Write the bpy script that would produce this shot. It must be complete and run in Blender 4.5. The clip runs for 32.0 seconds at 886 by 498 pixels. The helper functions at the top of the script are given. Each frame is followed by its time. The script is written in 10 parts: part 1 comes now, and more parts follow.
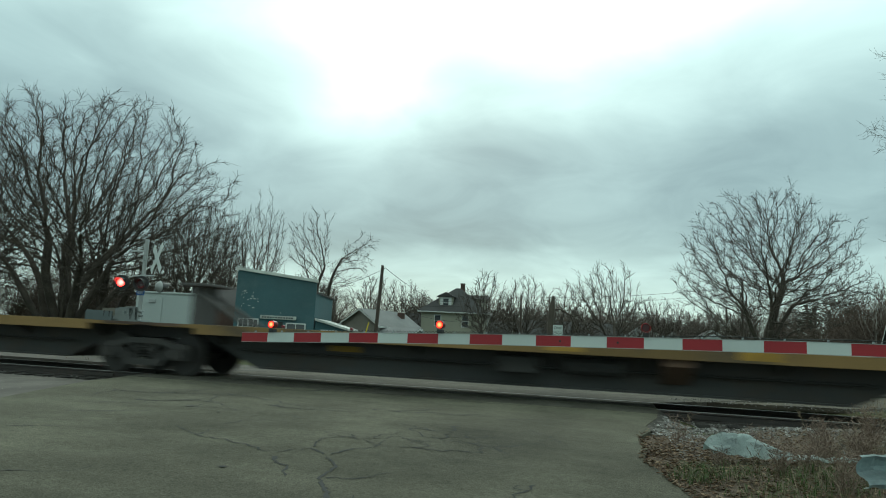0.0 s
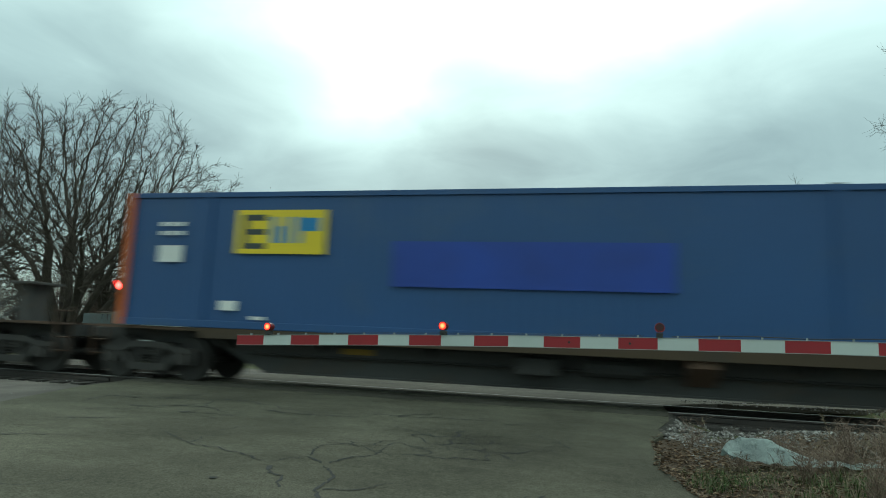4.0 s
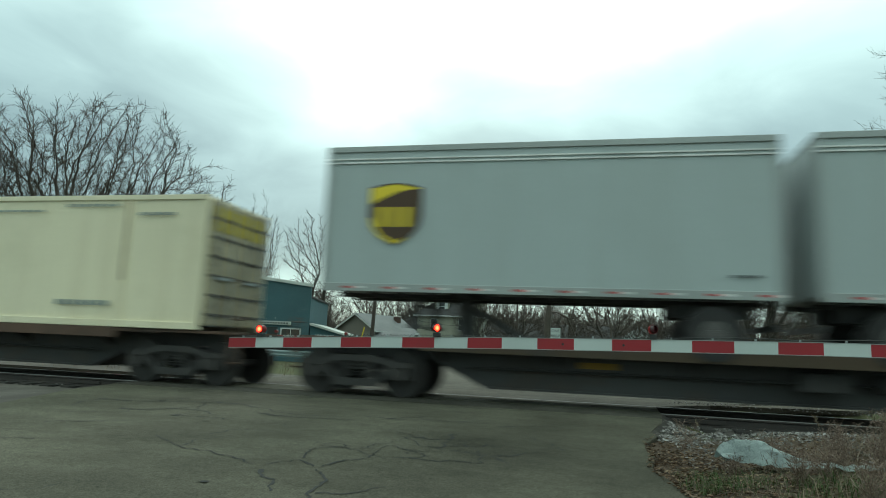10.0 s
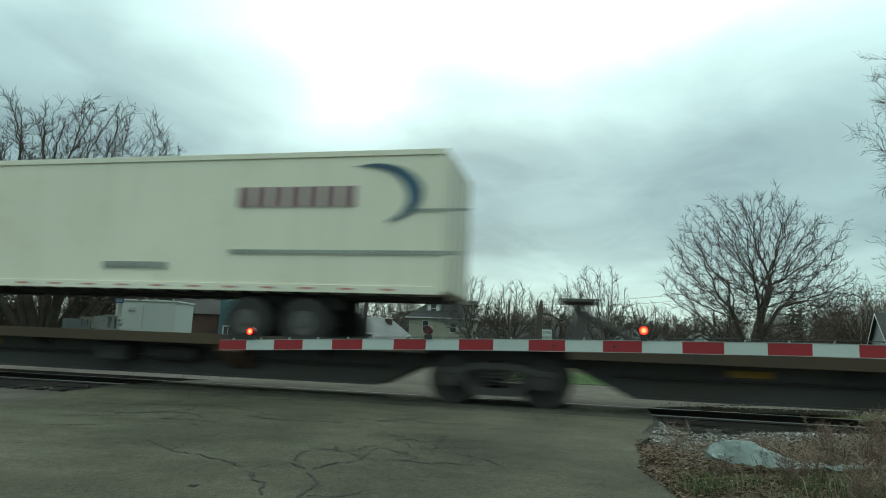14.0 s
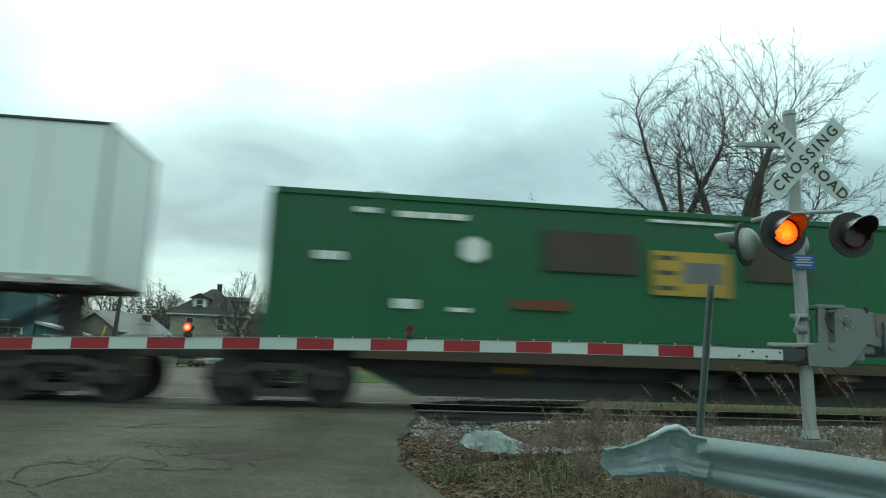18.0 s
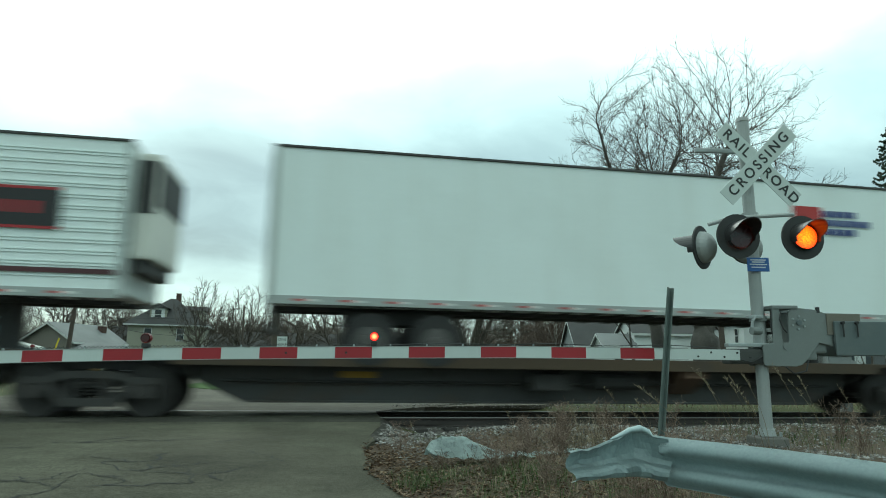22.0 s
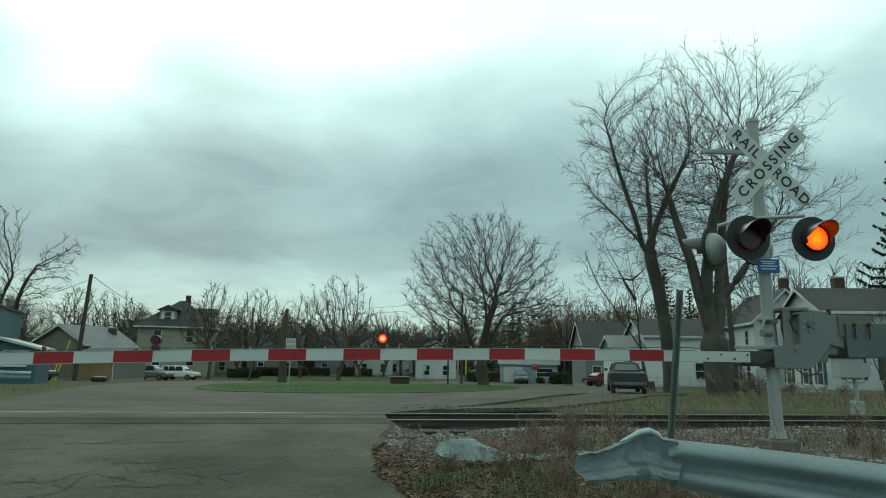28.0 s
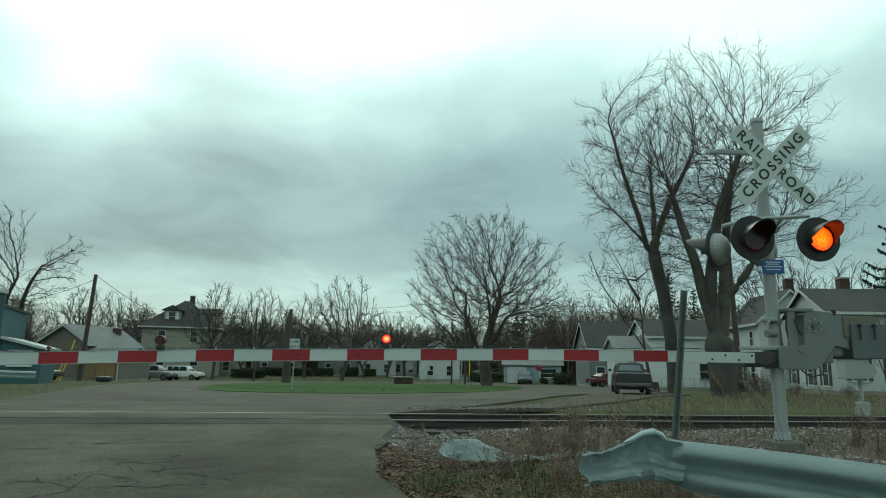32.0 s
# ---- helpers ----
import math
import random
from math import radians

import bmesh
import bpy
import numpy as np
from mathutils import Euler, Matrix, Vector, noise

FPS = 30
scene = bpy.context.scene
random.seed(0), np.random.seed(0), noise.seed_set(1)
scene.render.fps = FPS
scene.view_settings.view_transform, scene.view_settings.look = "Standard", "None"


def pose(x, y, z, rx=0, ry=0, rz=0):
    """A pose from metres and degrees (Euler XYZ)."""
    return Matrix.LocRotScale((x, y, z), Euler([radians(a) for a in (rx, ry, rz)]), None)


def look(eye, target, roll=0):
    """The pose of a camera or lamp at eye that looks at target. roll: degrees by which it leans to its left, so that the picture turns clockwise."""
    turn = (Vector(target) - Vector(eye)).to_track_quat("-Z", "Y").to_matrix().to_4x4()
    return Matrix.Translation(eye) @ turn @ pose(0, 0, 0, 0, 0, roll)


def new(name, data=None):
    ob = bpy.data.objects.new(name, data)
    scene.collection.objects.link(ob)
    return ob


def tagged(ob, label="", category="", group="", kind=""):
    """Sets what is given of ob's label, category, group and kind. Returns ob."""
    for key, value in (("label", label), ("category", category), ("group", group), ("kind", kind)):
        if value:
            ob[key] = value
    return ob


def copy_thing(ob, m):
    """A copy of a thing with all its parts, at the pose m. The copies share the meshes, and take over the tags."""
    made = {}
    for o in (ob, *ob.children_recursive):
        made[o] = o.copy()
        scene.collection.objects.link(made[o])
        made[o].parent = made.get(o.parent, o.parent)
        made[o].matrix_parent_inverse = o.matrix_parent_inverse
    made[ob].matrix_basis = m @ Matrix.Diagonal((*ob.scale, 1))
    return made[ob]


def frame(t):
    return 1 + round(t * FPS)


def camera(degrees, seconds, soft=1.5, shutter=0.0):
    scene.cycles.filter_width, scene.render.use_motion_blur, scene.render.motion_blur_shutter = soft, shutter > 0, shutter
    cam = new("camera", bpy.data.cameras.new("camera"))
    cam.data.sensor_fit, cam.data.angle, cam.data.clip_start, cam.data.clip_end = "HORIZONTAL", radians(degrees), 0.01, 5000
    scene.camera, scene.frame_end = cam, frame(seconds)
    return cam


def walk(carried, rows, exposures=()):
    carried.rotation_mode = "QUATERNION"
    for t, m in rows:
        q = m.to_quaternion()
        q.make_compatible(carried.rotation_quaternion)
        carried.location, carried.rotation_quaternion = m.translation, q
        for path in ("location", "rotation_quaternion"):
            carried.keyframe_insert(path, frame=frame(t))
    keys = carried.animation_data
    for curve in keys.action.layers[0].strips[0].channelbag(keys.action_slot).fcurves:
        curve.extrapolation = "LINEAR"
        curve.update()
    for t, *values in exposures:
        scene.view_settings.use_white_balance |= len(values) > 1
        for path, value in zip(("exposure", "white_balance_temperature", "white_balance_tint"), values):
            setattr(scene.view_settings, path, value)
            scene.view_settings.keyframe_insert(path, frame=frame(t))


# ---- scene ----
# Level crossing seen from a car on the approach; x runs along the track, y across it, z = 0 just above the rail heads.
cam = camera(68.83, 32.0, soft=1.0, shutter=0.5)
# seconds, x, y, z, yaw, pitch, roll
PATH = [
    (0, 0.022, -13.722, 0.966, 13.73, 8.04, 2.89),
    (0.5, 0.022, -13.722, 0.966, 14.02, 8, 2.78),
    (1, 0.022, -13.722, 0.966, 14.03, 8, 2.77),
    (1.5, 0.022, -13.722, 0.966, 14.01, 8.05, 2.67),
    (2, 0.01, -13.662, 0.966, 14.01, 8.03, 2.71),
    (2.5, -0.01, -13.581, 0.966, 14.02, 8.12, 2.66),
    (3, -0.03, -13.5, 0.966, 14.01, 8.11, 2.64),
    (3.5, -0.05, -13.42, 0.966, 14, 8.16, 2.57),
    (5.5, -0.067, -13.351, 0.966, 13.82, 8.23, 2.49),
    (6, -0.067, -13.351, 0.966, 13.77, 8.28, 2.41),
    (6.5, -0.067, -13.351, 0.966, 13.72, 8.21, 2.51),
    (7, -0.067, -13.351, 0.966, 13.63, 8.3, 2.41),
    (7.5, -0.067, -13.351, 0.966, 13.6, 8.26, 2.45),
    (8, -0.067, -13.351, 0.966, 13.56, 8.31, 2.43),
    (8.5, -0.067, -13.351, 0.966, 13.53, 8.28, 2.54),
    (9, -0.067, -13.351, 0.966, 13.42, 8.37, 2.34),
    (9.5, -0.067, -13.351, 0.966, 13.45, 8.38, 2.43),
    (10, -0.067, -13.351, 0.966, 13.37, 8.4, 2.45),
    (10.5, -0.067, -13.351, 0.966, 13.31, 8.42, 2.41),
    (11, -0.067, -13.351, 0.966, 13.34, 8.42, 2.48),
    (11.5, -0.067, -13.351, 0.966, 13.26, 8.47, 2.42),
    (12, -0.067, -13.351, 0.966, 13.2, 8.43, 2.46),
    (12.5, -0.067, -13.351, 0.966, 13.18, 8.48, 2.4),
    (13, -0.067, -13.351, 0.966, 13.16, 8.49, 2.44),
    (13.5, -0.067, -13.351, 0.966, 13.07, 8.51, 2.32),
    (15.5, -0.045, -13.344, 0.966, 7.82, 9.2, 3.34),
    (16, -0.04, -13.343, 0.966, 5.34, 9.63, 3.09),
    (16.2, -0.037, -13.342, 0.966, 4.67, 9.83, 2.41),
    (16.5, -0.034, -13.341, 0.966, 4.09, 9.86, 2.7),
    (17, -0.028, -13.339, 0.966, 0.23, 9.25, 2.62),
    (17.5, -0.023, -13.338, 0.966, -4.63, 9.25, 2.17),
    (18, -0.023, -13.338, 0.966, -7.14, 9.2, 2.04),
    (18.5, -0.023, -13.338, 0.966, -9.39, 9.05, 1.88),
    (19, -0.023, -13.338, 0.966, -10.55, 9.1, 1.39),
    (19.5, -0.023, -13.338, 0.966, -10.57, 9.21, 1.27),
    (20, -0.023, -13.338, 0.966, -10.58, 9.38, 1.15),
    (20.5, -0.023, -13.338, 0.966, -10.54, 9.52, 1.01),
    (21, -0.023, -13.338, 0.966, -10.47, 9.66, 0.96),
    (21.5, -0.023, -13.338, 0.966, -10.4, 9.74, 0.95),
    (22, -0.023, -13.338, 0.966, -10.35, 9.82, 0.94),
    (22.5, -0.023, -13.338, 0.966, -10.27, 9.86, 0.92),
    (23, -0.023, -13.338, 0.966, -10.21, 9.89, 0.89),
    (23.5, -0.023, -13.338, 0.966, -10.16, 9.92, 0.9),
    (24, -0.023, -13.338, 0.966, -10.07, 9.94, 0.92),
    (24.5, -0.023, -13.338, 0.966, -10.02, 9.95, 0.89),
    (25, -0.023, -13.338, 0.966, -9.97, 9.94, 0.93),
    (25.5, -0.023, -13.338, 0.966, -9.9, 9.96, 0.94),
    (27.5, -0.023, -13.338, 0.966, -9.67, 9.98, 0.99),
    (28, -0.023, -13.338, 0.966, -9.61, 9.98, 0.98),
    (28.5, -0.023, -13.338, 0.966, -9.58, 9.99, 1.02),
    (29, -0.023, -13.338, 0.966, -9.53, 10, 0.99),
    (29.5, -0.023, -13.338, 0.966, -9.51, 10, 0.99),
    (30, -0.023, -13.338, 0.966, -9.46, 10, 0.97),
    (30.5, -0.023, -13.338, 0.966, -9.42, 10, 1),
    (31, -0.023, -13.338, 0.966, -9.38, 10.01, 1),
    (31.5, -0.023, -13.338, 0.966, -9.31, 10.01, 1.04),
    (32, -0.023, -13.338, 0.966, -9.28, 10.01, 1.05),
]

def cam_pose(x, y, z, yaw, pitch, roll):
    return pose(x, y, z) @ pose(0, 0, 0, 0, 0, yaw) @ pose(0, 0, 0, 90 + pitch) @ pose(0, 0, 0, 0, 0, roll)


EXPOSURES = [(0, 0.1, 6250, -4), (3.5, 0.12, 6250, -4), (5.5, 0.22, 6250, -4), (6, 0.3, 6250, -4), (6.6, 0.5, 6250, -4), (7, 0.4, 6250, -4), (8, 0.08, 6250, -4), (9, 0.12, 6250, -4), (10, 0.26, 6250, -4), (10.4, 0.52, 6250, -4), (11, 0.48, 6250, -4), (12, 0.1, 6250, -4), (12.8, 0.18, 6250, -4), (13, 0.14, 6250, -4), (15.5, 0.2, 6200, -5), (16, 0.22, 6150, -5), (17, -0.02, 6000, -9), (18, 0.38, 6150, -5), (19, 0.56, 6150, -5), (20, 0.42, 6050, -6), (21, 0.44, 6100, -5), (22.5, 0.44, 6100, -5), (23, 0.26, 6250, -4), (24, 0.05, 6250, -4), (25, -0.05, 6200, -7), (32, -0.05, 6200, -7)]
walk(cam, [(r[0], cam_pose(*r[1:])) for r in PATH], EXPOSURES)

# ---- world and light: a broken overcast with a bright patch ahead ----
world = bpy.data.worlds.new("overcast")
scene.world = world
world.use_nodes = True
wn, wl = world.node_tree.nodes, world.node_tree.links
wn.clear()


def wnode(kind, **props):
    n = wn.new(kind)
    for k, v in props.items():
        if k == "operation":
            n.operation = v
        elif k == "blend":
            n.blend_type = v
    return n


def build_sky():
    out = wn.new("ShaderNodeOutputWorld")
    bg = wn.new("ShaderNodeBackground")
    bg.inputs["Strength"].default_value = 1.0
    wl.new(bg.outputs[0], out.inputs[0])
    sky = wn.new("ShaderNodeTexSky")
    sky.sky_type = "NISHITA"
    sky.sun_disc = False
    sky.sun_elevation, sky.sun_rotation = radians(38), radians(-15)
    thin = wn.new("ShaderNodeVectorMath")
    thin.operation = "SCALE"
    thin.inputs["Scale"].default_value = 0.02
    wl.new(sky.outputs[0], thin.inputs[0])
    tc = wn.new("ShaderNodeTexCoord")
    sep = wn.new("ShaderNodeSeparateXYZ")
    wl.new(tc.outputs["Generated"], sep.inputs[0])
    # cloud deck: direction divided by height gives the flat underside its perspective
    up = wnode("ShaderNodeMath", operation="MAXIMUM")
    wl.new(sep.outputs["Z"], up.inputs[0])
    up.inputs[1].default_value = 0.0
    add = wnode("ShaderNodeMath", operation="ADD")
    wl.new(up.outputs[0], add.inputs[0])
    add.inputs[1].default_value = 0.22
    comb = wn.new("ShaderNodeCombineXYZ")
    for k, axis in enumerate("XY"):
        div = wnode("ShaderNodeMath", operation="DIVIDE")
        wl.new(sep.outputs[axis], div.inputs[0])
        wl.new(add.outputs[0], div.inputs[1])
        wl.new(div.outputs[0], comb.inputs[k])

    def cloud(scale, detail, rough, seed, warp=0.0):
        n = wn.new("ShaderNodeTexNoise")
        n.noise_dimensions = "3D"
        m = wn.new("ShaderNodeVectorMath")
        m.operation = "ADD"
        m.inputs[1].default_value = (seed * 3.7, seed * 1.9, seed)
        wl.new(comb.outputs[0], m.inputs[0])
        wl.new(m.outputs[0], n.inputs["Vector"])
        n.inputs["Scale"].default_value = scale
        n.inputs["Detail"].default_value = detail
        n.inputs["Roughness"].default_value = rough
        n.inputs["Distortion"].default_value = warp
        return n.outputs["Fac"]

    def lobe(az, el, power, gain):
        d = wn.new("ShaderNodeVectorMath")
        d.operation = "DOT_PRODUCT"
        a, e = radians(az), radians(el)
        d.inputs[1].default_value = (math.sin(a) * math.cos(e), math.cos(a) * math.cos(e), math.sin(e))
        wl.new(tc.outputs["Generated"], d.inputs[0])
        m = wnode("ShaderNodeMath", operation="MAXIMUM")
        wl.new(d.outputs["Value"], m.inputs[0])
        m.inputs[1].default_value = 0.0
        p = wnode("ShaderNodeMath", operation="POWER")
        wl.new(m.outputs[0], p.inputs[0])
        p.inputs[1].default_value = power
        g = wnode("ShaderNodeMath", operation="MULTIPLY")
        wl.new(p.outputs[0], g.inputs[0])
        g.inputs[1].default_value = gain
        return g.outputs[0]

    def total(sockets):
        last = sockets[0]
        for s in sockets[1:]:
            a = wnode("ShaderNodeMath", operation="ADD")
            wl.new(last, a.inputs[0])
            wl.new(s, a.inputs[1])
            last = a.outputs[0]
        return last

    def scaled(s, gain, off=0.0):
        m = wnode("ShaderNodeMath", operation="MULTIPLY_ADD")
        wl.new(s, m.inputs[0])
        m.inputs[1].default_value = gain
        m.inputs[2].default_value = off
        return m.outputs[0]

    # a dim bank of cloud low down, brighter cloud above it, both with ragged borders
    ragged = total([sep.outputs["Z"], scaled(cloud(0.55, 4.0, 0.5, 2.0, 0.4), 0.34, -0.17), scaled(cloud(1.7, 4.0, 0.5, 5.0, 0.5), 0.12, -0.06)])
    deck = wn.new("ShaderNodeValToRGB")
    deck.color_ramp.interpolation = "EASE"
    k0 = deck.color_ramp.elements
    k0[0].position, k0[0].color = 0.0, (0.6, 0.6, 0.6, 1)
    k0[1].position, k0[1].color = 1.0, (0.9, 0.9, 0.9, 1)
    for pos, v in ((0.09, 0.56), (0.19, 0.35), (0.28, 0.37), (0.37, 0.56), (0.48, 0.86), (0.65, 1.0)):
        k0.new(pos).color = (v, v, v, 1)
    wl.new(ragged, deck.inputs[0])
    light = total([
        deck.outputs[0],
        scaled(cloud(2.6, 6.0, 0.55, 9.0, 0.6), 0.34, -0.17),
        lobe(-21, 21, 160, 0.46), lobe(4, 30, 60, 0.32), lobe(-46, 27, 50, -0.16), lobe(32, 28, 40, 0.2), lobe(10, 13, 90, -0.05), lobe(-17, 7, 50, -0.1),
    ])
    ramp = wn.new("ShaderNodeValToRGB")
    e = ramp.color_ramp.elements
    e[0].position, e[0].color = 0.0, (0.0, 0.0, 0.0, 1)
    e[1].position, e[1].color = 1.0, (1.05, 1.16, 1.09, 1)
    for pos, c in ((0.3, (0.225, 0.298, 0.298, 1)), (0.5, (0.4, 0.51, 0.5, 1)), (0.75, (0.68, 0.84, 0.81, 1))):
        k = e.new(pos)
        k.color = c
    wl.new(light, ramp.inputs[0])
    both = wn.new("ShaderNodeVectorMath")
    both.operation = "ADD"
    wl.new(ramp.outputs[0], both.inputs[0])
    wl.new(thin.outputs[0], both.inputs[1])
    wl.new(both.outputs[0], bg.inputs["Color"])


SUN_AT = (-12, 38)  # azimuth from ahead to the right, elevation
build_sky()
sun = new("sun", bpy.data.lights.new("sun", "SUN"))
sun.data.energy, sun.data.angle, sun.data.color = 0.7, radians(25), (1.0, 0.97, 0.92)
sun.matrix_world = look((100 * math.sin(radians(SUN_AT[0])), 100 * math.cos(radians(SUN_AT[0])), 78), (0, 0, 0))

# ---- helpers of this scene ----


def mesh_of(bm, name, smooth=False):
    me = bpy.data.meshes.new(name)
    bm.to_mesh(me)
    bm.free()
    if smooth:
        for p in me.polygons:
            p.use_smooth = True
    return me


def put(name, data, material=None, parent=None, label="", m=None):
    """Links mesh data as one object, under a parent if there is one."""
    ob = new(name, data)
    if material is not None and not data.materials:
        data.materials.append(material)
    if parent is not None:
        ob.parent = parent
    if m is not None:
        ob.matrix_basis = m
    if label:
        ob["label"] = label
    return ob


def part(name, bm, material, parent=None, label="", m=None, smooth=False):
    return put(name, mesh_of(bm, name, smooth), material, parent, label, m)


def thing(name, label, category, group="", kind="", m=None):
    ob = new(name)
    ob.empty_display_size = 0.2
    if m is not None:
        ob.matrix_basis = m
    return tagged(ob, label, category, group, kind)


def add_box(bm, lo, hi, bevel=0.0, m=None):
    c = [(a + b) / 2 for a, b in zip(lo, hi)]
    s = [abs(b - a) for a, b in zip(lo, hi)]
    mm = Matrix.Translation(c) @ Matrix.Diagonal((*s, 1))
    if m is not None:
        mm = m @ mm
    r = bmesh.ops.create_cube(bm, size=1, matrix=mm)
    vs = r["verts"]
    if bevel:
        es = {e for v in vs for e in v.link_edges}
        r2 = bmesh.ops.bevel(bm, geom=list(es), offset=bevel, segments=2, profile=0.6, affect="EDGES")
        return r2["verts"]
    return vs


def box(lo, hi, bevel=0.0, m=None):
    bm = bmesh.new()
    add_box(bm, lo, hi, bevel, m)
    return bm


def add_rod(bm, a, b, r1, r2=None, n=10, cap=True):
    a, b = Vector(a), Vector(b)
    r2 = r1 if r2 is None else r2
    d = b - a
    q = d.to_track_quat("Z", "Y").to_matrix().to_4x4()
    m = Matrix.Translation((a + b) / 2) @ q
    return bmesh.ops.create_cone(bm, cap_ends=cap, segments=n, radius1=r1, radius2=r2, depth=d.length, matrix=m)["verts"]


def rod(a, b, r1, r2=None, n=10):
    bm = bmesh.new()
    add_rod(bm, a, b, r1, r2, n)
    return bm


def add_path(bm, pts, r, n=6):
    for a, b in zip(pts, pts[1:]):
        add_rod(bm, a, b, r, r, n)


def add_prism(bm, outline, lo, hi, axis="y"):
    """A closed outline in two axes, drawn out along the third."""
    def at(p, k):
        return {"y": (p[0], k, p[1]), "x": (k, p[0], p[1]), "z": (p[0], p[1], k)}[axis]
    a = [bm.verts.new(at(p, lo)) for p in outline]
    b = [bm.verts.new(at(p, hi)) for p in outline]
    bm.faces.new(a)
    bm.faces.new(b[::-1])
    n = len(outline)
    for i in range(n):
        bm.faces.new((a[i], b[i], b[(i + 1) % n], a[(i + 1) % n]))
    bmesh.ops.recalc_face_normals(bm, faces=bm.faces[:])


def prism(outline, lo, hi, axis="y"):
    bm = bmesh.new()
    add_prism(bm, outline, lo, hi, axis)
    return bm


def text_mesh(words, size, name="lettering", depth=0.002, spacing=1.0, bold=0.0):
    cu = bpy.data.curves.new(name, "FONT")
    cu.body, cu.size, cu.extrude, cu.align_x, cu.align_y = words, size, depth, "CENTER", "CENTER"
    cu.space_character = spacing
    cu.offset = bold
    ob = bpy.data.objects.new(name, cu)
    scene.collection.objects.link(ob)
    me = bpy.data.meshes.new_from_object(ob)
    bpy.data.objects.remove(ob)
    bpy.data.curves.remove(cu)
    me.name = name
    return me


def shared(bm, name, material):
    me = mesh_of(bm, name)
    me.materials.append(material)
    return me


class Sticks:
    """Collects tapered tubes into one mesh."""

    def __init__(self):
        self.v, self.f = [], []

    def ring(self, p, d, r, n):
        d = d.normalized()
        a = d.orthogonal().normalized()
        b = d.cross(a)
        k = len(self.v)
        for i in range(n):
            t = 2 * math.pi * i / n
            q = p + (a * math.cos(t) + b * math.sin(t)) * r
            self.v.append((q.x, q.y, q.z))
        return k

    def tube(self, pts, radii, n):
        prev = None
        for i, (p, r) in enumerate(zip(pts, radii)):
            d = (pts[min(i + 1, len(pts) - 1)] - pts[max(i - 1, 0)])
            if d.length < 1e-6:
                d = Vector((0, 0, 1))
            k = self.ring(p, d, r, n)
            if prev is not None:
                for j in range(n):
                    self.f.append((prev + j, prev + (j + 1) % n, k + (j + 1) % n, k + j))
            prev = k

    def mesh(self, name, smooth=True):
        me = bpy.data.meshes.new(name)
        me.from_pydata(self.v, [], self.f)
        if smooth:
            for p in me.polygons:
                p.use_smooth = True
        return me


# ---- materials ----
MATS = {}


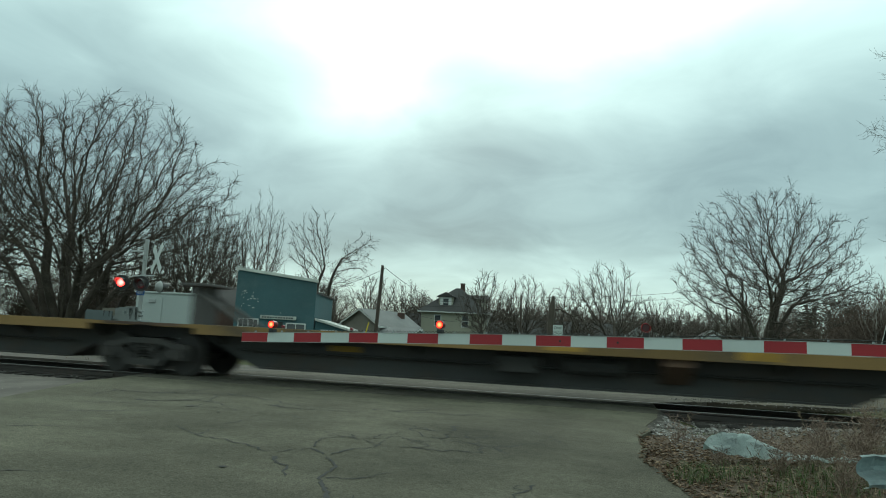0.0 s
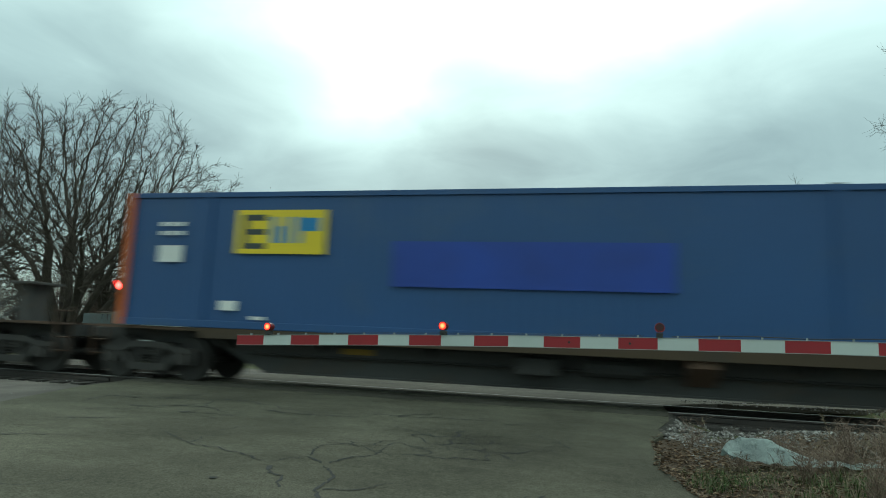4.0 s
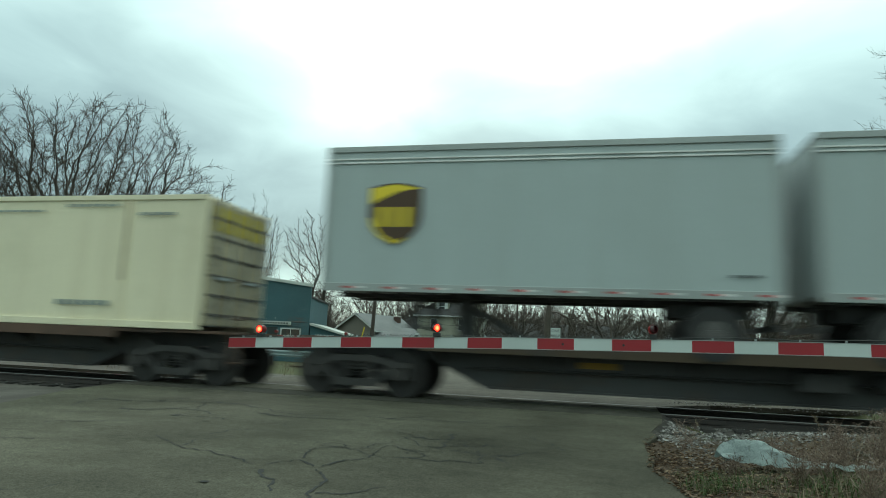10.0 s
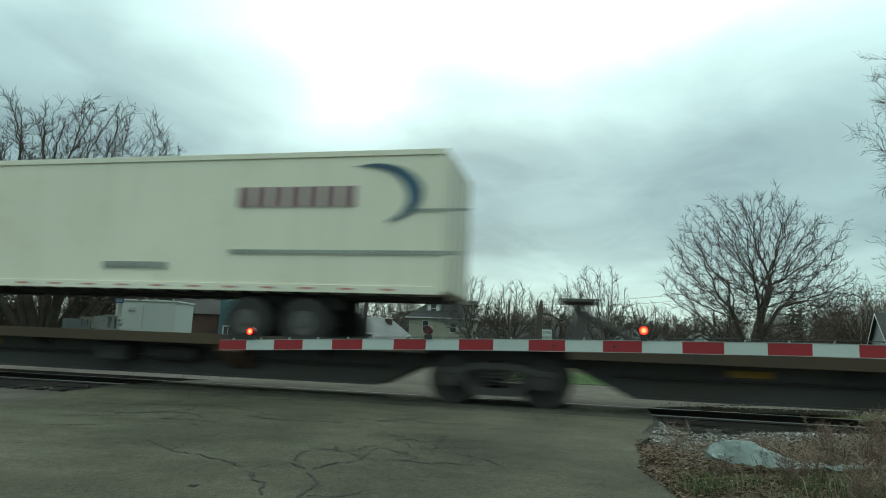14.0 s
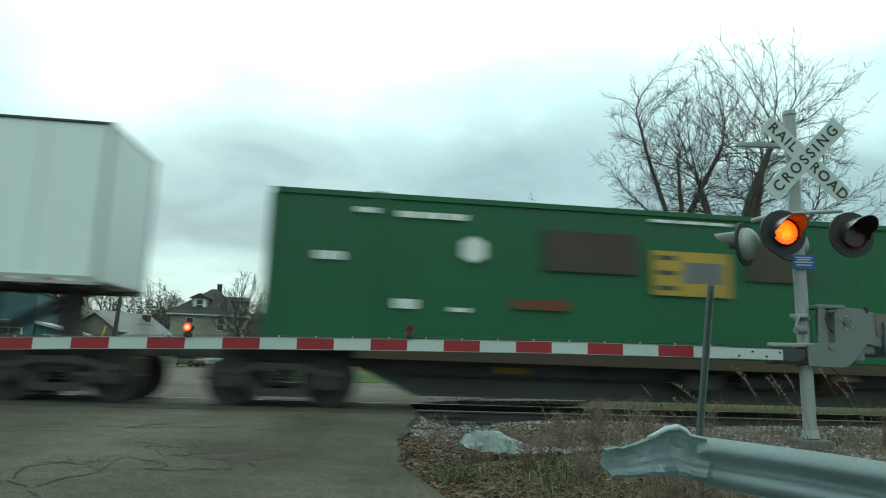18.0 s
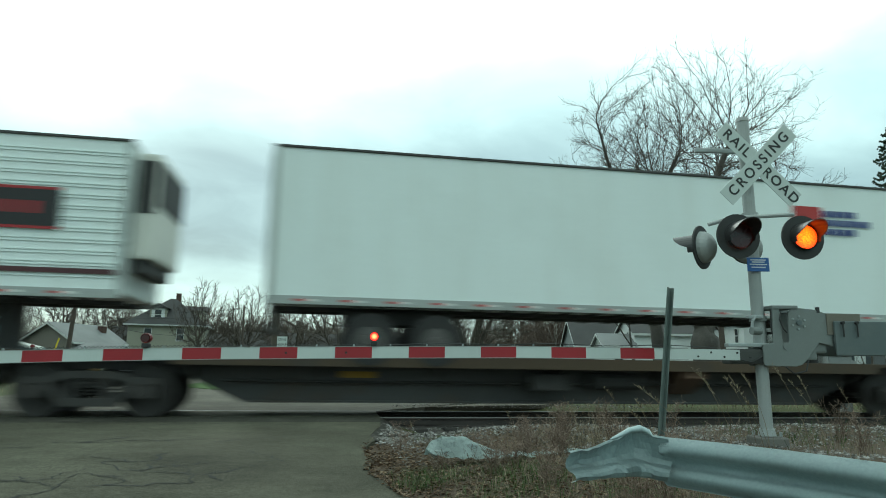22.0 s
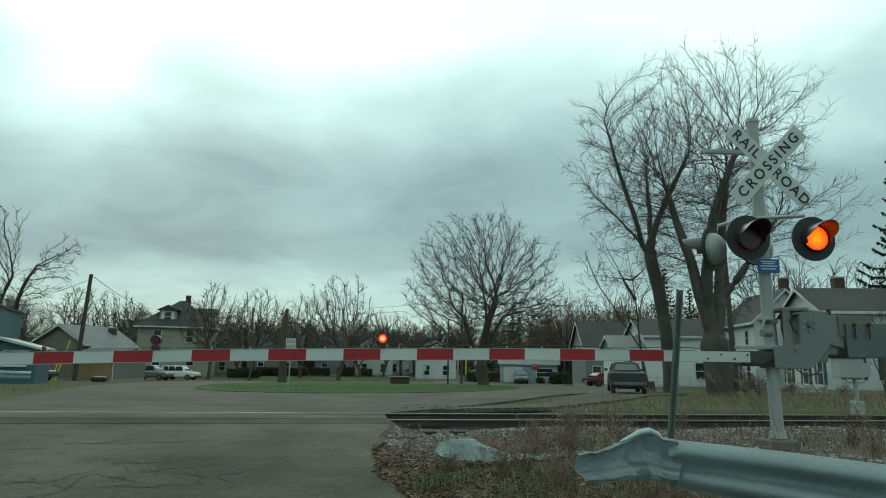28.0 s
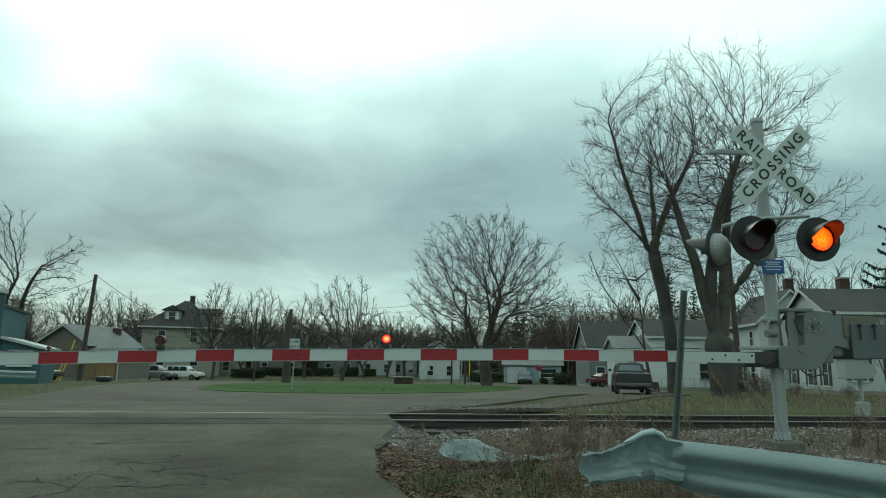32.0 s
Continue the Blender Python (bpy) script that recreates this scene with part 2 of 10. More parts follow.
def mat(name, color, rough=0.7, metal=0.0, grain=6.0, vary=0.18, bump=0.15, stain=None, stain_amount=0.4, spec=0.5, fine=90.0, by_object=0.0, glow=0.0, coat=0.0, streak=0.0):
    """A surface with colour change at two scales, stains and a fine relief."""
    if name in MATS:
        return MATS[name]
    m = bpy.data.materials.new(name)
    m.use_nodes = True
    nt = m.node_tree
    n, l = nt.nodes, nt.links
    b = n["Principled BSDF"]
    b.inputs["Metallic"].default_value = metal
    b.inputs["Specular IOR Level"].default_value = spec
    b.inputs["Coat Weight"].default_value = coat
    tc = n.new("ShaderNodeTexCoord")
    big = n.new("ShaderNodeTexNoise")
    big.inputs["Scale"].default_value, big.inputs["Detail"].default_value = grain * 0.2, 5
    small = n.new("ShaderNodeTexNoise")
    small.inputs["Scale"].default_value, small.inputs["Detail"].default_value = fine, 4
    l.new(tc.outputs["Object"], big.inputs["Vector"])
    l.new(tc.outputs["Object"], small.inputs["Vector"])

    def shade(k):
        return (*[min(max(c * k, 0), 1) for c in color[:3]], 1)

    r1 = n.new("ShaderNodeValToRGB")
    r1.color_ramp.elements[0].position, r1.color_ramp.elements[1].position = 0.3, 0.7
    r1.color_ramp.elements[0].color, r1.color_ramp.elements[1].color = shade(1 - vary), shade(1 + vary)
    l.new(big.outputs["Fac"], r1.inputs[0])
    mx = n.new("ShaderNodeMix")
    mx.data_type, mx.blend_type = "RGBA", "MULTIPLY"
    mx.inputs[0].default_value = min(1.0, vary * 2.2)
    l.new(r1.outputs[0], mx.inputs[6])
    r2 = n.new("ShaderNodeValToRGB")
    r2.color_ramp.elements[0].position, r2.color_ramp.elements[1].position = 0.25, 0.75
    r2.color_ramp.elements[0].color, r2.color_ramp.elements[1].color = (0.62, 0.62, 0.62, 1), (1, 1, 1, 1)
    l.new(small.outputs["Fac"], r2.inputs[0])
    l.new(r2.outputs[0], mx.inputs[7])
    col = mx.outputs[2]
    if stain:
        sn = n.new("ShaderNodeTexNoise")
        sn.inputs["Scale"].default_value, sn.inputs["Detail"].default_value, sn.inputs["Roughness"].default_value = grain * 0.55, 8, 0.7
        mp = n.new("ShaderNodeMapping")
        mp.inputs["Location"].default_value = (7.3, 1.1, 4.7)
        l.new(tc.outputs["Object"], mp.inputs["Vector"])
        l.new(mp.outputs[0], sn.inputs["Vector"])
        sr = n.new("ShaderNodeValToRGB")
        sr.color_ramp.elements[0].position, sr.color_ramp.elements[1].position = 0.52, 0.68
        sr.color_ramp.elements[1].color = (stain_amount,) * 3 + (1,)
        l.new(sn.outputs["Fac"], sr.inputs[0])
        ms = n.new("ShaderNodeMix")
        ms.data_type = "RGBA"
        l.new(sr.outputs[0], ms.inputs[0])
        l.new(col, ms.inputs[6])
        ms.inputs[7].default_value = (*stain, 1)
        col = ms.outputs[2]
    if streak:
        # dirt washed down in upright runs
        sm = n.new("ShaderNodeMapping")
        sm.inputs["Scale"].default_value = (2.6, 2.6, 0.16)
        l.new(tc.outputs["Object"], sm.inputs["Vector"])
        st = n.new("ShaderNodeTexNoise")
        st.inputs["Scale"].default_value, st.inputs["Detail"].default_value, st.inputs["Roughness"].default_value = 1.0, 6, 0.65
        l.new(sm.outputs[0], st.inputs["Vector"])
        sv = n.new("ShaderNodeMapRange")
        sv.inputs[1].default_value, sv.inputs[2].default_value = 0.48, 0.72
        sv.inputs[3].default_value, sv.inputs[4].default_value = 0.0, streak
        l.new(st.outputs["Fac"], sv.inputs[0])
        sx = n.new("ShaderNodeMix")
        sx.data_type = "RGBA"
        l.new(sv.outputs[0], sx.inputs[0])
        l.new(col, sx.inputs[6])
        sx.inputs[7].default_value = (color[0] * 0.62, color[1] * 0.55, color[2] * 0.46, 1)
        col = sx.outputs[2]
    if by_object:
        oi = n.new("ShaderNodeObjectInfo")
        hs = n.new("ShaderNodeHueSaturation")
        mr = n.new("ShaderNodeMapRange")
        mr.inputs[3].default_value, mr.inputs[4].default_value = 1 - by_object, 1 + by_object
        l.new(oi.outputs["Random"], mr.inputs[0])
        l.new(mr.outputs[0], hs.inputs["Value"])
        l.new(col, hs.inputs["Color"])
        col = hs.outputs[0]
    l.new(col, b.inputs["Base Color"])
    rr = n.new("ShaderNodeMapRange")
    rr.inputs[3].default_value, rr.inputs[4].default_value = max(rough - 0.12, 0.02), min(rough + 0.12, 1)
    l.new(big.outputs["Fac"], rr.inputs[0])
    l.new(rr.outputs[0], b.inputs["Roughness"])
    if bump:
        bp = n.new("ShaderNodeBump")
        bp.inputs["Strength"].default_value, bp.inputs["Distance"].default_value = bump, 0.01
        l.new(small.outputs["Fac"], bp.inputs["Height"])
        l.new(bp.outputs[0], b.inputs["Normal"])
    if glow:
        b.inputs["Emission Color"].default_value = (*color[:3], 1)
        b.inputs["Emission Strength"].default_value = glow
    MATS[name] = m
    return m


def glass(name, tint=(0.02, 0.025, 0.03), rough=0.04):
    if name in MATS:
        return MATS[name]
    m = bpy.data.materials.new(name)
    m.use_nodes = True
    b = m.node_tree.nodes["Principled BSDF"]
    b.inputs["Base Color"].default_value = (*tint, 1)
    b.inputs["Roughness"].default_value = rough
    b.inputs["Specular IOR Level"].default_value = 0.7
    MATS[name] = m
    return m


def asphalt(name, color, patch, seam):
    """Worn asphalt: broad bleached and oily patches, tyre-worn bands, coarse stones and fine grit."""
    m = mat(name, color, 0.92, grain=1.1, vary=0.22, bump=0.0, stain=tuple(c * 0.6 for c in color), stain_amount=0.45, fine=38, spec=0.12)
    n, l = m.node_tree.nodes, m.node_tree.links
    b = n["Principled BSDF"]
    old = b.inputs["Base Color"].links[0].from_socket
    tc = n.new("ShaderNodeTexCoord")

    def layer(scale, detail, lo, hi, a, c, stretch=(1, 1, 1)):
        mp = n.new("ShaderNodeMapping")
        mp.inputs["Scale"].default_value = stretch
        l.new(tc.outputs["Object"], mp.inputs["Vector"])
        t = n.new("ShaderNodeTexNoise")
        t.inputs["Scale"].default_value, t.inputs["Detail"].default_value, t.inputs["Roughness"].default_value = scale, detail, 0.62
        l.new(mp.outputs[0], t.inputs["Vector"])
        r = n.new("ShaderNodeMapRange")
        r.inputs[1].default_value, r.inputs[2].default_value, r.inputs[3].default_value, r.inputs[4].default_value = lo, hi, a, c
        l.new(t.outputs["Fac"], r.inputs[0])
        return t, r.outputs[0]

    col = old
    for args in ((0.4, 4, 0.35, 0.65, 1 - patch, 1 + patch), (2.2, 6, 0.35, 0.65, 0.9, 1.1, (0.6, 1.1, 1)), (14, 4, 0.3, 0.7, 0.86, 1.14), (60, 3, 0.3, 0.7, 0.6, 1.4), (0.9, 3, 0.42, 0.6, 1 - seam, 1 + seam * 0.5, (0.08, 1.6, 1))):
        t, f = layer(*args)
        mx = n.new("ShaderNodeVectorMath")
        mx.operation = "SCALE"
        l.new(col, mx.inputs[0])
        l.new(f, mx.inputs["Scale"])
        col = mx.outputs[0]
    l.new(col, b.inputs["Base Color"])
    t, f = layer(55, 5, 0.3, 0.7, 0.0, 1.0)
    bp = n.new("ShaderNodeBump")
    bp.inputs["Strength"].default_value, bp.inputs["Distance"].default_value = 0.9, 0.012
    l.new(f, bp.inputs["Height"])
    l.new(bp.outputs[0], b.inputs["Normal"])
    return m


ASPHALT = asphalt("asphalt", (0.112, 0.107, 0.081), 0.2, 0.05)
ASPHALT_FAR = asphalt("old asphalt", (0.118, 0.108, 0.09), 0.12, 0.08)
CRACK = mat("open crack", (0.025, 0.025, 0.024), 1.0, grain=8, bump=0.0)
SOIL = mat("soil", (0.098, 0.074, 0.056), 1.0, grain=2.5, vary=0.35, bump=0.8, stain=(0.05, 0.05, 0.025), stain_amount=0.5, fine=45, spec=0.12)
GRASS = mat("lawn", (0.06, 0.068, 0.028), 0.95, grain=1.0, vary=0.3, bump=0.7, stain=(0.085, 0.075, 0.04), stain_amount=0.6, fine=30, spec=0.12)
LAWN_GREEN = mat("green lawn", (0.038, 0.077, 0.015), 0.95, grain=0.8, vary=0.25, bump=0.6, stain=(0.05, 0.075, 0.018), stain_amount=0.4, fine=30, spec=0.12)
BALLAST = mat("ballast bed", (0.12, 0.11, 0.1), 0.95, grain=6, vary=0.3, bump=1.0, fine=25, spec=0.12)
GRAVEL = mat("gravel", (0.09, 0.08, 0.064), 0.95, grain=3, vary=0.3, bump=0.9, stain=(0.055, 0.052, 0.036), fine=28, spec=0.12)
RAIL_SIDE = mat("rusty rail", (0.055, 0.048, 0.044), 0.85, metal=0.2, grain=5, vary=0.25, stain=(0.08, 0.058, 0.045), stain_amount=0.5)
RAIL_TOP = mat("polished rail head", (0.17, 0.17, 0.165), 0.45, metal=1.0, grain=9, vary=0.1, bump=0.02)
TIE = mat("creosoted tie", (0.055, 0.05, 0.045), 0.95, grain=5, vary=0.3, bump=0.5, by_object=0.25)
GALV = mat("galvanised steel", (0.32, 0.35, 0.35), 0.5, metal=0.55, grain=5, vary=0.14, bump=0.06, stain=(0.3, 0.31, 0.3), stain_amount=0.4)
ALU = mat("silver painted steel", (0.31, 0.33, 0.325), 0.55, metal=0.2, grain=4, vary=0.12, bump=0.05, stain=(0.25, 0.25, 0.23), stain_amount=0.4)
WHITE_SHEET = mat("white reflective sheet", (0.47, 0.52, 0.505), 0.45, grain=6, vary=0.07, bump=0.03)
RED_SHEET = mat("red reflective sheet", (0.27, 0.01, 0.018), 0.4, grain=6, vary=0.1, bump=0.03)
BLACK = mat("flat black paint", (0.024, 0.025, 0.025), 0.7, grain=5, vary=0.2, bump=0.05)
LETTER = mat("black lettering", (0.02, 0.022, 0.022), 0.6, grain=5, vary=0.1, bump=0.0)
def lens_glow(name, core, rim, radius, dots=0.0):
    """A lit lens: bright in the middle, redder towards its rim, with the small lamps behind it."""
    m = bpy.data.materials.new(name)
    m.use_nodes = True
    n, l = m.node_tree.nodes, m.node_tree.links
    b = n["Principled BSDF"]
    b.inputs["Base Color"].default_value = (0.3, 0.01, 0.01, 1)
    tc = n.new("ShaderNodeTexCoord")
    ln = n.new("ShaderNodeVectorMath")
    ln.operation = "LENGTH"
    l.new(tc.outputs["Object"], ln.inputs[0])
    k = n.new("ShaderNodeMapRange")
    k.inputs[1].default_value, k.inputs[2].default_value = radius * 0.25, radius
    l.new(ln.outputs["Value"], k.inputs[0])
    mx = n.new("ShaderNodeMix")
    mx.data_type = "RGBA"
    mx.inputs[6].default_value, mx.inputs[7].default_value = (*core, 1), (*rim, 1)
    l.new(k.outputs[0], mx.inputs[0])
    l.new(mx.outputs[2], b.inputs["Emission Color"])
    b.inputs["Emission Strength"].default_value = 1.0
    if dots:
        v = n.new("ShaderNodeTexVoronoi")
        v.inputs["Scale"].default_value = dots
        l.new(tc.outputs["Object"], v.inputs["Vector"])
        r = n.new("ShaderNodeMapRange")
        r.inputs[1].default_value, r.inputs[2].default_value = 0.1, 0.75
        r.inputs[3].default_value, r.inputs[4].default_value = 1.5, 0.35
        l.new(v.outputs["Distance"], r.inputs[0])
        l.new(r.outputs[0], b.inputs["Emission Strength"])
    return m


RED_LIT = lens_glow("lit red lens", (9.0, 1.1, 0.35), (1.6, 0.03, 0.02), 0.042)
RED_LED = lens_glow("lit led lens", (4.0, 0.5, 0.01), (2.6, 0.1, 0.005), 0.145, 75.0)
RED_FAR = lens_glow("bright red lens", (12.0, 0.9, 0.8), (6.0, 0.12, 0.1), 0.145)
RED_DARK = mat("unlit red lens", (0.04, 0.006, 0.008), 0.25, grain=30, vary=0.2, bump=0.1)
CONCRETE = mat("concrete", (0.32, 0.31, 0.28), 0.9, grain=5, vary=0.2, bump=0.3, stain=(0.2, 0.19, 0.16))
BARK = mat("bark", (0.075, 0.062, 0.05), 0.95, grain=4, vary=0.3, bump=0.8, fine=30, stain=(0.09, 0.082, 0.072), stain_amount=0.4)
BARK_GREY = mat("grey bark", (0.082, 0.074, 0.065), 0.95, grain=3, vary=0.45, bump=1.0, fine=16, stain=(0.14, 0.135, 0.125), stain_amount=0.4)
TWIG = mat("twig", (0.06, 0.048, 0.038), 0.95, grain=4, vary=0.2, bump=0.2)
NEEDLE = mat("spruce needle", (0.018, 0.036, 0.018), 0.9, grain=3, vary=0.35, bump=0.4)
WOOD_POLE = mat("weathered pole", (0.075, 0.06, 0.05), 0.95, grain=3, vary=0.25, bump=0.6)
SHINGLE = mat("dark shingles", (0.045, 0.045, 0.045), 0.95, grain=2, vary=0.25, bump=0.5, fine=20)
SHINGLE_GREY = mat("grey roofing", (0.16, 0.17, 0.17), 0.9, grain=2, vary=0.2, bump=0.3, fine=20)
PANE = glass("window pane")

# ---- ground, roads and track ----


RAIL_Z = -0.1  # height of the rail heads


def base_z(y):
    """Height of the road: the rails lie on a low rise, and the far side falls away gently."""
    if y > 14:
        return -0.2976 - 0.024 * min(y - 14, 57.6)
    if y > 1.6:
        return RAIL_Z - (0.2976 + RAIL_Z) * (y - 1.6) / 12.4
    if y > -1.6:
        return RAIL_Z
    s = min((-1.6 - y) / 11, 1)
    return RAIL_Z - (0.40 + RAIL_Z) * s - 0.012 * max(-12.6 - y, 0)


def ground_z(x, y):
    z = base_z(y) - 0.06
    off = x > 1.15 or x < -9.75
    if abs(y) < 3.2 and off:
        k = min(1, (3.2 - abs(y)) / 0.9) * min(1, max(x - 1.15, -9.75 - x) / 0.7)
        z = min(z, RAIL_Z - 0.06 - 0.22 * k)
    if y < -2.5 and x > 0.6:
        k = min(max((x - 0.9) / 2.2, 0), 1)
        z += 0.3 * k * k * (3 - 2 * k) * min(max((-2.5 - y) / 2, 0), 1) * min(max((y + 9.5) / 1.5, 0), 1)
    if y < -3 and x > 0.6:
        z += 0.05 * math.sin(x * 1.7 + y) * min(1, (x - 0.6)) * (1 if y > -12 else 0.3)
    return z


def axis_steps(dense_lo, dense_hi, step, far):
    v = list(np.arange(dense_lo, dense_hi + 1e-6, step))
    s, a = step, dense_hi
    while a < far:
        s *= 1.35
        a += s
        v.append(a)
    s, a = step, dense_lo
    while a > -far:
        s *= 1.35
        a -= s
        v.insert(0, a)
    return v


def build_ground():
    xs, ys = axis_steps(-14, 16, 0.5, 1500), axis_steps(-14, 22, 0.4, 1500)
    verts = [(x, y, ground_z(x, y)) for y in ys for x in xs]
    w = len(xs)
    faces = [(j * w + i, j * w + i + 1, (j + 1) * w + i + 1, (j + 1) * w + i) for j in range(len(ys) - 1) for i in range(w - 1)]
    me = bpy.data.meshes.new("ground")
    me.from_pydata(verts, [], faces)
    for p in me.polygons:
        p.use_smooth = True
    tagged(put("ground", me, GRASS), "rough late-autumn grass and soil beside the road and track", "ground", kind="structure")


build_ground()
CUTS = [-30, -20, -12.6, -9, -6, -3.5, -1.6, 1.6, 6, 14, 20, 30, 45, 71.6]


def slab(name, outline, lift, skirt, material, label, category, kind="structure"):
    bm = bmesh.new()
    bm.faces.new([bm.verts.new((x, y, 0)) for x, y in outline])
    for c in CUTS:
        bmesh.ops.bisect_plane(bm, geom=bm.verts[:] + bm.edges[:] + bm.faces[:], plane_co=(0, c, 0), plane_no=(0, 1, 0))
    bmesh.ops.triangulate(bm, faces=bm.faces[:])
    bmesh.ops.recalc_face_normals(bm, faces=bm.faces[:])
    if sum(f.normal.z for f in bm.faces) < 0:
        bmesh.ops.reverse_faces(bm, faces=bm.faces[:])
    for v in bm.verts:
        v.co.z = base_z(v.co.y) + lift
    r = bmesh.ops.extrude_edge_only(bm, edges=[e for e in bm.edges if e.is_boundary])
    for v in r["geom"]:
        if isinstance(v, bmesh.types.BMVert):
            v.co.z -= skirt
    return tagged(part(name, bm, material), label, category, kind=kind)


NEAR_RIGHT = [(1.12, -0.78), (1.0, -2.2), (0.74, -3.3), (0.78, -3.8), (0.6, -4.4), (0.62, -5.3), (0.54, -6.0), (0.68, -6.7), (0.84, -7.4), (0.95, -8.4), (1.1, -9.5), (1.5, -12), (2.2, -18), (3, -40)]
NEAR_LEFT = [(-5, -40), (-6, -18), (-7, -12), (-8.2, -7), (-8.8, -5.2), (-9.15, -4.1), (-9.45, -3.1), (-9.7, -0.78)]
slab("road", NEAR_RIGHT + NEAR_LEFT, 0, 0.4, ASPHALT, "cracked grey asphalt road leading up to the rails", "road")
slab("crossing_panel", [(-9.7, -0.63), (1.12, -0.63), (1.15, 0.63), (-9.7, 0.63)], 0, 0.25, ASPHALT, "asphalt panel between the rails at the crossing", "road")
# a strip of darker tone, slightly raised, along the near rail
slab("crossing_strip", [(-9.66, -1.7), (1.04, -1.7), (1.1, -0.8), (-9.68, -0.8)], 0.006, 0.05, asphalt("darker crossing strip", (0.078, 0.075, 0.062), 0.15, 0.05), "darker asphalt strip along the near rail", "road")
FAR_RIGHT = [(1.2, 0.78), (2.25, 1.9), (3.84, 4.3), (5.4, 6.5), (9, 12.7), (12.1, 16.9), (16.4, 20), (21, 25.5), (25, 34), (27, 45), (26.5, 58), (28, 66), (70, 67), (70, 74.5), (24, 75), (52, 320), (42, 320), (14, 75)]
FAR_LEFT = [(-60, 74.5), (-60, 67), (-15.8, 66), (-15.6, 45), (-12.4, 23), (-9.9, 12.8), (-8.3, 5.2), (-9.4, 2), (-9.7, 0.78)]
slab("road_far", FAR_RIGHT + FAR_LEFT, 0, 0.3, ASPHALT_FAR, "worn pale asphalt street forking round a grass island", "road")
ISLAND = [(-7.9, 31.5), (-7.2, 25.0), (-6.0, 18.0), (-4.2, 14.2), (-2.3, 13.0), (0.3, 12.9), (2.7, 13.7), (6.3, 17.2), (9.5, 23.0), (12.6, 30.0), (15.2, 38.5), (17.6, 50.0), (17.0, 58.0), (12.0, 64.0), (-1.0, 64.0), (-6.0, 58.0), (-8.2, 44.0)]
slab("grass_island", ISLAND, 0.02, 0.12, LAWN_GREEN, "green mown grass island in the fork of the street", "lawn")
slab("gravel_lot", [(2.4, 2.0), (6, 5.2), (8.5, 10), (12.3, 16.7), (16.4, 19.8), (18.2, 21.6), (17.6, 17.2), (14.2, 14.2), (10.4, 8.8), (5.6, 3.0)], 0.012, 0.1, GRAVEL, "worn gravel shoulder and parking strip", "gravel")

slab("gravel_shoulder", [(-9.72, -2.6), (-9.42, -3.3), (-9.0, -4.9), (-8.4, -7.2), (-12, -8.0), (-20, -6.5), (-44, -5.5), (-44, -2.6)], -0.035, 0.1, BALLAST, "dark gravel shoulder beside the rails", "gravel")
slab("gravel_shoulder", [(-9.72, 2.5), (-9.0, 3.2), (-8.7, 4.4), (-8.9, 6.0), (-12, 7.0), (-24, 7.5), (-44, 6.5), (-44, 2.5)], -0.035, 0.1, BALLAST, "dark gravel shoulder across the rails", "gravel")


def build_track():
    """Rails, ties and stone bed, one piece of the setting."""
    track = thing("railway_track", "single railway track of worn steel rails on dark ballast", "track", kind="structure", m=pose(0, 0, RAIL_Z))
    for a, b in ((-140, -9.8), (1.16, 170)):
        bm = bmesh.new()
        prof = [(-3.3, -0.5), (-2.5, -0.31), (-1.5, -0.26), (-0.9, -0.185), (0, -0.19), (0.85, -0.175), (1.5, -0.185), (2.5, -0.24), (3.3, -0.5)]
        steps = np.arange(a, b + 0.5, 0.5) if b - a < 60 else np.concatenate([np.arange(a, b, 1.0), [b]])
        rows = []
        for x in steps:
            rows.append([bm.verts.new((x, y, z + 0.018 * noise.noise((x * 1.3, y * 2, 3)))) for y, z in prof])
        for r, s in zip(rows, rows[1:]):
            for i in range(len(prof) - 1):
                bm.faces.new((r[i], s[i], s[i + 1], r[i + 1]))
        bmesh.ops.recalc_face_normals(bm, faces=bm.faces[:])
        part("ballast_bed", bm, BALLAST, track)
    head = [(-0.036, -0.012), (-0.03, -0.001), (0, 0.0), (0.03, -0.001), (0.036, -0.012)]
    web = [(-0.036, -0.012), (-0.036, -0.038), (-0.01, -0.05), (-0.009, -0.145), (-0.07, -0.165), (-0.07, -0.178), (0.07, -0.178), (0.07, -0.165), (0.009, -0.145), (0.01, -0.05), (0.036, -0.038), (0.036, -0.012)]
    for y in (-0.7535, 0.7535):
        for nm, prof, mm in (("rail_head", head, RAIL_TOP), ("rail_web", web, RAIL_SIDE)):
            bm = bmesh.new()
            add_prism(bm, [(y + p, q) for p, q in prof], -140, 170, "x")
            part(nm, bm, mm, track)
    tie = mesh_of(box((-0.115, -1.3, -0.32), (0.115, 1.3, -0.168), 0.012), "tie")
    tie.materials.append(TIE)
    for x in list(np.arange(-42, -9.9, 0.55)) + list(np.arange(1.3, 34, 0.55)):
        put("tie", tie, None, track, m=pose(x + 0.03 * noise.noise((x, 0, 0)), 0, 0.004 * math.sin(x * 5), 0, 0, 1.5 * noise.noise((x, 5, 0))))
    # rail joint bars seen by the road's edge
    for x in (1.75, 11.8, -11.2):
        for y in (-0.79, 0.715):
            part("joint_bar", box((x - 0.45, y - 0.012, -0.135), (x + 0.45, y + 0.012, -0.06), 0.006), RAIL_SIDE, track)


build_track()


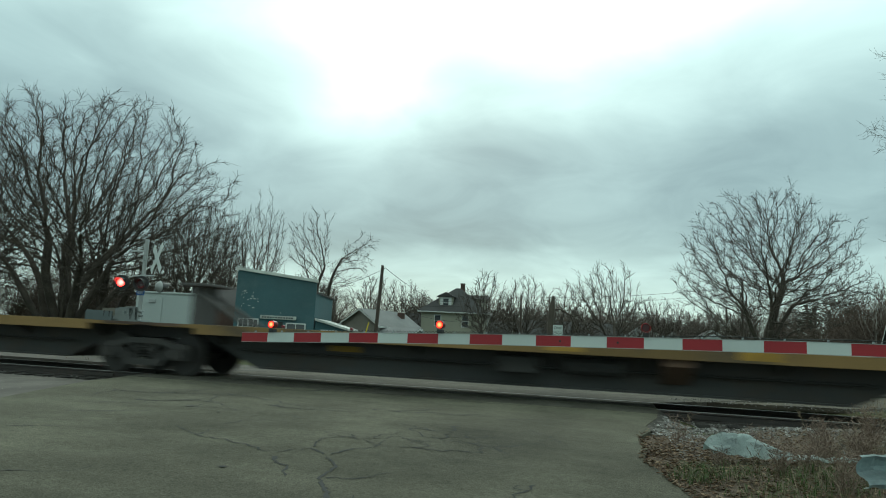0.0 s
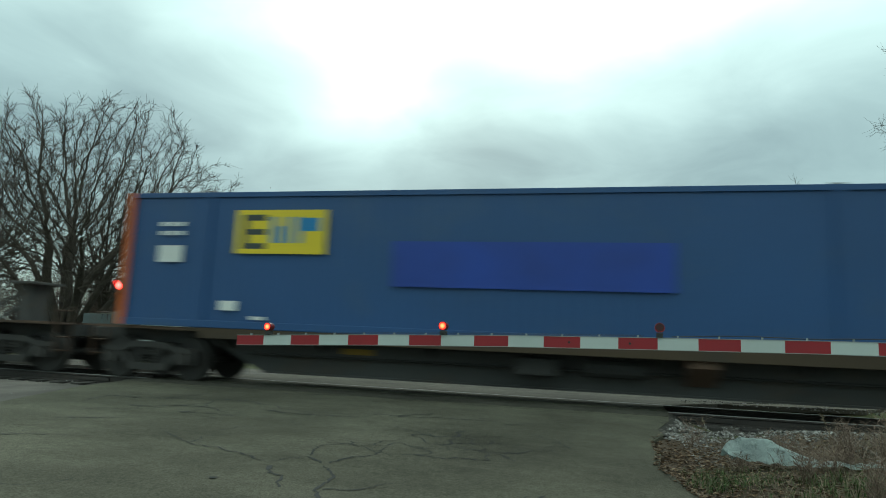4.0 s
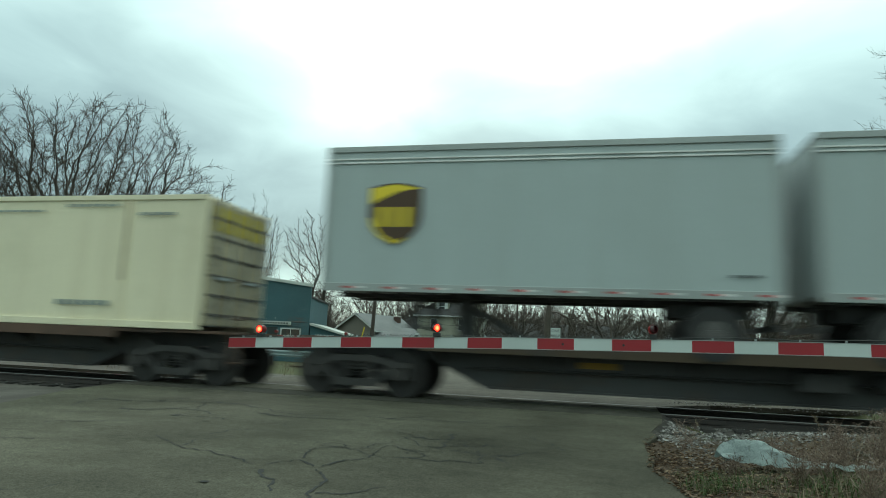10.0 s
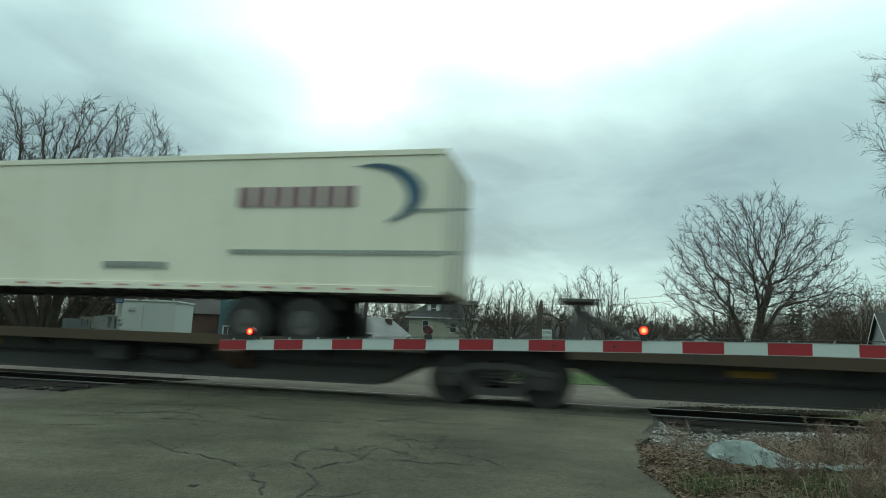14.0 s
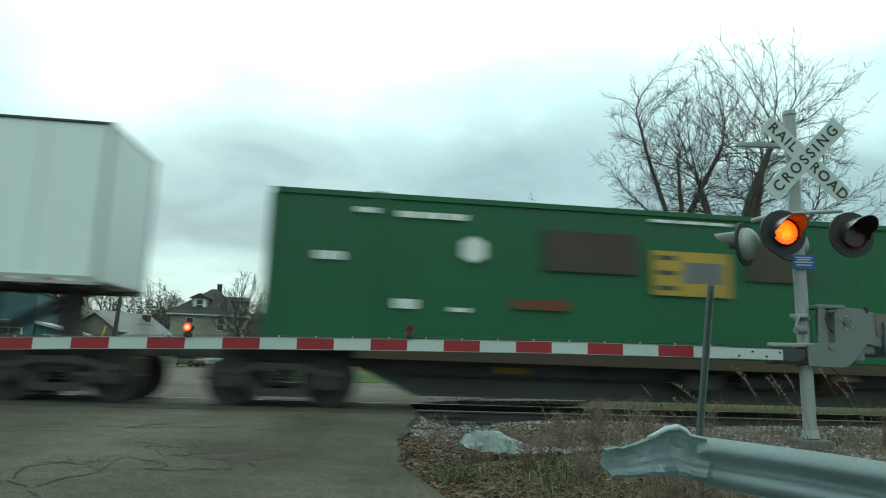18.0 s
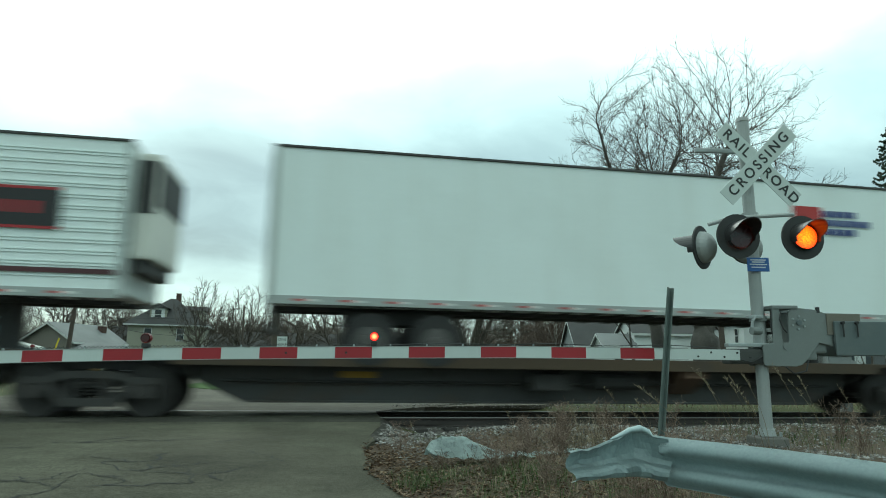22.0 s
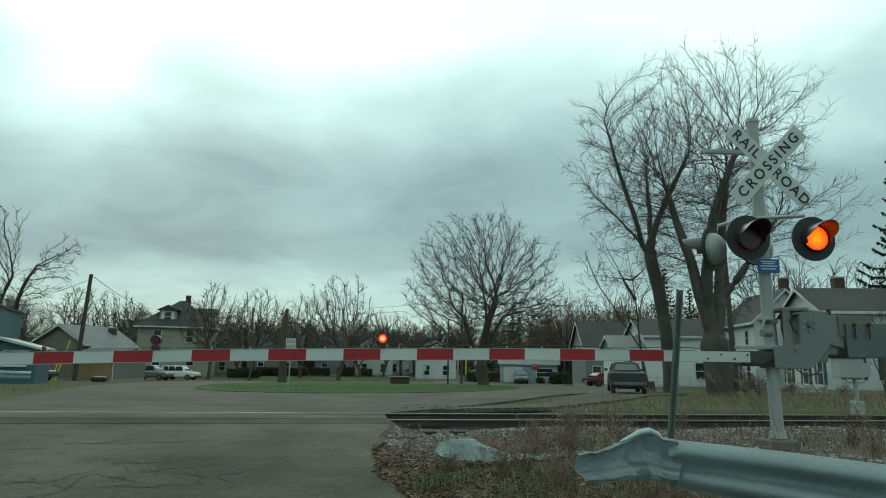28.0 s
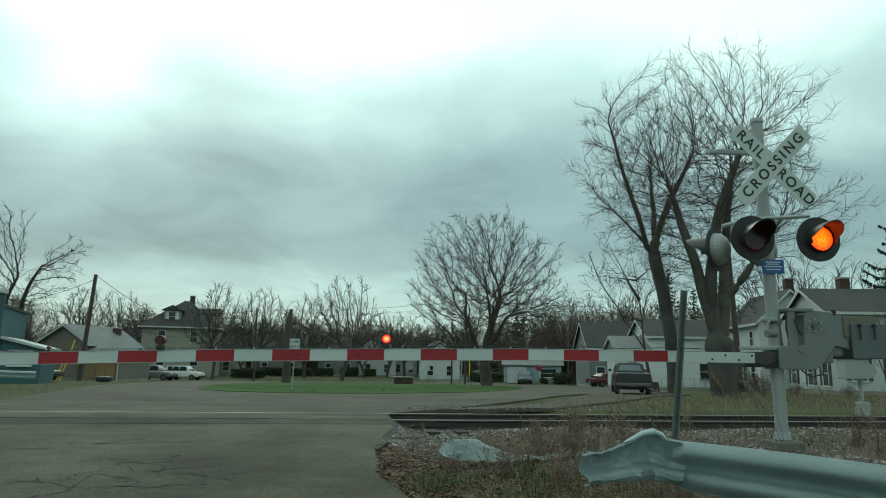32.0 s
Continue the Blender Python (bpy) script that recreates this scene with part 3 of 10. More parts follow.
def build_stones():
    rnd = random.Random(4)
    base = [(1, 0, 0), (-1, 0, 0), (0, 1, 0), (0, -1, 0), (0, 0, 1), (0, 0, -1)]
    tri = [(0, 2, 4), (2, 1, 4), (1, 3, 4), (3, 0, 4), (2, 0, 5), (1, 2, 5), (3, 1, 5), (0, 3, 5)]
    verts, faces = [], []

    def stone(x, y, z, s):
        k = len(verts)
        a = rnd.uniform(0, 6.28)
        sx, sy, sz = s * rnd.uniform(0.7, 1.2), s * rnd.uniform(0.6, 1.0), s * rnd.uniform(0.4, 0.8)
        for p in base:
            px, py, pz = (c + rnd.uniform(-0.35, 0.35) for c in p)
            px, py, pz = px * sx, py * sy, pz * sz
            verts.append((x + px * math.cos(a) - py * math.sin(a), y + px * math.sin(a) + py * math.cos(a), z + pz))
        faces.extend(tuple(k + i for i in f) for f in tri)

    def bed(y):
        if y < 0:
            return RAIL_Z + float(np.interp(-y, [0, 0.9, 1.5, 2.5, 3.3], [-0.185, -0.182, -0.257, -0.307, -0.5]))
        return RAIL_Z + float(np.interp(abs(y), [0, 0.85, 1.5, 2.5, 3.3], [-0.185, -0.172, -0.182, -0.237, -0.5]))

    for _ in range(5200):
        x, y = 1.2 + 15 * rnd.random() ** 1.4, rnd.uniform(-3.0, -0.9)
        stone(x, y, bed(y) + 0.006, rnd.uniform(0.018, 0.045))
    for _ in range(9000):
        x, y = 1.0 + 15 * rnd.random() ** 1.5, rnd.uniform(-6.0, -2.2)
        if rnd.random() < (6.2 + y) / 2.6:
            stone(x, y, ground_z(x, y) + 0.014, rnd.uniform(0.01, 0.03))
    for _ in range(8500):
        x, y = 2.6 + 12 * rnd.random() ** 1.3, rnd.uniform(-7.4, -2.4)
        stone(x, y, ground_z(x, y) + 0.014, rnd.uniform(0.012, 0.036))
    for _ in range(1500):
        x, y = rnd.uniform(1.2, 24), rnd.uniform(0.9, 2.9)
        stone(x, y, bed(y) + 0.006, rnd.uniform(0.02, 0.05))
    for _ in range(900):
        x, y = rnd.uniform(-24, -9.6), rnd.uniform(-3.4, -0.9)
        stone(x, y, bed(y) + 0.006, rnd.uniform(0.02, 0.05))
    for _ in range(500):
        x, y = rnd.uniform(-15, -9.3), rnd.uniform(-6, -3)
        stone(x, y, ground_z(x, y) + 0.006, rnd.uniform(0.012, 0.04))
    for _ in range(700):
        x, y = rnd.uniform(1.5, 8), rnd.uniform(1.6, 4.6)
        if y < 1 + x * 0.9:
            stone(x, y, base_z(y) + 0.01, rnd.uniform(0.012, 0.03))
    me = bpy.data.meshes.new("ballast_stones")
    me.from_pydata(verts, [], faces)
    tagged(put("ballast_stones", me, STONE_MIX), "loose grey and pale crushed stones along the rails", "stones", kind="stuff")


def island_mix(name, colors, rough=0.9):
    """Colour picked piece by piece."""
    m = bpy.data.materials.new(name)
    m.use_nodes = True
    n, l = m.node_tree.nodes, m.node_tree.links
    b = n["Principled BSDF"]
    g = n.new("ShaderNodeNewGeometry")
    r = n.new("ShaderNodeValToRGB")
    r.color_ramp.interpolation = "LINEAR"
    e = r.color_ramp.elements
    for i, c in enumerate(colors):
        k = e[i] if i < 2 else e.new(1.0)
        k.position, k.color = i / (len(colors) - 1), (*c, 1)
    l.new(g.outputs["Random Per Island"], r.inputs[0])
    tc = n.new("ShaderNodeTexCoord")
    t = n.new("ShaderNodeTexNoise")
    t.inputs["Scale"].default_value = 60
    l.new(tc.outputs["Object"], t.inputs["Vector"])
    mx = n.new("ShaderNodeMix")
    mx.data_type, mx.blend_type = "RGBA", "MULTIPLY"
    mx.inputs[0].default_value = 0.6
    l.new(r.outputs[0], mx.inputs[6])
    l.new(t.outputs["Fac"], mx.inputs[7])
    mu = n.new("ShaderNodeMix")
    mu.data_type, mu.blend_type = "RGBA", "ADD"
    mu.inputs[0].default_value = 0.35
    l.new(mx.outputs[2], mu.inputs[6])
    l.new(r.outputs[0], mu.inputs[7])
    l.new(mu.outputs[2], b.inputs["Base Color"])
    b.inputs["Roughness"].default_value = rough
    b.inputs["Specular IOR Level"].default_value = 0.25
    return m


STONE_MIX = island_mix("mixed stones", [(0.05, 0.048, 0.045), (0.13, 0.12, 0.11), (0.15, 0.14, 0.13), (0.2, 0.19, 0.18), (0.34, 0.33, 0.315)])
build_stones()


def build_cracks():
    """Open cracks in the asphalt as narrow dark ribbons just above it."""
    rnd = random.Random(11)
    bm = bmesh.new()

    def ribbon(line, w):
        # a jagged crack along a broken line
        pts = []
        for (xa, ya), (xb, yb) in zip(line, line[1:]):
            n = max(2, int(math.hypot(xb - xa, yb - ya) / 0.06))
            pts += [(xa + (xb - xa) * k / n + rnd.gauss(0, 0.016), ya + (yb - ya) * k / n + rnd.gauss(0, 0.016)) for k in range(n)]
        prev = None
        for i in range(1, len(pts)):
            (xa, ya), (px, py) = pts[i - 1], pts[i]
            a = math.atan2(py - ya, px - xa)
            ww = w * (1.05 - 0.7 * i / len(pts)) * rnd.uniform(0.5, 1.3)
            nx, ny = -math.sin(a) * ww / 2, math.cos(a) * ww / 2
            v = (bm.verts.new((px + nx, py + ny, base_z(py + ny) + 0.0055)), bm.verts.new((px - nx, py - ny, base_z(py - ny) + 0.0055)))
            if prev:
                bm.faces.new((prev[0], prev[1], v[1], v[0]))
            prev = v

    def crack(x, y, ang, length, w, fork=0.3, wander=0.5):
        pts = [(x, y)]
        d, aim = 0, ang
        while d < length:
            st = rnd.uniform(0.025, 0.09)
            ang += rnd.gauss(0, wander * 0.75) + (aim - ang) * 0.22
            x, y = x + math.cos(ang) * st, y + math.sin(ang) * st
            d += st
            pts.append((x, y))
            if rnd.random() < fork * 0.07 and length > 0.5:
                crack(x, y, ang + rnd.choice((-1, 1)) * rnd.uniform(0.6, 1.3), length * 0.4, w * 0.7, fork * 0.5, wander)
        prev = None
        for i, (px, py) in enumerate(pts):
            if not -13 < py < -0.9 or px > 0.3 or px < -8.2:
                prev = None
                continue
            ww = w * (1 - 0.75 * i / len(pts)) * rnd.uniform(0.25, 1.35)
            a = ang if i == 0 else math.atan2(py - pts[i - 1][1], px - pts[i - 1][0])
            nx, ny = -math.sin(a) * ww / 2, math.cos(a) * ww / 2
            v = (bm.verts.new((px + nx, py + ny, base_z(py + ny) + 0.005)), bm.verts.new((px - nx, py - ny, base_z(py - ny) + 0.005)))
            if prev:
                bm.faces.new((prev[0], prev[1], v[1], v[0]))
            prev = v

    # long joints across the road, roughly along the rails
    for x0, y0, a, ln, w in ((-8.4, -3.75, 0.14, 2.3, 0.03), (-6.2, -3.4, -0.1, 2.8, 0.026), (-7.0, -4.75, 0.2, 2.2, 0.028), (-5.0, -4.25, 0.1, 1.6, 0.026), (-3.4, -3.85, -0.05, 1.9, 0.022), (-1.4, -3.9, 0.0, 1.3, 0.016), (-6.9, -6.2, 0.5, 1.0, 0.02), (-5.9, -2.1, 0.02, 3.0, 0.02), (-2.6, -2.15, 0.0, 2.2, 0.016), (-8.3, -2.2, 0.03, 2.2, 0.02)):
        crack(x0, y0, a, ln, w * 2.2, 0.35, 0.3)
    # the branching crack in the middle of the lane and its fellows
    for x0, y0, a, ln, w in (
                             (-1.78, -4.75, -1.25, 2.0, 0.022), (-0.5, -7.7, -1.6, 0.7, 0.018), (-5.9, -4.95, 0.6, 1.0, 0.02), (-6.0, -4.35, 1.3, 0.9, 0.018), (-3.0, -3.9, 1.2, 0.8, 0.016), (-1.85, -8.65, -0.6, 0.6, 0.02), (-4.9, -9.3, 1.2, 1.0, 0.014), (-0.4, -5.4, 1.9, 1.0, 0.013), (-6.6, -7.4, 0.5, 1.2, 0.013), (-2.1, -6.6, 1.6, 2.2, 0.016), (-3.1, -6.3, 0.3, 1.9, 0.014), (-4.6, -6.1, 1.2, 1.4, 0.014), (-0.9, -6.4, 2.4, 1.2, 0.013), (-7.4, -5.4, 0.9, 1.3, 0.014), (-1.6, -10.2, 1.4, 1.2, 0.02)):
        crack(x0, y0, a, ln, w * 2.0, 0.8, 0.8)
    for line, w in (([(-1.85, -9.4), (-2.02, -8.75), (-2.34, -8.2), (-2.36, -7.75), (-2.66, -7.32)], 0.06), ([(-2.66, -7.32), (-2.56, -6.95), (-2.35, -6.72), (-2.4, -6.2)], 0.035), ([(-2.66, -7.32), (-2.95, -7.05), (-3.2, -7.42)], 0.04),
                    ([(-3.12, -7.5), (-2.98, -7.85), (-2.8, -7.9), (-2.62, -8.35)], 0.05), ([(-3.2, -7.42), (-3.9, -7.1), (-4.4, -6.95), (-5.1, -6.45)], 0.035), ([(-2.95, -7.05), (-3.1, -6.5), (-2.7, -6.1)], 0.025), ([(-2.34, -8.2), (-2.0, -8.1), (-1.8, -7.7)], 0.03), ([(-4.4, -6.95), (-4.5, -6.5), (-4.2, -6.1)], 0.025)):
        ribbon(line, w)
    # small potholes of lost stone
    for x0, y0, r0 in ((-5.85, -5.0, 0.05), (-4.7, -4.35, 0.04), (-3.3, -8.2, 0.035), (-4.85, -4.2, 0.03), (-5.2, -5.3, 0.03)):
        vs = [bm.verts.new((x0 + r0 * 1.5 * math.cos(q) * rnd.uniform(0.6, 1.2), y0 + r0 * math.sin(q) * rnd.uniform(0.6, 1.2), base_z(y0) + 0.008)) for q in np.arange(0, 6.2, 0.7)]
        bm.faces.new(vs)
    tagged(part("asphalt_cracks", bm, CRACK), "dark branching cracks in the old asphalt", "cracks", kind="stuff")


build_cracks()

# ---- crossing signals and gates ----
FLASH0, FLASH = 18.955, 0.5975  # a change of lamps, and the seconds between changes
VISOR = mat("satin black visor", (0.03, 0.03, 0.03), 0.34, grain=5, vary=0.1, bump=0.02)
FLASHERS = []  # lamps that blink: (part, seconds of delay, lit in even spans)


def torus_hood(r, length, n=16, open_deg=200):
    """A visor: the upper part of a tube, longer at the top."""
    bm = bmesh.new()
    ring = []
    for i in range(n + 1):
        a = radians(90 - open_deg / 2 + open_deg * i / n)
        top = 0.32 + 0.68 * max(0.0, math.sin(a)) ** 0.6
        ring.append((r * math.cos(a), r * math.sin(a), top))
    o, q = [], []
    for x, z, k in ring:
        o.append((bm.verts.new((x, 0, z)), bm.verts.new((x * 0.98, -length * k, z * 0.98))))
        q.append((bm.verts.new((x * 0.94, 0, z * 0.94)), bm.verts.new((x * 0.93, -length * k, z * 0.93))))
    for i in range(n):
        bm.faces.new((o[i][0], o[i][1], o[i + 1][1], o[i + 1][0]))
        bm.faces.new((q[i][0], q[i + 1][0], q[i + 1][1], q[i][1]))
        bm.faces.new((o[i][1], q[i][1], q[i + 1][1], o[i + 1][1]))
    bmesh.ops.recalc_face_normals(bm, faces=bm.faces[:])
    return bm


def two_faced_lens(name, parent, r, lit, m, thick=0.014):
    """A lens disc, lit on one face and dark on the other, that turns in its housing to blink."""
    bm = bmesh.new()
    add_rod(bm, (0, -thick, 0), (0, thick, 0), r, r, 20)
    me = mesh_of(bm, name)
    me.materials.append(lit)
    me.materials.append(RED_DARK)
    for p in me.polygons:
        p.material_index = 0 if p.normal.y < -0.5 else 1
    return put(name, me, None, parent, "red signal lens", m)


def lamp_head(parent, m, delay, even, lit=None, board=0.27):
    """A round black backboard with lens, visor and a domed back, facing -y of m."""
    head = part("lamp_head", rod((0, 0.0, 0), (0, 0.02, 0), board, board, 28), BLACK, parent, "black round backboard", m)
    bm = bmesh.new()
    for k in range(6):
        a, b = radians(15 * k), radians(15 * (k + 1))
        add_rod(bm, (0, 0.02 + 0.16 * math.sin(a), 0), (0, 0.02 + 0.16 * math.sin(b), 0), 0.2 * math.cos(a), max(0.2 * math.cos(b), 0.01), 22, cap=k == 5)
    part("lamp_housing", bm, ALU, head, "silver domed lamp housing")
    bm = bmesh.new()
    add_rod(bm, (0, -0.05, 0), (0, -0.003, 0), 0.16, 0.16, 22, cap=False)
    part("lens_ring", bm, BLACK, head)
    part("visor", torus_hood(0.168, 0.34, 20, 230), VISOR, head)
    FLASHERS.append((two_faced_lens("signal_lens", head, 0.145, lit or RED_LED, pose(0, -0.03, 0)), pose(0, -0.03, 0), delay, even))
    return head


def crossbuck(parent, m):
    def blade(turn, y, name):
        b = part(name, box((-0.645, -0.004, -0.1143), (0.645, 0.004, 0.1143), 0.0035), WHITE_SHEET, parent, "white reflective blade with black capitals", m @ pose(0, y, 0) @ pose(0, 0, 0, 0, turn, 0))
        return b
    up = blade(-45, 0.0, "crossbuck_blade")
    down = blade(45, 0.014, "crossbuck_blade")
    for b, words in ((up, (("CROSSING", 0.0, 1.42),)), (down, (("RAIL", -0.37, 1.22), ("ROAD", 0.38, 1.22)))):
        for w, x, sp in words:
            put("lettering", text_mesh(w, 0.178, spacing=sp, bold=0.003), LETTER, b, "black capitals", pose(x, -0.0065, 0, 90, 0, 0))


def gate_curve(k):
    """Centre line of the drooping arm; k counts sixteen-inch stripes from the mast's side of the tip."""
    z = float(np.interp(k, [-4, -3, 1, 5, 9, 13, 17, 20], [0.875, 0.89, 0.957, 1.01, 1.047, 1.078, 1.09, 1.092]))
    return z


def signal_mast(label, m, delay, flip, group, sign, fronts, rears, lit=None):
    """Mast with crossbuck, four lamp heads, bell-like housings and the gate's machine; built facing -y with its foot at z = 0."""
    s = thing("crossing_signal", label, "crossing signal", group, m=m)
    part("foundation", box((-0.17, -0.17, -0.5), (0.17, 0.17, 0.01), 0.02), mat("stained concrete", (0.13, 0.125, 0.115), 0.95, grain=4, vary=0.25, bump=0.5), s, "rough concrete foundation")
    bm = bmesh.new()
    add_rod(bm, (0, 0, 0.05), (0, 0, 3.9), 0.072, 0.072, 18)
    add_rod(bm, (0, 0, 3.9), (0, 0, 3.95), 0.082, 0.075, 18)
    add_rod(bm, (0, 0, 0.02), (0, 0, 0.1), 0.1, 0.085, 18)
    part("mast", bm, ALU, s, "silver round steel mast", smooth=False)
    for a in (45, 135, 225, 315):
        part("anchor_bolt", rod((0.15 * math.cos(radians(a)), 0.15 * math.sin(radians(a)), 0.02), (0.15 * math.cos(radians(a)), 0.15 * math.sin(radians(a)), 0.07), 0.016, n=6), GALV, s)
    # crossbuck on a bracket
    part("sign_bracket", box((-0.04, -0.14, 3.2), (0.04, -0.06, 3.34)), GALV, s)
    crossbuck(s, sign)
    part("side_arm", box((-0.62, 0.05, 3.5), (0.0, 0.1, 3.56), 0.01), GALV, s, "weathered steel side arm")
    # cross arm with lamp heads
    bm = bmesh.new()
    add_path(bm, [(-0.55, 0.0, 2.55), (-0.3, -0.05, 2.62), (0, -0.1, 2.64), (0.46, -0.18, 2.66)], 0.025, 8)
    add_rod(bm, (0, 0, 2.56), (0, 0, 2.7), 0.1, 0.1, 12)
    part("cross_arm", bm, ALU, s)
    for k, dx in enumerate(fronts):
        lamp_head(s, pose(dx, -0.26, 2.36), delay, flip if k else not flip, lit)
    for m2 in rears:
        lamp_head(s, m2, delay, flip, board=0.27 if m2.translation.x < -0.1 else 0.21)
    plate = part("information_plate", box((-0.14, -0.1, 1.96), (0.14, -0.09, 2.13), 0.003), mat("blue plate", (0.02, 0.09, 0.3), 0.4, grain=8, vary=0.1), s, "small blue notice plate")
    for z, w in ((2.1, 0.2), (2.075, 0.16), (2.045, 0.22), (2.01, 0.18)):
        part("text_bar", box((-w / 2, -0.103, z - 0.007), (w / 2, -0.1005, z + 0.007)), mat("pale print", (0.5, 0.55, 0.6), 0.6), plate)
    return s


def gate_machine(parent, side):
    """The gate's motor box, bracket and counterweight; side is +1 where the counterweight points to +x."""
    cast = mat("grey gate casting", (0.165, 0.185, 0.18), 0.6, metal=0.1, grain=4, vary=0.16, bump=0.08, stain=(0.12, 0.125, 0.115), stain_amount=0.5)
    plate = mat("blue-grey counterweight paint", (0.1, 0.125, 0.128), 0.55, metal=0.2, grain=3, vary=0.2, bump=0.08, stain=(0.14, 0.15, 0.145), stain_amount=0.5)
    rusty = mat("faded brown plate", (0.15, 0.14, 0.115), 0.8, grain=3, vary=0.25, bump=0.1)

    def sheet(name, outline, y0, y1, material, label):
        bm = bmesh.new()
        add_prism(bm, [(side * x, z) for x, z in outline], y0, y1)
        bmesh.ops.bevel(bm, geom=bm.edges[:], offset=0.006, segments=1, affect="EDGES")
        return part(name, bm, material, parent, label)

    # front and rear cheek: a hook-shaped plate with a deep round-footed slot beside the mast
    cheek = [(-0.05, 0.83), (0.34, 0.82), (0.42, 0.84), (0.49, 0.9), (0.66, 1.1), (0.83, 1.06), (0.83, 1.44), (0.62, 1.5), (0.4, 1.52), (0.33, 1.5), (0.295, 1.44), (0.28, 1.12), (0.25, 1.07), (0.22, 1.08), (0.2, 1.13), (0.19, 1.52), (0.1, 1.52), (0.08, 1.1), (-0.05, 1.08)]
    sheet("gate_bracket", cheek, -0.15, -0.12, cast, "grey hook-shaped bracket plate")
    sheet("gate_bracket", cheek, 0.155, 0.185, cast, "grey hook-shaped bracket plate")
    part("slot_rim", rod((side * 0.24, -0.16, 1.06), (side * 0.24, -0.115, 1.06), 0.045, n=12), cast, parent)
    part("motor_case", box((side * 0.3, -0.115, 0.98), (side * 0.78, 0.15, 1.47), 0.03), cast, parent, "grey cast motor case")
    part("case_lid", box((side * 0.09, -0.16, 1.5), (side * 0.42, 0.18, 1.545), 0.012), cast, parent)
    part("case_foot", box((side * 0.42, -0.12, 0.9), (side * 0.64, 0.14, 1.12), 0.02), cast, parent)
    hub = part("shaft_hub", rod((side * 0.415, -0.175, 1.34), (side * 0.415, -0.15, 1.34), 0.032, n=14), plate, parent)
    for k in range(6):
        a = radians(60 * k + 25)
        x, z = 0.415 + 0.085 * math.cos(a), 1.34 + 0.075 * math.sin(a)
        part("bolt", rod((side * x, -0.165, z), (side * x, -0.15, z), 0.013, n=8), GALV, hub)
    part("lug", box((side * 0.66, -0.155, 1.46), (side * 0.7, -0.12, 1.53), 0.006), BLACK, parent)
    for z0, z1 in ((1.36, 1.42), (1.04, 1.09)):
        part("mast_clamp", rod((0, 0, z0), (0, 0, z1), 0.1, n=16), cast, parent)
    part("clamp_ear", box((-side * 0.19, -0.12, 1.385), (side * 0.0, -0.05, 1.43), 0.01), GALV, parent)
    # hanging hoop and its weight on the arm's side of the mast
    bm = bmesh.new()
    add_path(bm, [(-side * 0.1, -0.11, 1.41), (-side * 0.14, -0.12, 1.36), (-side * 0.155, -0.12, 1.28), (-side * 0.15, -0.12, 1.22)], 0.018, 8)
    part("latch_arm", bm, GALV, parent)
    part("latch_weight", rod((-side * 0.17, -0.13, 1.24), (-side * 0.05, -0.11, 1.24), 0.045, n=12), cast, parent)
    part("arm_brace", box((-side * 0.47, -0.12, 1.05), (side * 0.16, -0.03, 1.095), 0.008), GALV, parent, "pale flat brace bar")
    part("arm_socket", box((-side * 0.44, -0.11, 0.85), (side * 0.03, 0.12, 1.03), 0.03), mat("dark cast socket", (0.05, 0.053, 0.05), 0.75), parent, "dark cast arm socket")
    for y in (-0.17, 0.2):
        part("weight_plate", box((side * 0.77, y + 0.004, 1.2), (side * 1.2, y + 0.026, 1.45), 0.004), rusty, parent, "faded brown steel plate")
        part("counterweight_arm", box((side * 0.835, y - 0.03, 0.95), (side * 1.75, y, 1.36), 0.012), plate, parent, "blue-grey counterweight plate")
    part("counterweight", box((side * 1.3, -0.13, 0.98), (side * 1.75, 0.19, 1.36), 0.02), cast, parent)
    for x in (0.93, 1.11):
        nut = part("hook_bolt", rod((side * x, -0.235, 1.34), (side * x, -0.2, 1.34), 0.02, n=8), BLACK, parent)
        part("hook", rod((side * x, -0.222, 1.17), (side * x, -0.222, 1.33), 0.009, n=6), BLACK, nut)
    for pts in ([(side * 0.19, -0.17, 1.46), (side * 0.16, -0.18, 1.38), (side * 0.19, -0.18, 1.28), (side * 0.25, -0.165, 1.22)], [(side * 0.09, -0.13, 1.5), (side * 0.075, -0.13, 1.3), (side * 0.1, -0.14, 1.1)], [(side * 0.2, -0.16, 0.82), (side * 0.3, -0.17, 0.74), (side * 0.45, -0.17, 0.77), (side * 0.5, -0.15, 0.9)], [(-side * 0.44, -0.12, 1.0), (-side * 0.34, -0.14, 0.9), (-side * 0.2, -0.14, 0.87), (-side * 0.02, -0.12, 0.95)]):
        bm = bmesh.new()
        add_path(bm, pts, 0.009, 5)
        part("cable", bm, BLACK, parent)


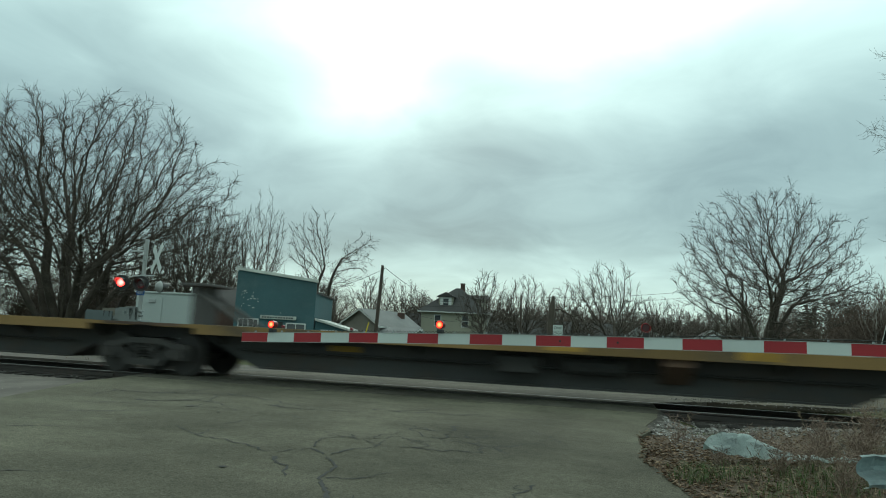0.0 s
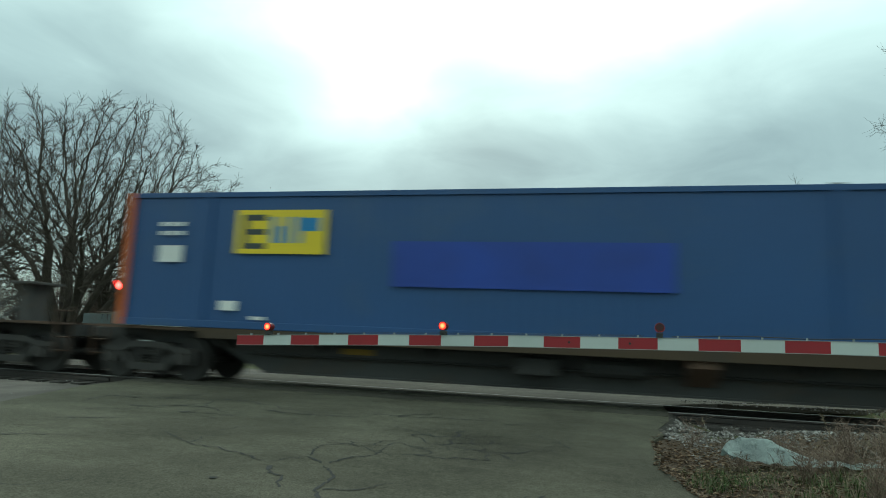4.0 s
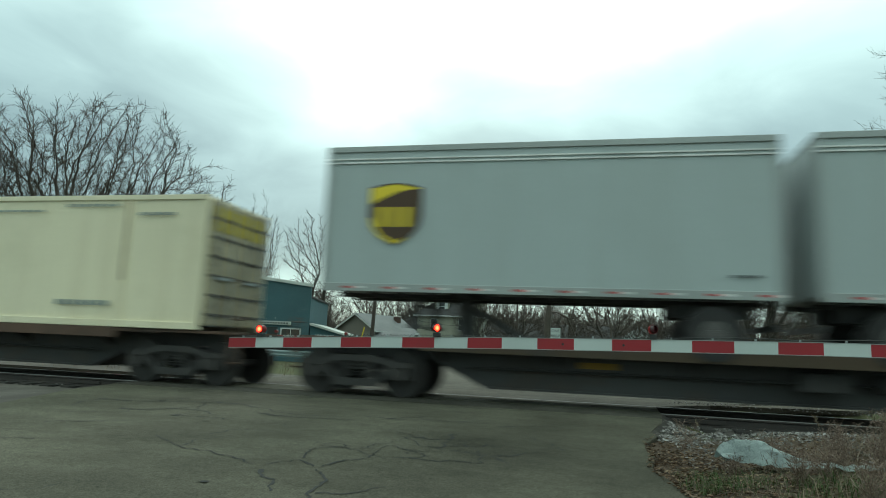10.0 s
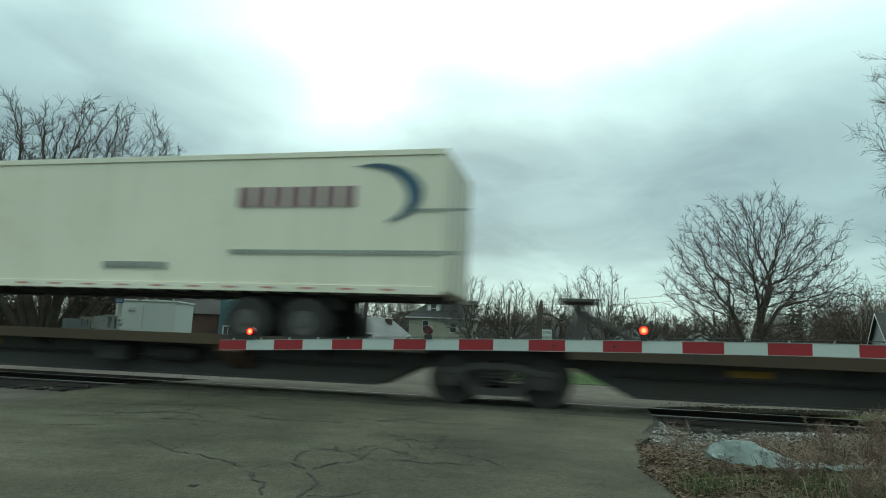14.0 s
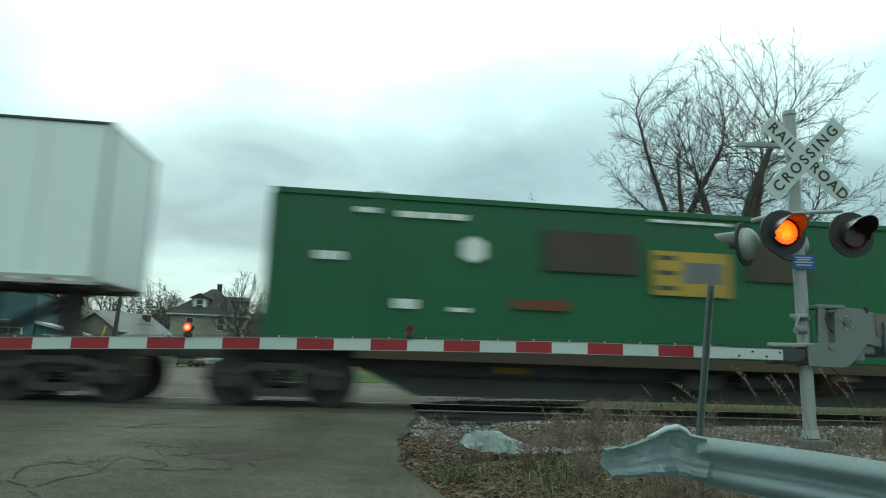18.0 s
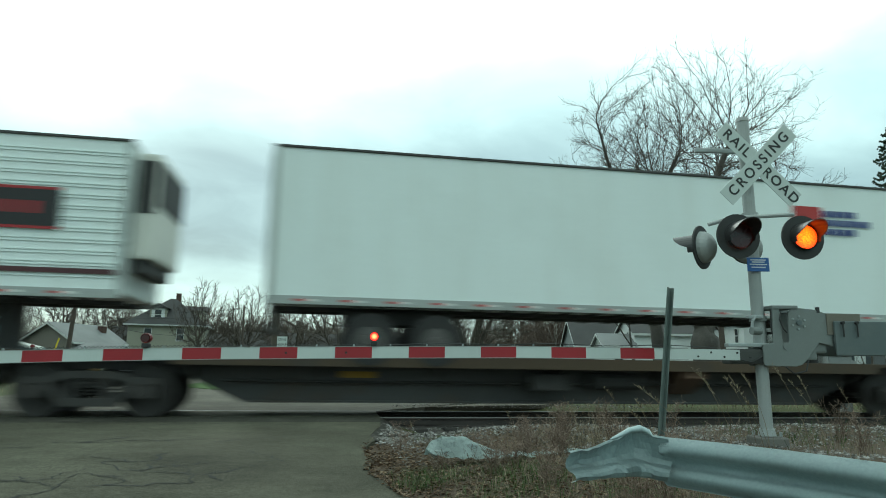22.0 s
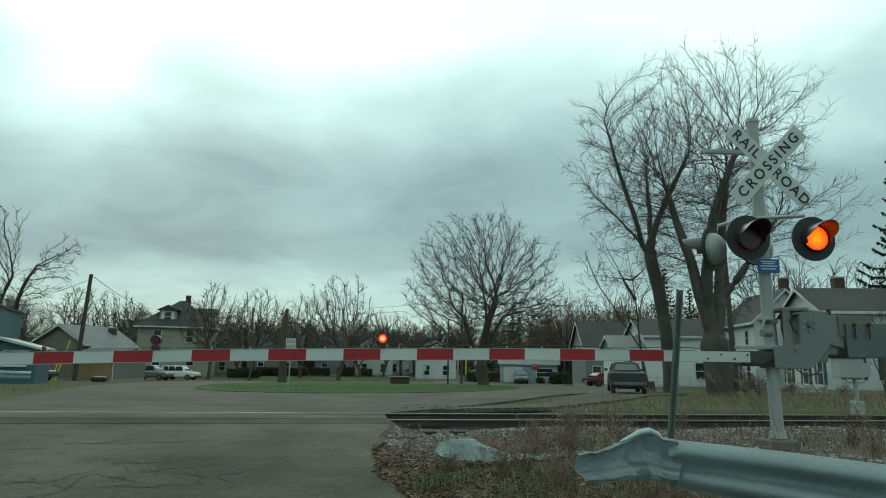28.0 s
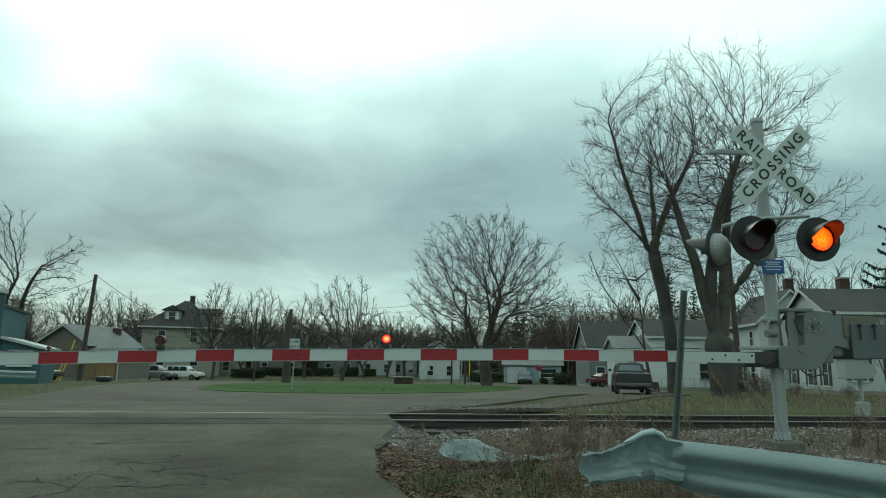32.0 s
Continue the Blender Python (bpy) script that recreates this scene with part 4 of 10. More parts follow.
def gate_arm(label, m, ks, z_of, root_x, lights, side, delay, droop=True):
    """A striped arm made of stripes; its own x runs from mast to tip when side is -1."""
    g = thing("gate_arm", label, "crossing gate", "crossing gate arms", m=m)
    S = 0.4064
    for i, k in enumerate(ks):
        a, b = k, k + 1
        x0, x1 = a * S, b * S
        red = (k % 2 == 0)
        z0, z1 = z_of(a), z_of(b)
        bm = bmesh.new()
        add_box(bm, (x0, -0.02, -0.062), (x1, 0.02, 0.062), 0.0)
        for v in bm.verts:
            v.co.z += z0 if v.co.x < (x0 + x1) / 2 else z1
        part("stripe", bm, RED_SHEET if red else WHITE_SHEET, g, "red reflective stripe" if red else "white reflective stripe")
    k0, k1 = ks[0], ks[-1] + 1
    bm = bmesh.new()
    for k in range(k0, k1):
        for e in (-0.066, 0.062):
            vs = add_box(bm, (k * S, -0.024, e), ((k + 1) * S, 0.024, e + 0.006))
            for v in vs:
                v.co.z += z_of(k) if v.co.x < (k + 0.5) * S else z_of(k + 1)
    part("edge_trim", bm, ALU, g)
    # bare end towards the mast
    bm = bmesh.new()
    vs = add_box(bm, (k1 * S, -0.02, -0.06), (root_x, 0.02, 0.06))
    for v in vs:
        v.co.z += z_of(k1)
    part("arm_root", bm, WHITE_SHEET, g, "plain white arm root")
    for j in range(5):
        x, z = k1 * S + 0.12 + j * 0.16, z_of(k1) + (0.025 if j % 2 else -0.025)
        part("bolt", rod((x, -0.032, z), (x, -0.02, z), 0.012, n=6), BLACK, g)
    for k in (6.7, 8.3):
        part("bolt", rod((k * S, -0.032, z_of(k)), (k * S, -0.02, z_of(k)), 0.014, n=6), BLACK, g)
    # small clips on the top edge
    for k in range(k0, k1):
        x = (k + 0.5) * S
        part("cable_clip", box((x - 0.008, -0.015, z_of(k + 0.5) + 0.068), (x + 0.008, 0.015, z_of(k + 0.5) + 0.09)), GALV, g)
    for k, kind in lights:
        x, z = k * S, z_of(k) + 0.068
        lamp = part("gate_lamp", box((x - 0.035, -0.05, z), (x + 0.035, 0.05, z + 0.05), 0.01), BLACK, g, "small red gate lamp")
        bm = bmesh.new()
        add_rod(bm, (x, 0.02, z + 0.105), (x, 0.05, z + 0.105), 0.052, 0.046, 16)
        add_rod(bm, (x, -0.05, z + 0.105), (x, 0.02, z + 0.105), 0.052, 0.052, 16, cap=False)
        part("lamp_body", bm, mat("dark red case", (0.16, 0.015, 0.018), 0.4), lamp)
        lm = pose(x, -0.035, z + 0.105)
        lens = two_faced_lens("gate_lens", lamp, 0.046, RED_LIT, lm, 0.02)
        if kind is not None:
            FLASHERS.append((lens, lm, delay, kind))
    # coiled cable along the top between the lamps
    if droop:
        bm = bmesh.new()
        ka, kb = lights[0][0] + 0.5, lights[-1][0] - 0.4
        n = int((kb - ka) * S / 0.022)
        pts = []
        for i in range(n + 1):
            k = ka + (kb - ka) * i / n
            pts.append((k * S, 0.012 * (i % 2), z_of(k) + 0.073 + (0.022 if i % 2 else 0.0)))
        add_path(bm, pts, 0.0035, 3)
        part("lamp_cable", bm, BLACK, g)
        bm = bmesh.new()
        add_path(bm, [(kk * S, 0, z_of(kk) + 0.078 + 0.02 * abs(math.sin(kk))) for kk in np.arange(lights[-1][0] + 0.3, k1 + 1, 0.5)], 0.005, 4)
        part("lamp_cable", bm, BLACK, g)
    return g


# the near signal stands beside the road on this side of the rails, the far one across them
NEAR_MAST = (5.19, -6.28, 0.14)
GATE_YAW = -4.74
near_signal = signal_mast("silver crossing signal with crossbuck, red lamps and gate machine", pose(*NEAR_MAST, 0, -0.8, -5), 0.0, False, "crossing signals", pose(0.075, -0.16, 3.3), (-0.32, 0.5), (pose(-0.63, 0.06, 2.27, 0, 0, -140), pose(0.13, 0.36, 2.33, 0, 0, 172)))
gate_machine(near_signal, 1)
GATE0 = (-3.118, -5.738)
GATE_COS, GATE_SIN = math.cos(radians(GATE_YAW)), math.sin(radians(GATE_YAW))
gate_arm("red and white striped gate arm lowered across the road", pose(GATE0[0], GATE0[1], 0, 0, 0, GATE_YAW), list(range(-4, 18)), gate_curve, 7.95, [(-2.85, None), (3.05, True), (9.05, False)], -1, 0.0)

FAR_MAST = (-15.65, 6.0, 0.05)
far_signal = signal_mast("silver crossing signal across the rails with red lamps", pose(*FAR_MAST, 0, 0, 16), 0.1, False, "crossing signals", pose(0.36, 0.12, 3.3, 0, 0, 130), (-0.62, 0.05), (pose(0.56, 0.2, 2.3, 0, 0, 140),), RED_FAR)
gate_machine(far_signal, -1)


def far_gate_z(k):
    return 1.02 - 0.0035 * k


gate_arm("red and white striped gate arm lowered on the far side", pose(FAR_MAST[0] + 8.9, FAR_MAST[1] + 0.3, 0, 0, 0, 180), list(range(-3, 18)), far_gate_z, 8.5, [(2.6, None), (8.6, True)], 1, 0.1, False)
# instrument case beside the far signal
def instrument_house():
    h = thing("instrument_house", "pale grey metal signal instrument house on a slab", "equipment house", m=pose(-16.6, 9.2, base_z(9.2), 0, 0, 12))
    paint = mat("pale grey paint", (0.35, 0.395, 0.385), 0.5, grain=2, vary=0.08, stain=(0.32, 0.33, 0.3), stain_amount=0.3)
    part("slab", box((-1.25, -0.95, -0.3), (1.25, 0.95, 0.1), 0.02), CONCRETE, h)
    part("body", box((-1.15, -0.85, 0.1), (1.15, 0.85, 2.45), 0.02), paint, h, "pale grey sheet-metal walls")
    part("roof", box((-1.19, -0.89, 2.45), (1.19, 0.89, 2.52), 0.015), paint, h)
    d = part("door", box((-0.85, -0.88, 0.25), (-0.1, -0.852, 2.3), 0.008), paint, h, "flush metal door")
    part("door_handle", rod((-0.2, -0.93, 1.2), (-0.2, -0.88, 1.2), 0.03, n=8), GALV, d)
    part("vent", box((-0.62, -0.93, 2.08), (-0.35, -0.88, 2.22), 0.02), ALU, h)
    part("notice", box((-0.62, -0.884, 1.0), (-0.4, -0.88, 1.25)), mat("yellow notice", (0.6, 0.45, 0.05), 0.5), h, "yellow notice plate")
    for x in (-1.0, 0.3, 1.0):
        part("lifting_eye", rod((x, -0.8, 2.5), (x, -0.8, 2.64), 0.03, n=8), GALV, h)
    return h


instrument_house()


def junction_box(x, y, label):
    j = thing("junction_box", label, "equipment case", m=pose(x, y, base_z(y), 0, 0, -8))
    part("post", rod((0, 0, -0.3), (0, 0, 0.95), 0.055, n=12), ALU, j)
    part("base", box((-0.13, -0.13, -0.1), (0.13, 0.13, 0.26), 0.02), ALU, j)
    part("case", box((-0.5, -0.2, 0.85), (0.16, 0.2, 1.38), 0.03), ALU, j, "grey metal case")
    part("lid", box((-0.54, -0.24, 1.38), (0.2, 0.24, 1.43), 0.015), ALU, j)
    part("gate_bracket", prism([(0.16, 1.3), (0.34, 1.24), (0.42, 1.08), (0.34, 0.9), (0.16, 0.88)], -0.1, 0.1), ALU, j)


junction_box(13.86, 2.2, "grey railway junction box on a steel post")


def w_beam(bm, pts, deep=1.0):
    """A corrugated guardrail along points (x, y, z of the top edge, lean)."""
    prof = [(0.0, 0.0), (0.03, -0.02), (0.075, -0.055), (0.075, -0.095), (0.02, -0.13), (0.0, -0.155), (0.02, -0.18), (0.075, -0.215), (0.075, -0.255), (0.03, -0.29), (0.0, -0.31)]
    rows = []
    for i, (x, y, z, lean) in enumerate(pts):
        a = Vector(pts[max(i - 1, 0)][:2])
        b = Vector(pts[min(i + 1, len(pts) - 1)][:2])
        d = (b - a).normalized()
        nrm = Vector((d.y, -d.x))
        row = []
        for o, h in prof:
            off = o * deep + lean * h
            row.append(bm.verts.new((x + nrm.x * off, y + nrm.y * off, z + h)))
        rows.append(row)
    for r, s in zip(rows, rows[1:]):
        for i in range(len(prof) - 1):
            bm.faces.new((r[i], s[i], s[i + 1], r[i + 1]))
    return rows


def guardrail():
    g = thing("guardrail", "battered galvanised guardrail with a bent end in weeds", "guardrail")
    bm = bmesh.new()
    pts = [(2.2, -9.3, 0.5, 0.1), (2.4, -9.6, 0.5, 0.0), (2.6, -9.98, 0.5, 0), (2.78, -10.45, 0.5, 0), (3.0, -11.2, 0.49, 0), (3.15, -12.0, 0.48, 0), (3.45, -13.8, 0.46, 0), (3.9, -17, 0.42, 0)]
    fine = []
    for a, b in zip(pts, pts[1:]):
        for k in range(4):
            fine.append(tuple(p + (q - p) * k / 4 for p, q in zip(a, b)))
    fine.append(pts[-1])
    w_beam(bm, [(x, y, z, ln) for x, y, z, ln in fine])
    bmesh.ops.solidify(bm, geom=bm.faces[:], thickness=0.006)
    part("beam", bm, GALV_RAIL, g, "weathered corrugated steel beam", smooth=True)
    # the torn end: a flattened sheet with a lip along its foot and a roll at its top corner
    bm = bmesh.new()
    ends = [(1.46, -9.5, 0.435, 0.262), (1.6, -9.44, 0.45, 0.262), (1.76, -9.36, 0.48, 0.26), (1.9, -9.3, 0.512, 0.255), (2.02, -9.24, 0.545, 0.25), (2.12, -9.26, 0.53, 0.24), (2.24, -9.36, 0.5, 0.22)]
    sheet = [(0.0, 0.0), (0.012, -0.04), (0.004, -0.1), (-0.014, -0.22), (-0.022, -0.38), (-0.018, -0.52), (-0.002, -0.62), (0.03, -0.68), (0.045, -0.74), (0.05, -0.84), (0.04, -0.94), (0.012, -1.0)]
    rows = []
    for a, b in zip(ends, ends[1:]):
        for k in range(5):
            x, y, top, low = (p + (q - p) * k / 5 for p, q in zip(a, b))
            d = Vector((b[0] - a[0], b[1] - a[1])).normalized()
            lap = min(max((x - 2.0) / 0.24, 0), 1)
            rows.append([bm.verts.new((x + d.y * (o * 1.3 + 0.03 * lap), y - d.x * (o * 1.3 + 0.03 * lap), top + h * (top - low))) for o, h in sheet])
    for p, q in zip(rows, rows[1:]):
        for k in range(len(sheet) - 1):
            bm.faces.new((p[k], q[k], q[k + 1], p[k + 1]))
    for v in bm.verts:
        v.co += 0.016 * Vector(noise.noise_vector(v.co * 5)) + 0.008 * Vector(noise.noise_vector(v.co * 17))
        fold = 0.5 + 0.5 * math.sin(17 * (v.co.x - 0.8 * v.co.z) + 5 * noise.noise(v.co * 3))
        v.co.y += 0.03 * abs(noise.noise(v.co * 7.0)) - 0.008 - 0.022 * fold ** 3
    bmesh.ops.solidify(bm, geom=bm.faces[:], thickness=0.006)
    part("bent_end", bm, GALV_RAIL, g, "flattened torn guardrail end")
    roll = Sticks()
    roll.tube([Vector((1.82, -9.32, 0.485)), Vector((1.9, -9.31, 0.515)), Vector((1.97, -9.29, 0.545)), Vector((2.05, -9.27, 0.55)), Vector((2.1, -9.28, 0.525)), Vector((2.13, -9.3, 0.5))], [0.006, 0.014, 0.024, 0.024, 0.016, 0.006], 9)
    me = roll.mesh("rolled_corner")
    for v in me.vertices:
        v.co += 0.014 * Vector(noise.noise_vector(v.co * 14))
    put("rolled_corner", me, GALV_RAIL, g, "rolled-over torn corner")
    for x, y in ((2.42, -9.7), (2.9, -11.0), (3.2, -12.6)):
        part("post", box((x + 0.06, y - 0.05, -0.7), (x + 0.2, y + 0.1, 0.33), 0.012), mat("wood post", (0.12, 0.1, 0.08), 0.95, grain=4, vary=0.25, bump=0.4), g, "short weathered timber post")


GALV_RAIL = mat("weathered guardrail", (0.33, 0.41, 0.42), 0.5, metal=0.4, grain=2.2, vary=0.2, bump=0.06, stain=(0.16, 0.18, 0.18), stain_amount=0.6, fine=50)
guardrail()


def crumpled_sheet():
    """A torn-off piece of guardrail lying among the leaves."""
    bm = bmesh.new()
    n, w = 44, 13
    rows = []
    for i in range(n):
        t = i / (n - 1)
        x = 1.17 + 1.72 * t
        y = -5.85 - 0.3 * t + 0.05 * math.sin(t * 9)
        h = (0.035 + 0.16 * math.exp(-((t - 0.2) / 0.18) ** 2) + 0.05 * max(0.0, 1 - t * 1.4)) * min(1.0, 0.45 + (t / 0.1) ** 0.7)
        half = 0.17 * (1 - 0.72 * t ** 0.7)
        open_mouth = 0.07 * max(0.0, 1 - t / 0.22)
        row = []
        for j in range(w):
            q = j / (w - 1) * 2 - 1
            z = -0.13 + 0.1 * t + h * max(1 - abs(q) ** 1.7, 0.0) + open_mouth * (q < 0)
            row.append(bm.verts.new((x + 0.1 * abs(q) * (1 - t) + 0.04 * q, y + half * q, z)))
        rows.append(row)
    for v in bm.verts:
        v.co += 0.02 * Vector(noise.noise_vector(v.co * 4)) + 0.012 * Vector(noise.noise_vector(v.co * 17))
        v.co.z += 0.05 * (0.22 - abs(noise.noise(v.co * 7)))
    for r, s in zip(rows, rows[1:]):
        for j in range(w - 1):
            bm.faces.new((r[j], s[j], s[j + 1], r[j + 1]))
    bmesh.ops.solidify(bm, geom=bm.faces[:], thickness=0.006)
    tagged(part("crumpled_guardrail_piece", bm, mat("pale scuffed metal", (0.46, 0.54, 0.53), 0.6, metal=0.15, grain=14, vary=0.3, bump=0.5, stain=(0.07, 0.075, 0.07), stain_amount=0.85), smooth=False), "crumpled pale metal guardrail piece lying in dead leaves", "debris")


crumpled_sheet()


def u_post():
    p = thing("sign_post", "leaning bare steel channel post in the verge", "post", m=pose(3.6, -6.62, -0.2, 0, 7.4, 10))
    outline = [(-0.045, -0.012), (-0.03, -0.012), (-0.02, 0.02), (0.02, 0.02), (0.03, -0.012), (0.045, -0.012), (0.045, -0.006), (0.034, -0.006), (0.024, 0.026), (-0.024, 0.026), (-0.034, -0.006), (-0.045, -0.006)]
    part("channel", prism(outline, -0.3, 2.05, "z"), mat("dull green steel", (0.11, 0.14, 0.13), 0.6, metal=0.3, grain=4, vary=0.2, stain=(0.2, 0.22, 0.2)), p)


u_post()

# ---- the train: s is a place along it, in metres from where x = 0 lies at the clip's start ----
TRAIN = []  # (thing, s)
WHEELS = []  # (wheelset, its pose in the truck, s)


def train_shift(t):
    k = t / 10
    return 178.113 * k - 0.1714 * k * k - 0.3007 * k ** 3


def rides(ob, s):
    TRAIN.append((ob, s))
    ob.matrix_basis = pose(s, 0, 0)
    return ob


CAR_YELLOW = mat("grimy yellow car paint", (0.2, 0.125, 0.045), 0.8, grain=1.1, vary=0.45, bump=0.2, stain=(0.055, 0.045, 0.036), stain_amount=1.0)
# CAR_BLACK: base tone raised to paint in the haze over dark steel
CAR_BLACK = mat("sooty car steel lifted for haze", (0.078, 0.076, 0.074), 0.85, grain=1.5, vary=0.3, bump=0.2, stain=(0.1, 0.07, 0.05), stain_amount=0.6)
CAR_BROWN = mat("rusty car steel", (0.11, 0.066, 0.045), 0.85, grain=1.5, vary=0.3, bump=0.2, stain=(0.04, 0.03, 0.025), stain_amount=0.6)
TRUCK_STEEL = mat("truck casting", (0.044, 0.042, 0.04), 0.85, grain=4, vary=0.3, bump=0.25, stain=(0.065, 0.052, 0.042), stain_amount=0.5)
WHEEL_STEEL = mat("wheel steel", (0.055, 0.05, 0.047), 0.6, metal=0.5, grain=6, vary=0.2, bump=0.1)
TYRE = mat("tyre rubber", (0.03, 0.03, 0.03), 0.95, grain=8, vary=0.2, bump=0.3)
HUB = mat("wheel hub", (0.11, 0.105, 0.1), 0.6, metal=0.3, grain=8, vary=0.2)
YELLOW_PATCH = mat("yellow marking", (0.4, 0.23, 0.03), 0.7, grain=4, vary=0.3, stain=(0.08, 0.06, 0.04), stain_amount=0.8)


def wheelset_mesh():
    bm = bmesh.new()
    for y in (-0.7535, 0.7535):
        o = -1 if y < 0 else 1
        add_rod(bm, (0, y - 0.06 * o, 0), (0, y + 0.06 * o, 0), 0.46, 0.455, 26)
        add_rod(bm, (0, y - 0.09 * o, 0), (0, y - 0.06 * o, 0), 0.49, 0.49, 26)
        add_rod(bm, (0, y + 0.06 * o, 0), (0, y + 0.1 * o, 0), 0.13, 0.11, 12)
        for a in range(0, 360, 90):
            c, s = math.cos(radians(a)) * 0.24, math.sin(radians(a)) * 0.24
            add_rod(bm, (c, y + 0.055 * o, s), (c, y + 0.065 * o, s), 0.05, 0.05, 8)
    add_rod(bm, (0, -0.85, 0), (0, 0.85, 0), 0.085, 0.085, 10)
    me = mesh_of(bm, "wheelset")
    me.materials.append(WHEEL_STEEL)
    return me


def side_frame_mesh():
    """A cast side frame: a bowed top chord, a sagging bottom chord, two columns and the jaws over the bearings."""
    bm = bmesh.new()
    for out in ([(-1.16, 0.58), (-1.1, 0.68), (-0.7, 0.7), (-0.4, 0.8), (0.4, 0.8), (0.7, 0.7), (1.1, 0.68), (1.16, 0.58), (0.66, 0.58), (0.36, 0.68), (-0.36, 0.68), (-0.66, 0.58)],
                [(-0.72, 0.6), (-0.6, 0.6), (-0.36, 0.34), (0.36, 0.34), (0.6, 0.6), (0.72, 0.6), (0.46, 0.2), (-0.46, 0.2)],
                [(-0.32, 0.32), (-0.23, 0.32), (-0.23, 0.7), (-0.32, 0.7)], [(0.23, 0.32), (0.32, 0.32), (0.32, 0.7), (0.23, 0.7)]):
        add_prism(bm, out, -0.075, 0.075)
    for s in (-1, 1):
        for x in (0.7, 1.1):
            add_prism(bm, [(s * (x - 0.04), 0.34), (s * (x + 0.04), 0.34), (s * (x + 0.05), 0.62), (s * (x - 0.05), 0.62)], -0.07, 0.07)
    return shared(bm, "side_frame", TRUCK_STEEL)


def spring_mesh():
    turns = [Vector((0.062 * math.cos(k * 0.785), 0.062 * math.sin(k * 0.785), 0.36 + 0.0075 * k)) for k in range(41)]
    s = Sticks()
    s.tube(turns, [0.016] * len(turns), 4)
    me = s.mesh("spring")
    me.materials.append(TRUCK_STEEL)
    return me


WHEELSET_ME, FRAME_ME, SPRING_ME = wheelset_mesh(), side_frame_mesh(), spring_mesh()
BOLSTER_ME = mesh_of(box((-0.18, -1.05, 0.5), (0.18, 1.05, 0.78), 0.03), "bolster")
BOLSTER_ME.materials.append(TRUCK_STEEL)
BEARING_ME = mesh_of(rod((0, -0.12, 0), (0, 0.12, 0), 0.13, 0.13, 14), "bearing")
BEARING_ME.materials.append(WHEEL_STEEL)


def truck(parent, x, s):
    """A two-axle truck at x of its car."""
    t = put("truck", BOLSTER_ME, None, parent, "two-axle cast steel truck", pose(x, 0, RAIL_Z))
    for y in (-1.02, 1.02):
        put("side_frame", FRAME_ME, None, t, m=pose(0, y, 0))
        for dx in (-0.13, 0.0, 0.13):
            put("spring", SPRING_ME, None, t, m=pose(dx, y, 0))
        for dx in (-0.89, 0.89):
            put("bearing", BEARING_ME, None, t, m=pose(dx, y, 0.46))
    for dx in (-0.89, 0.89):
        m = pose(dx, 0, 0.46)
        w = put("wheelset", WHEELSET_ME, None, t, m=m)
        WHEELS.append((w, m, s))


def hitch(parent, x, raised, toward=1):
    """A trailer hitch stand on the car's deck."""
    bm = bmesh.new()
    if raised:
        add_box(bm, (x - 0.16, -0.3, 1.02), (x + 0.16, 0.3, 1.95), 0.03)
        add_box(bm, (x - 0.4, -0.48, 1.93), (x + 0.4, 0.48, 2.0), 0.02)
        for y in (-0.28, 0.28):
            add_rod(bm, (x - 1.35 * toward, y, 1.05), (x, y, 1.8), 0.06, n=8)
    else:
        add_box(bm, (x - 0.9 * toward, -0.4, 1.0), (x + 0.1, 0.4, 1.2), 0.03)
        add_box(bm, (x - 1.1, -0.46, 1.14), (x - 0.5, 0.46, 1.2), 0.02)
    part("trailer_hitch", bm, CAR_BLACK, parent, "black steel trailer hitch")


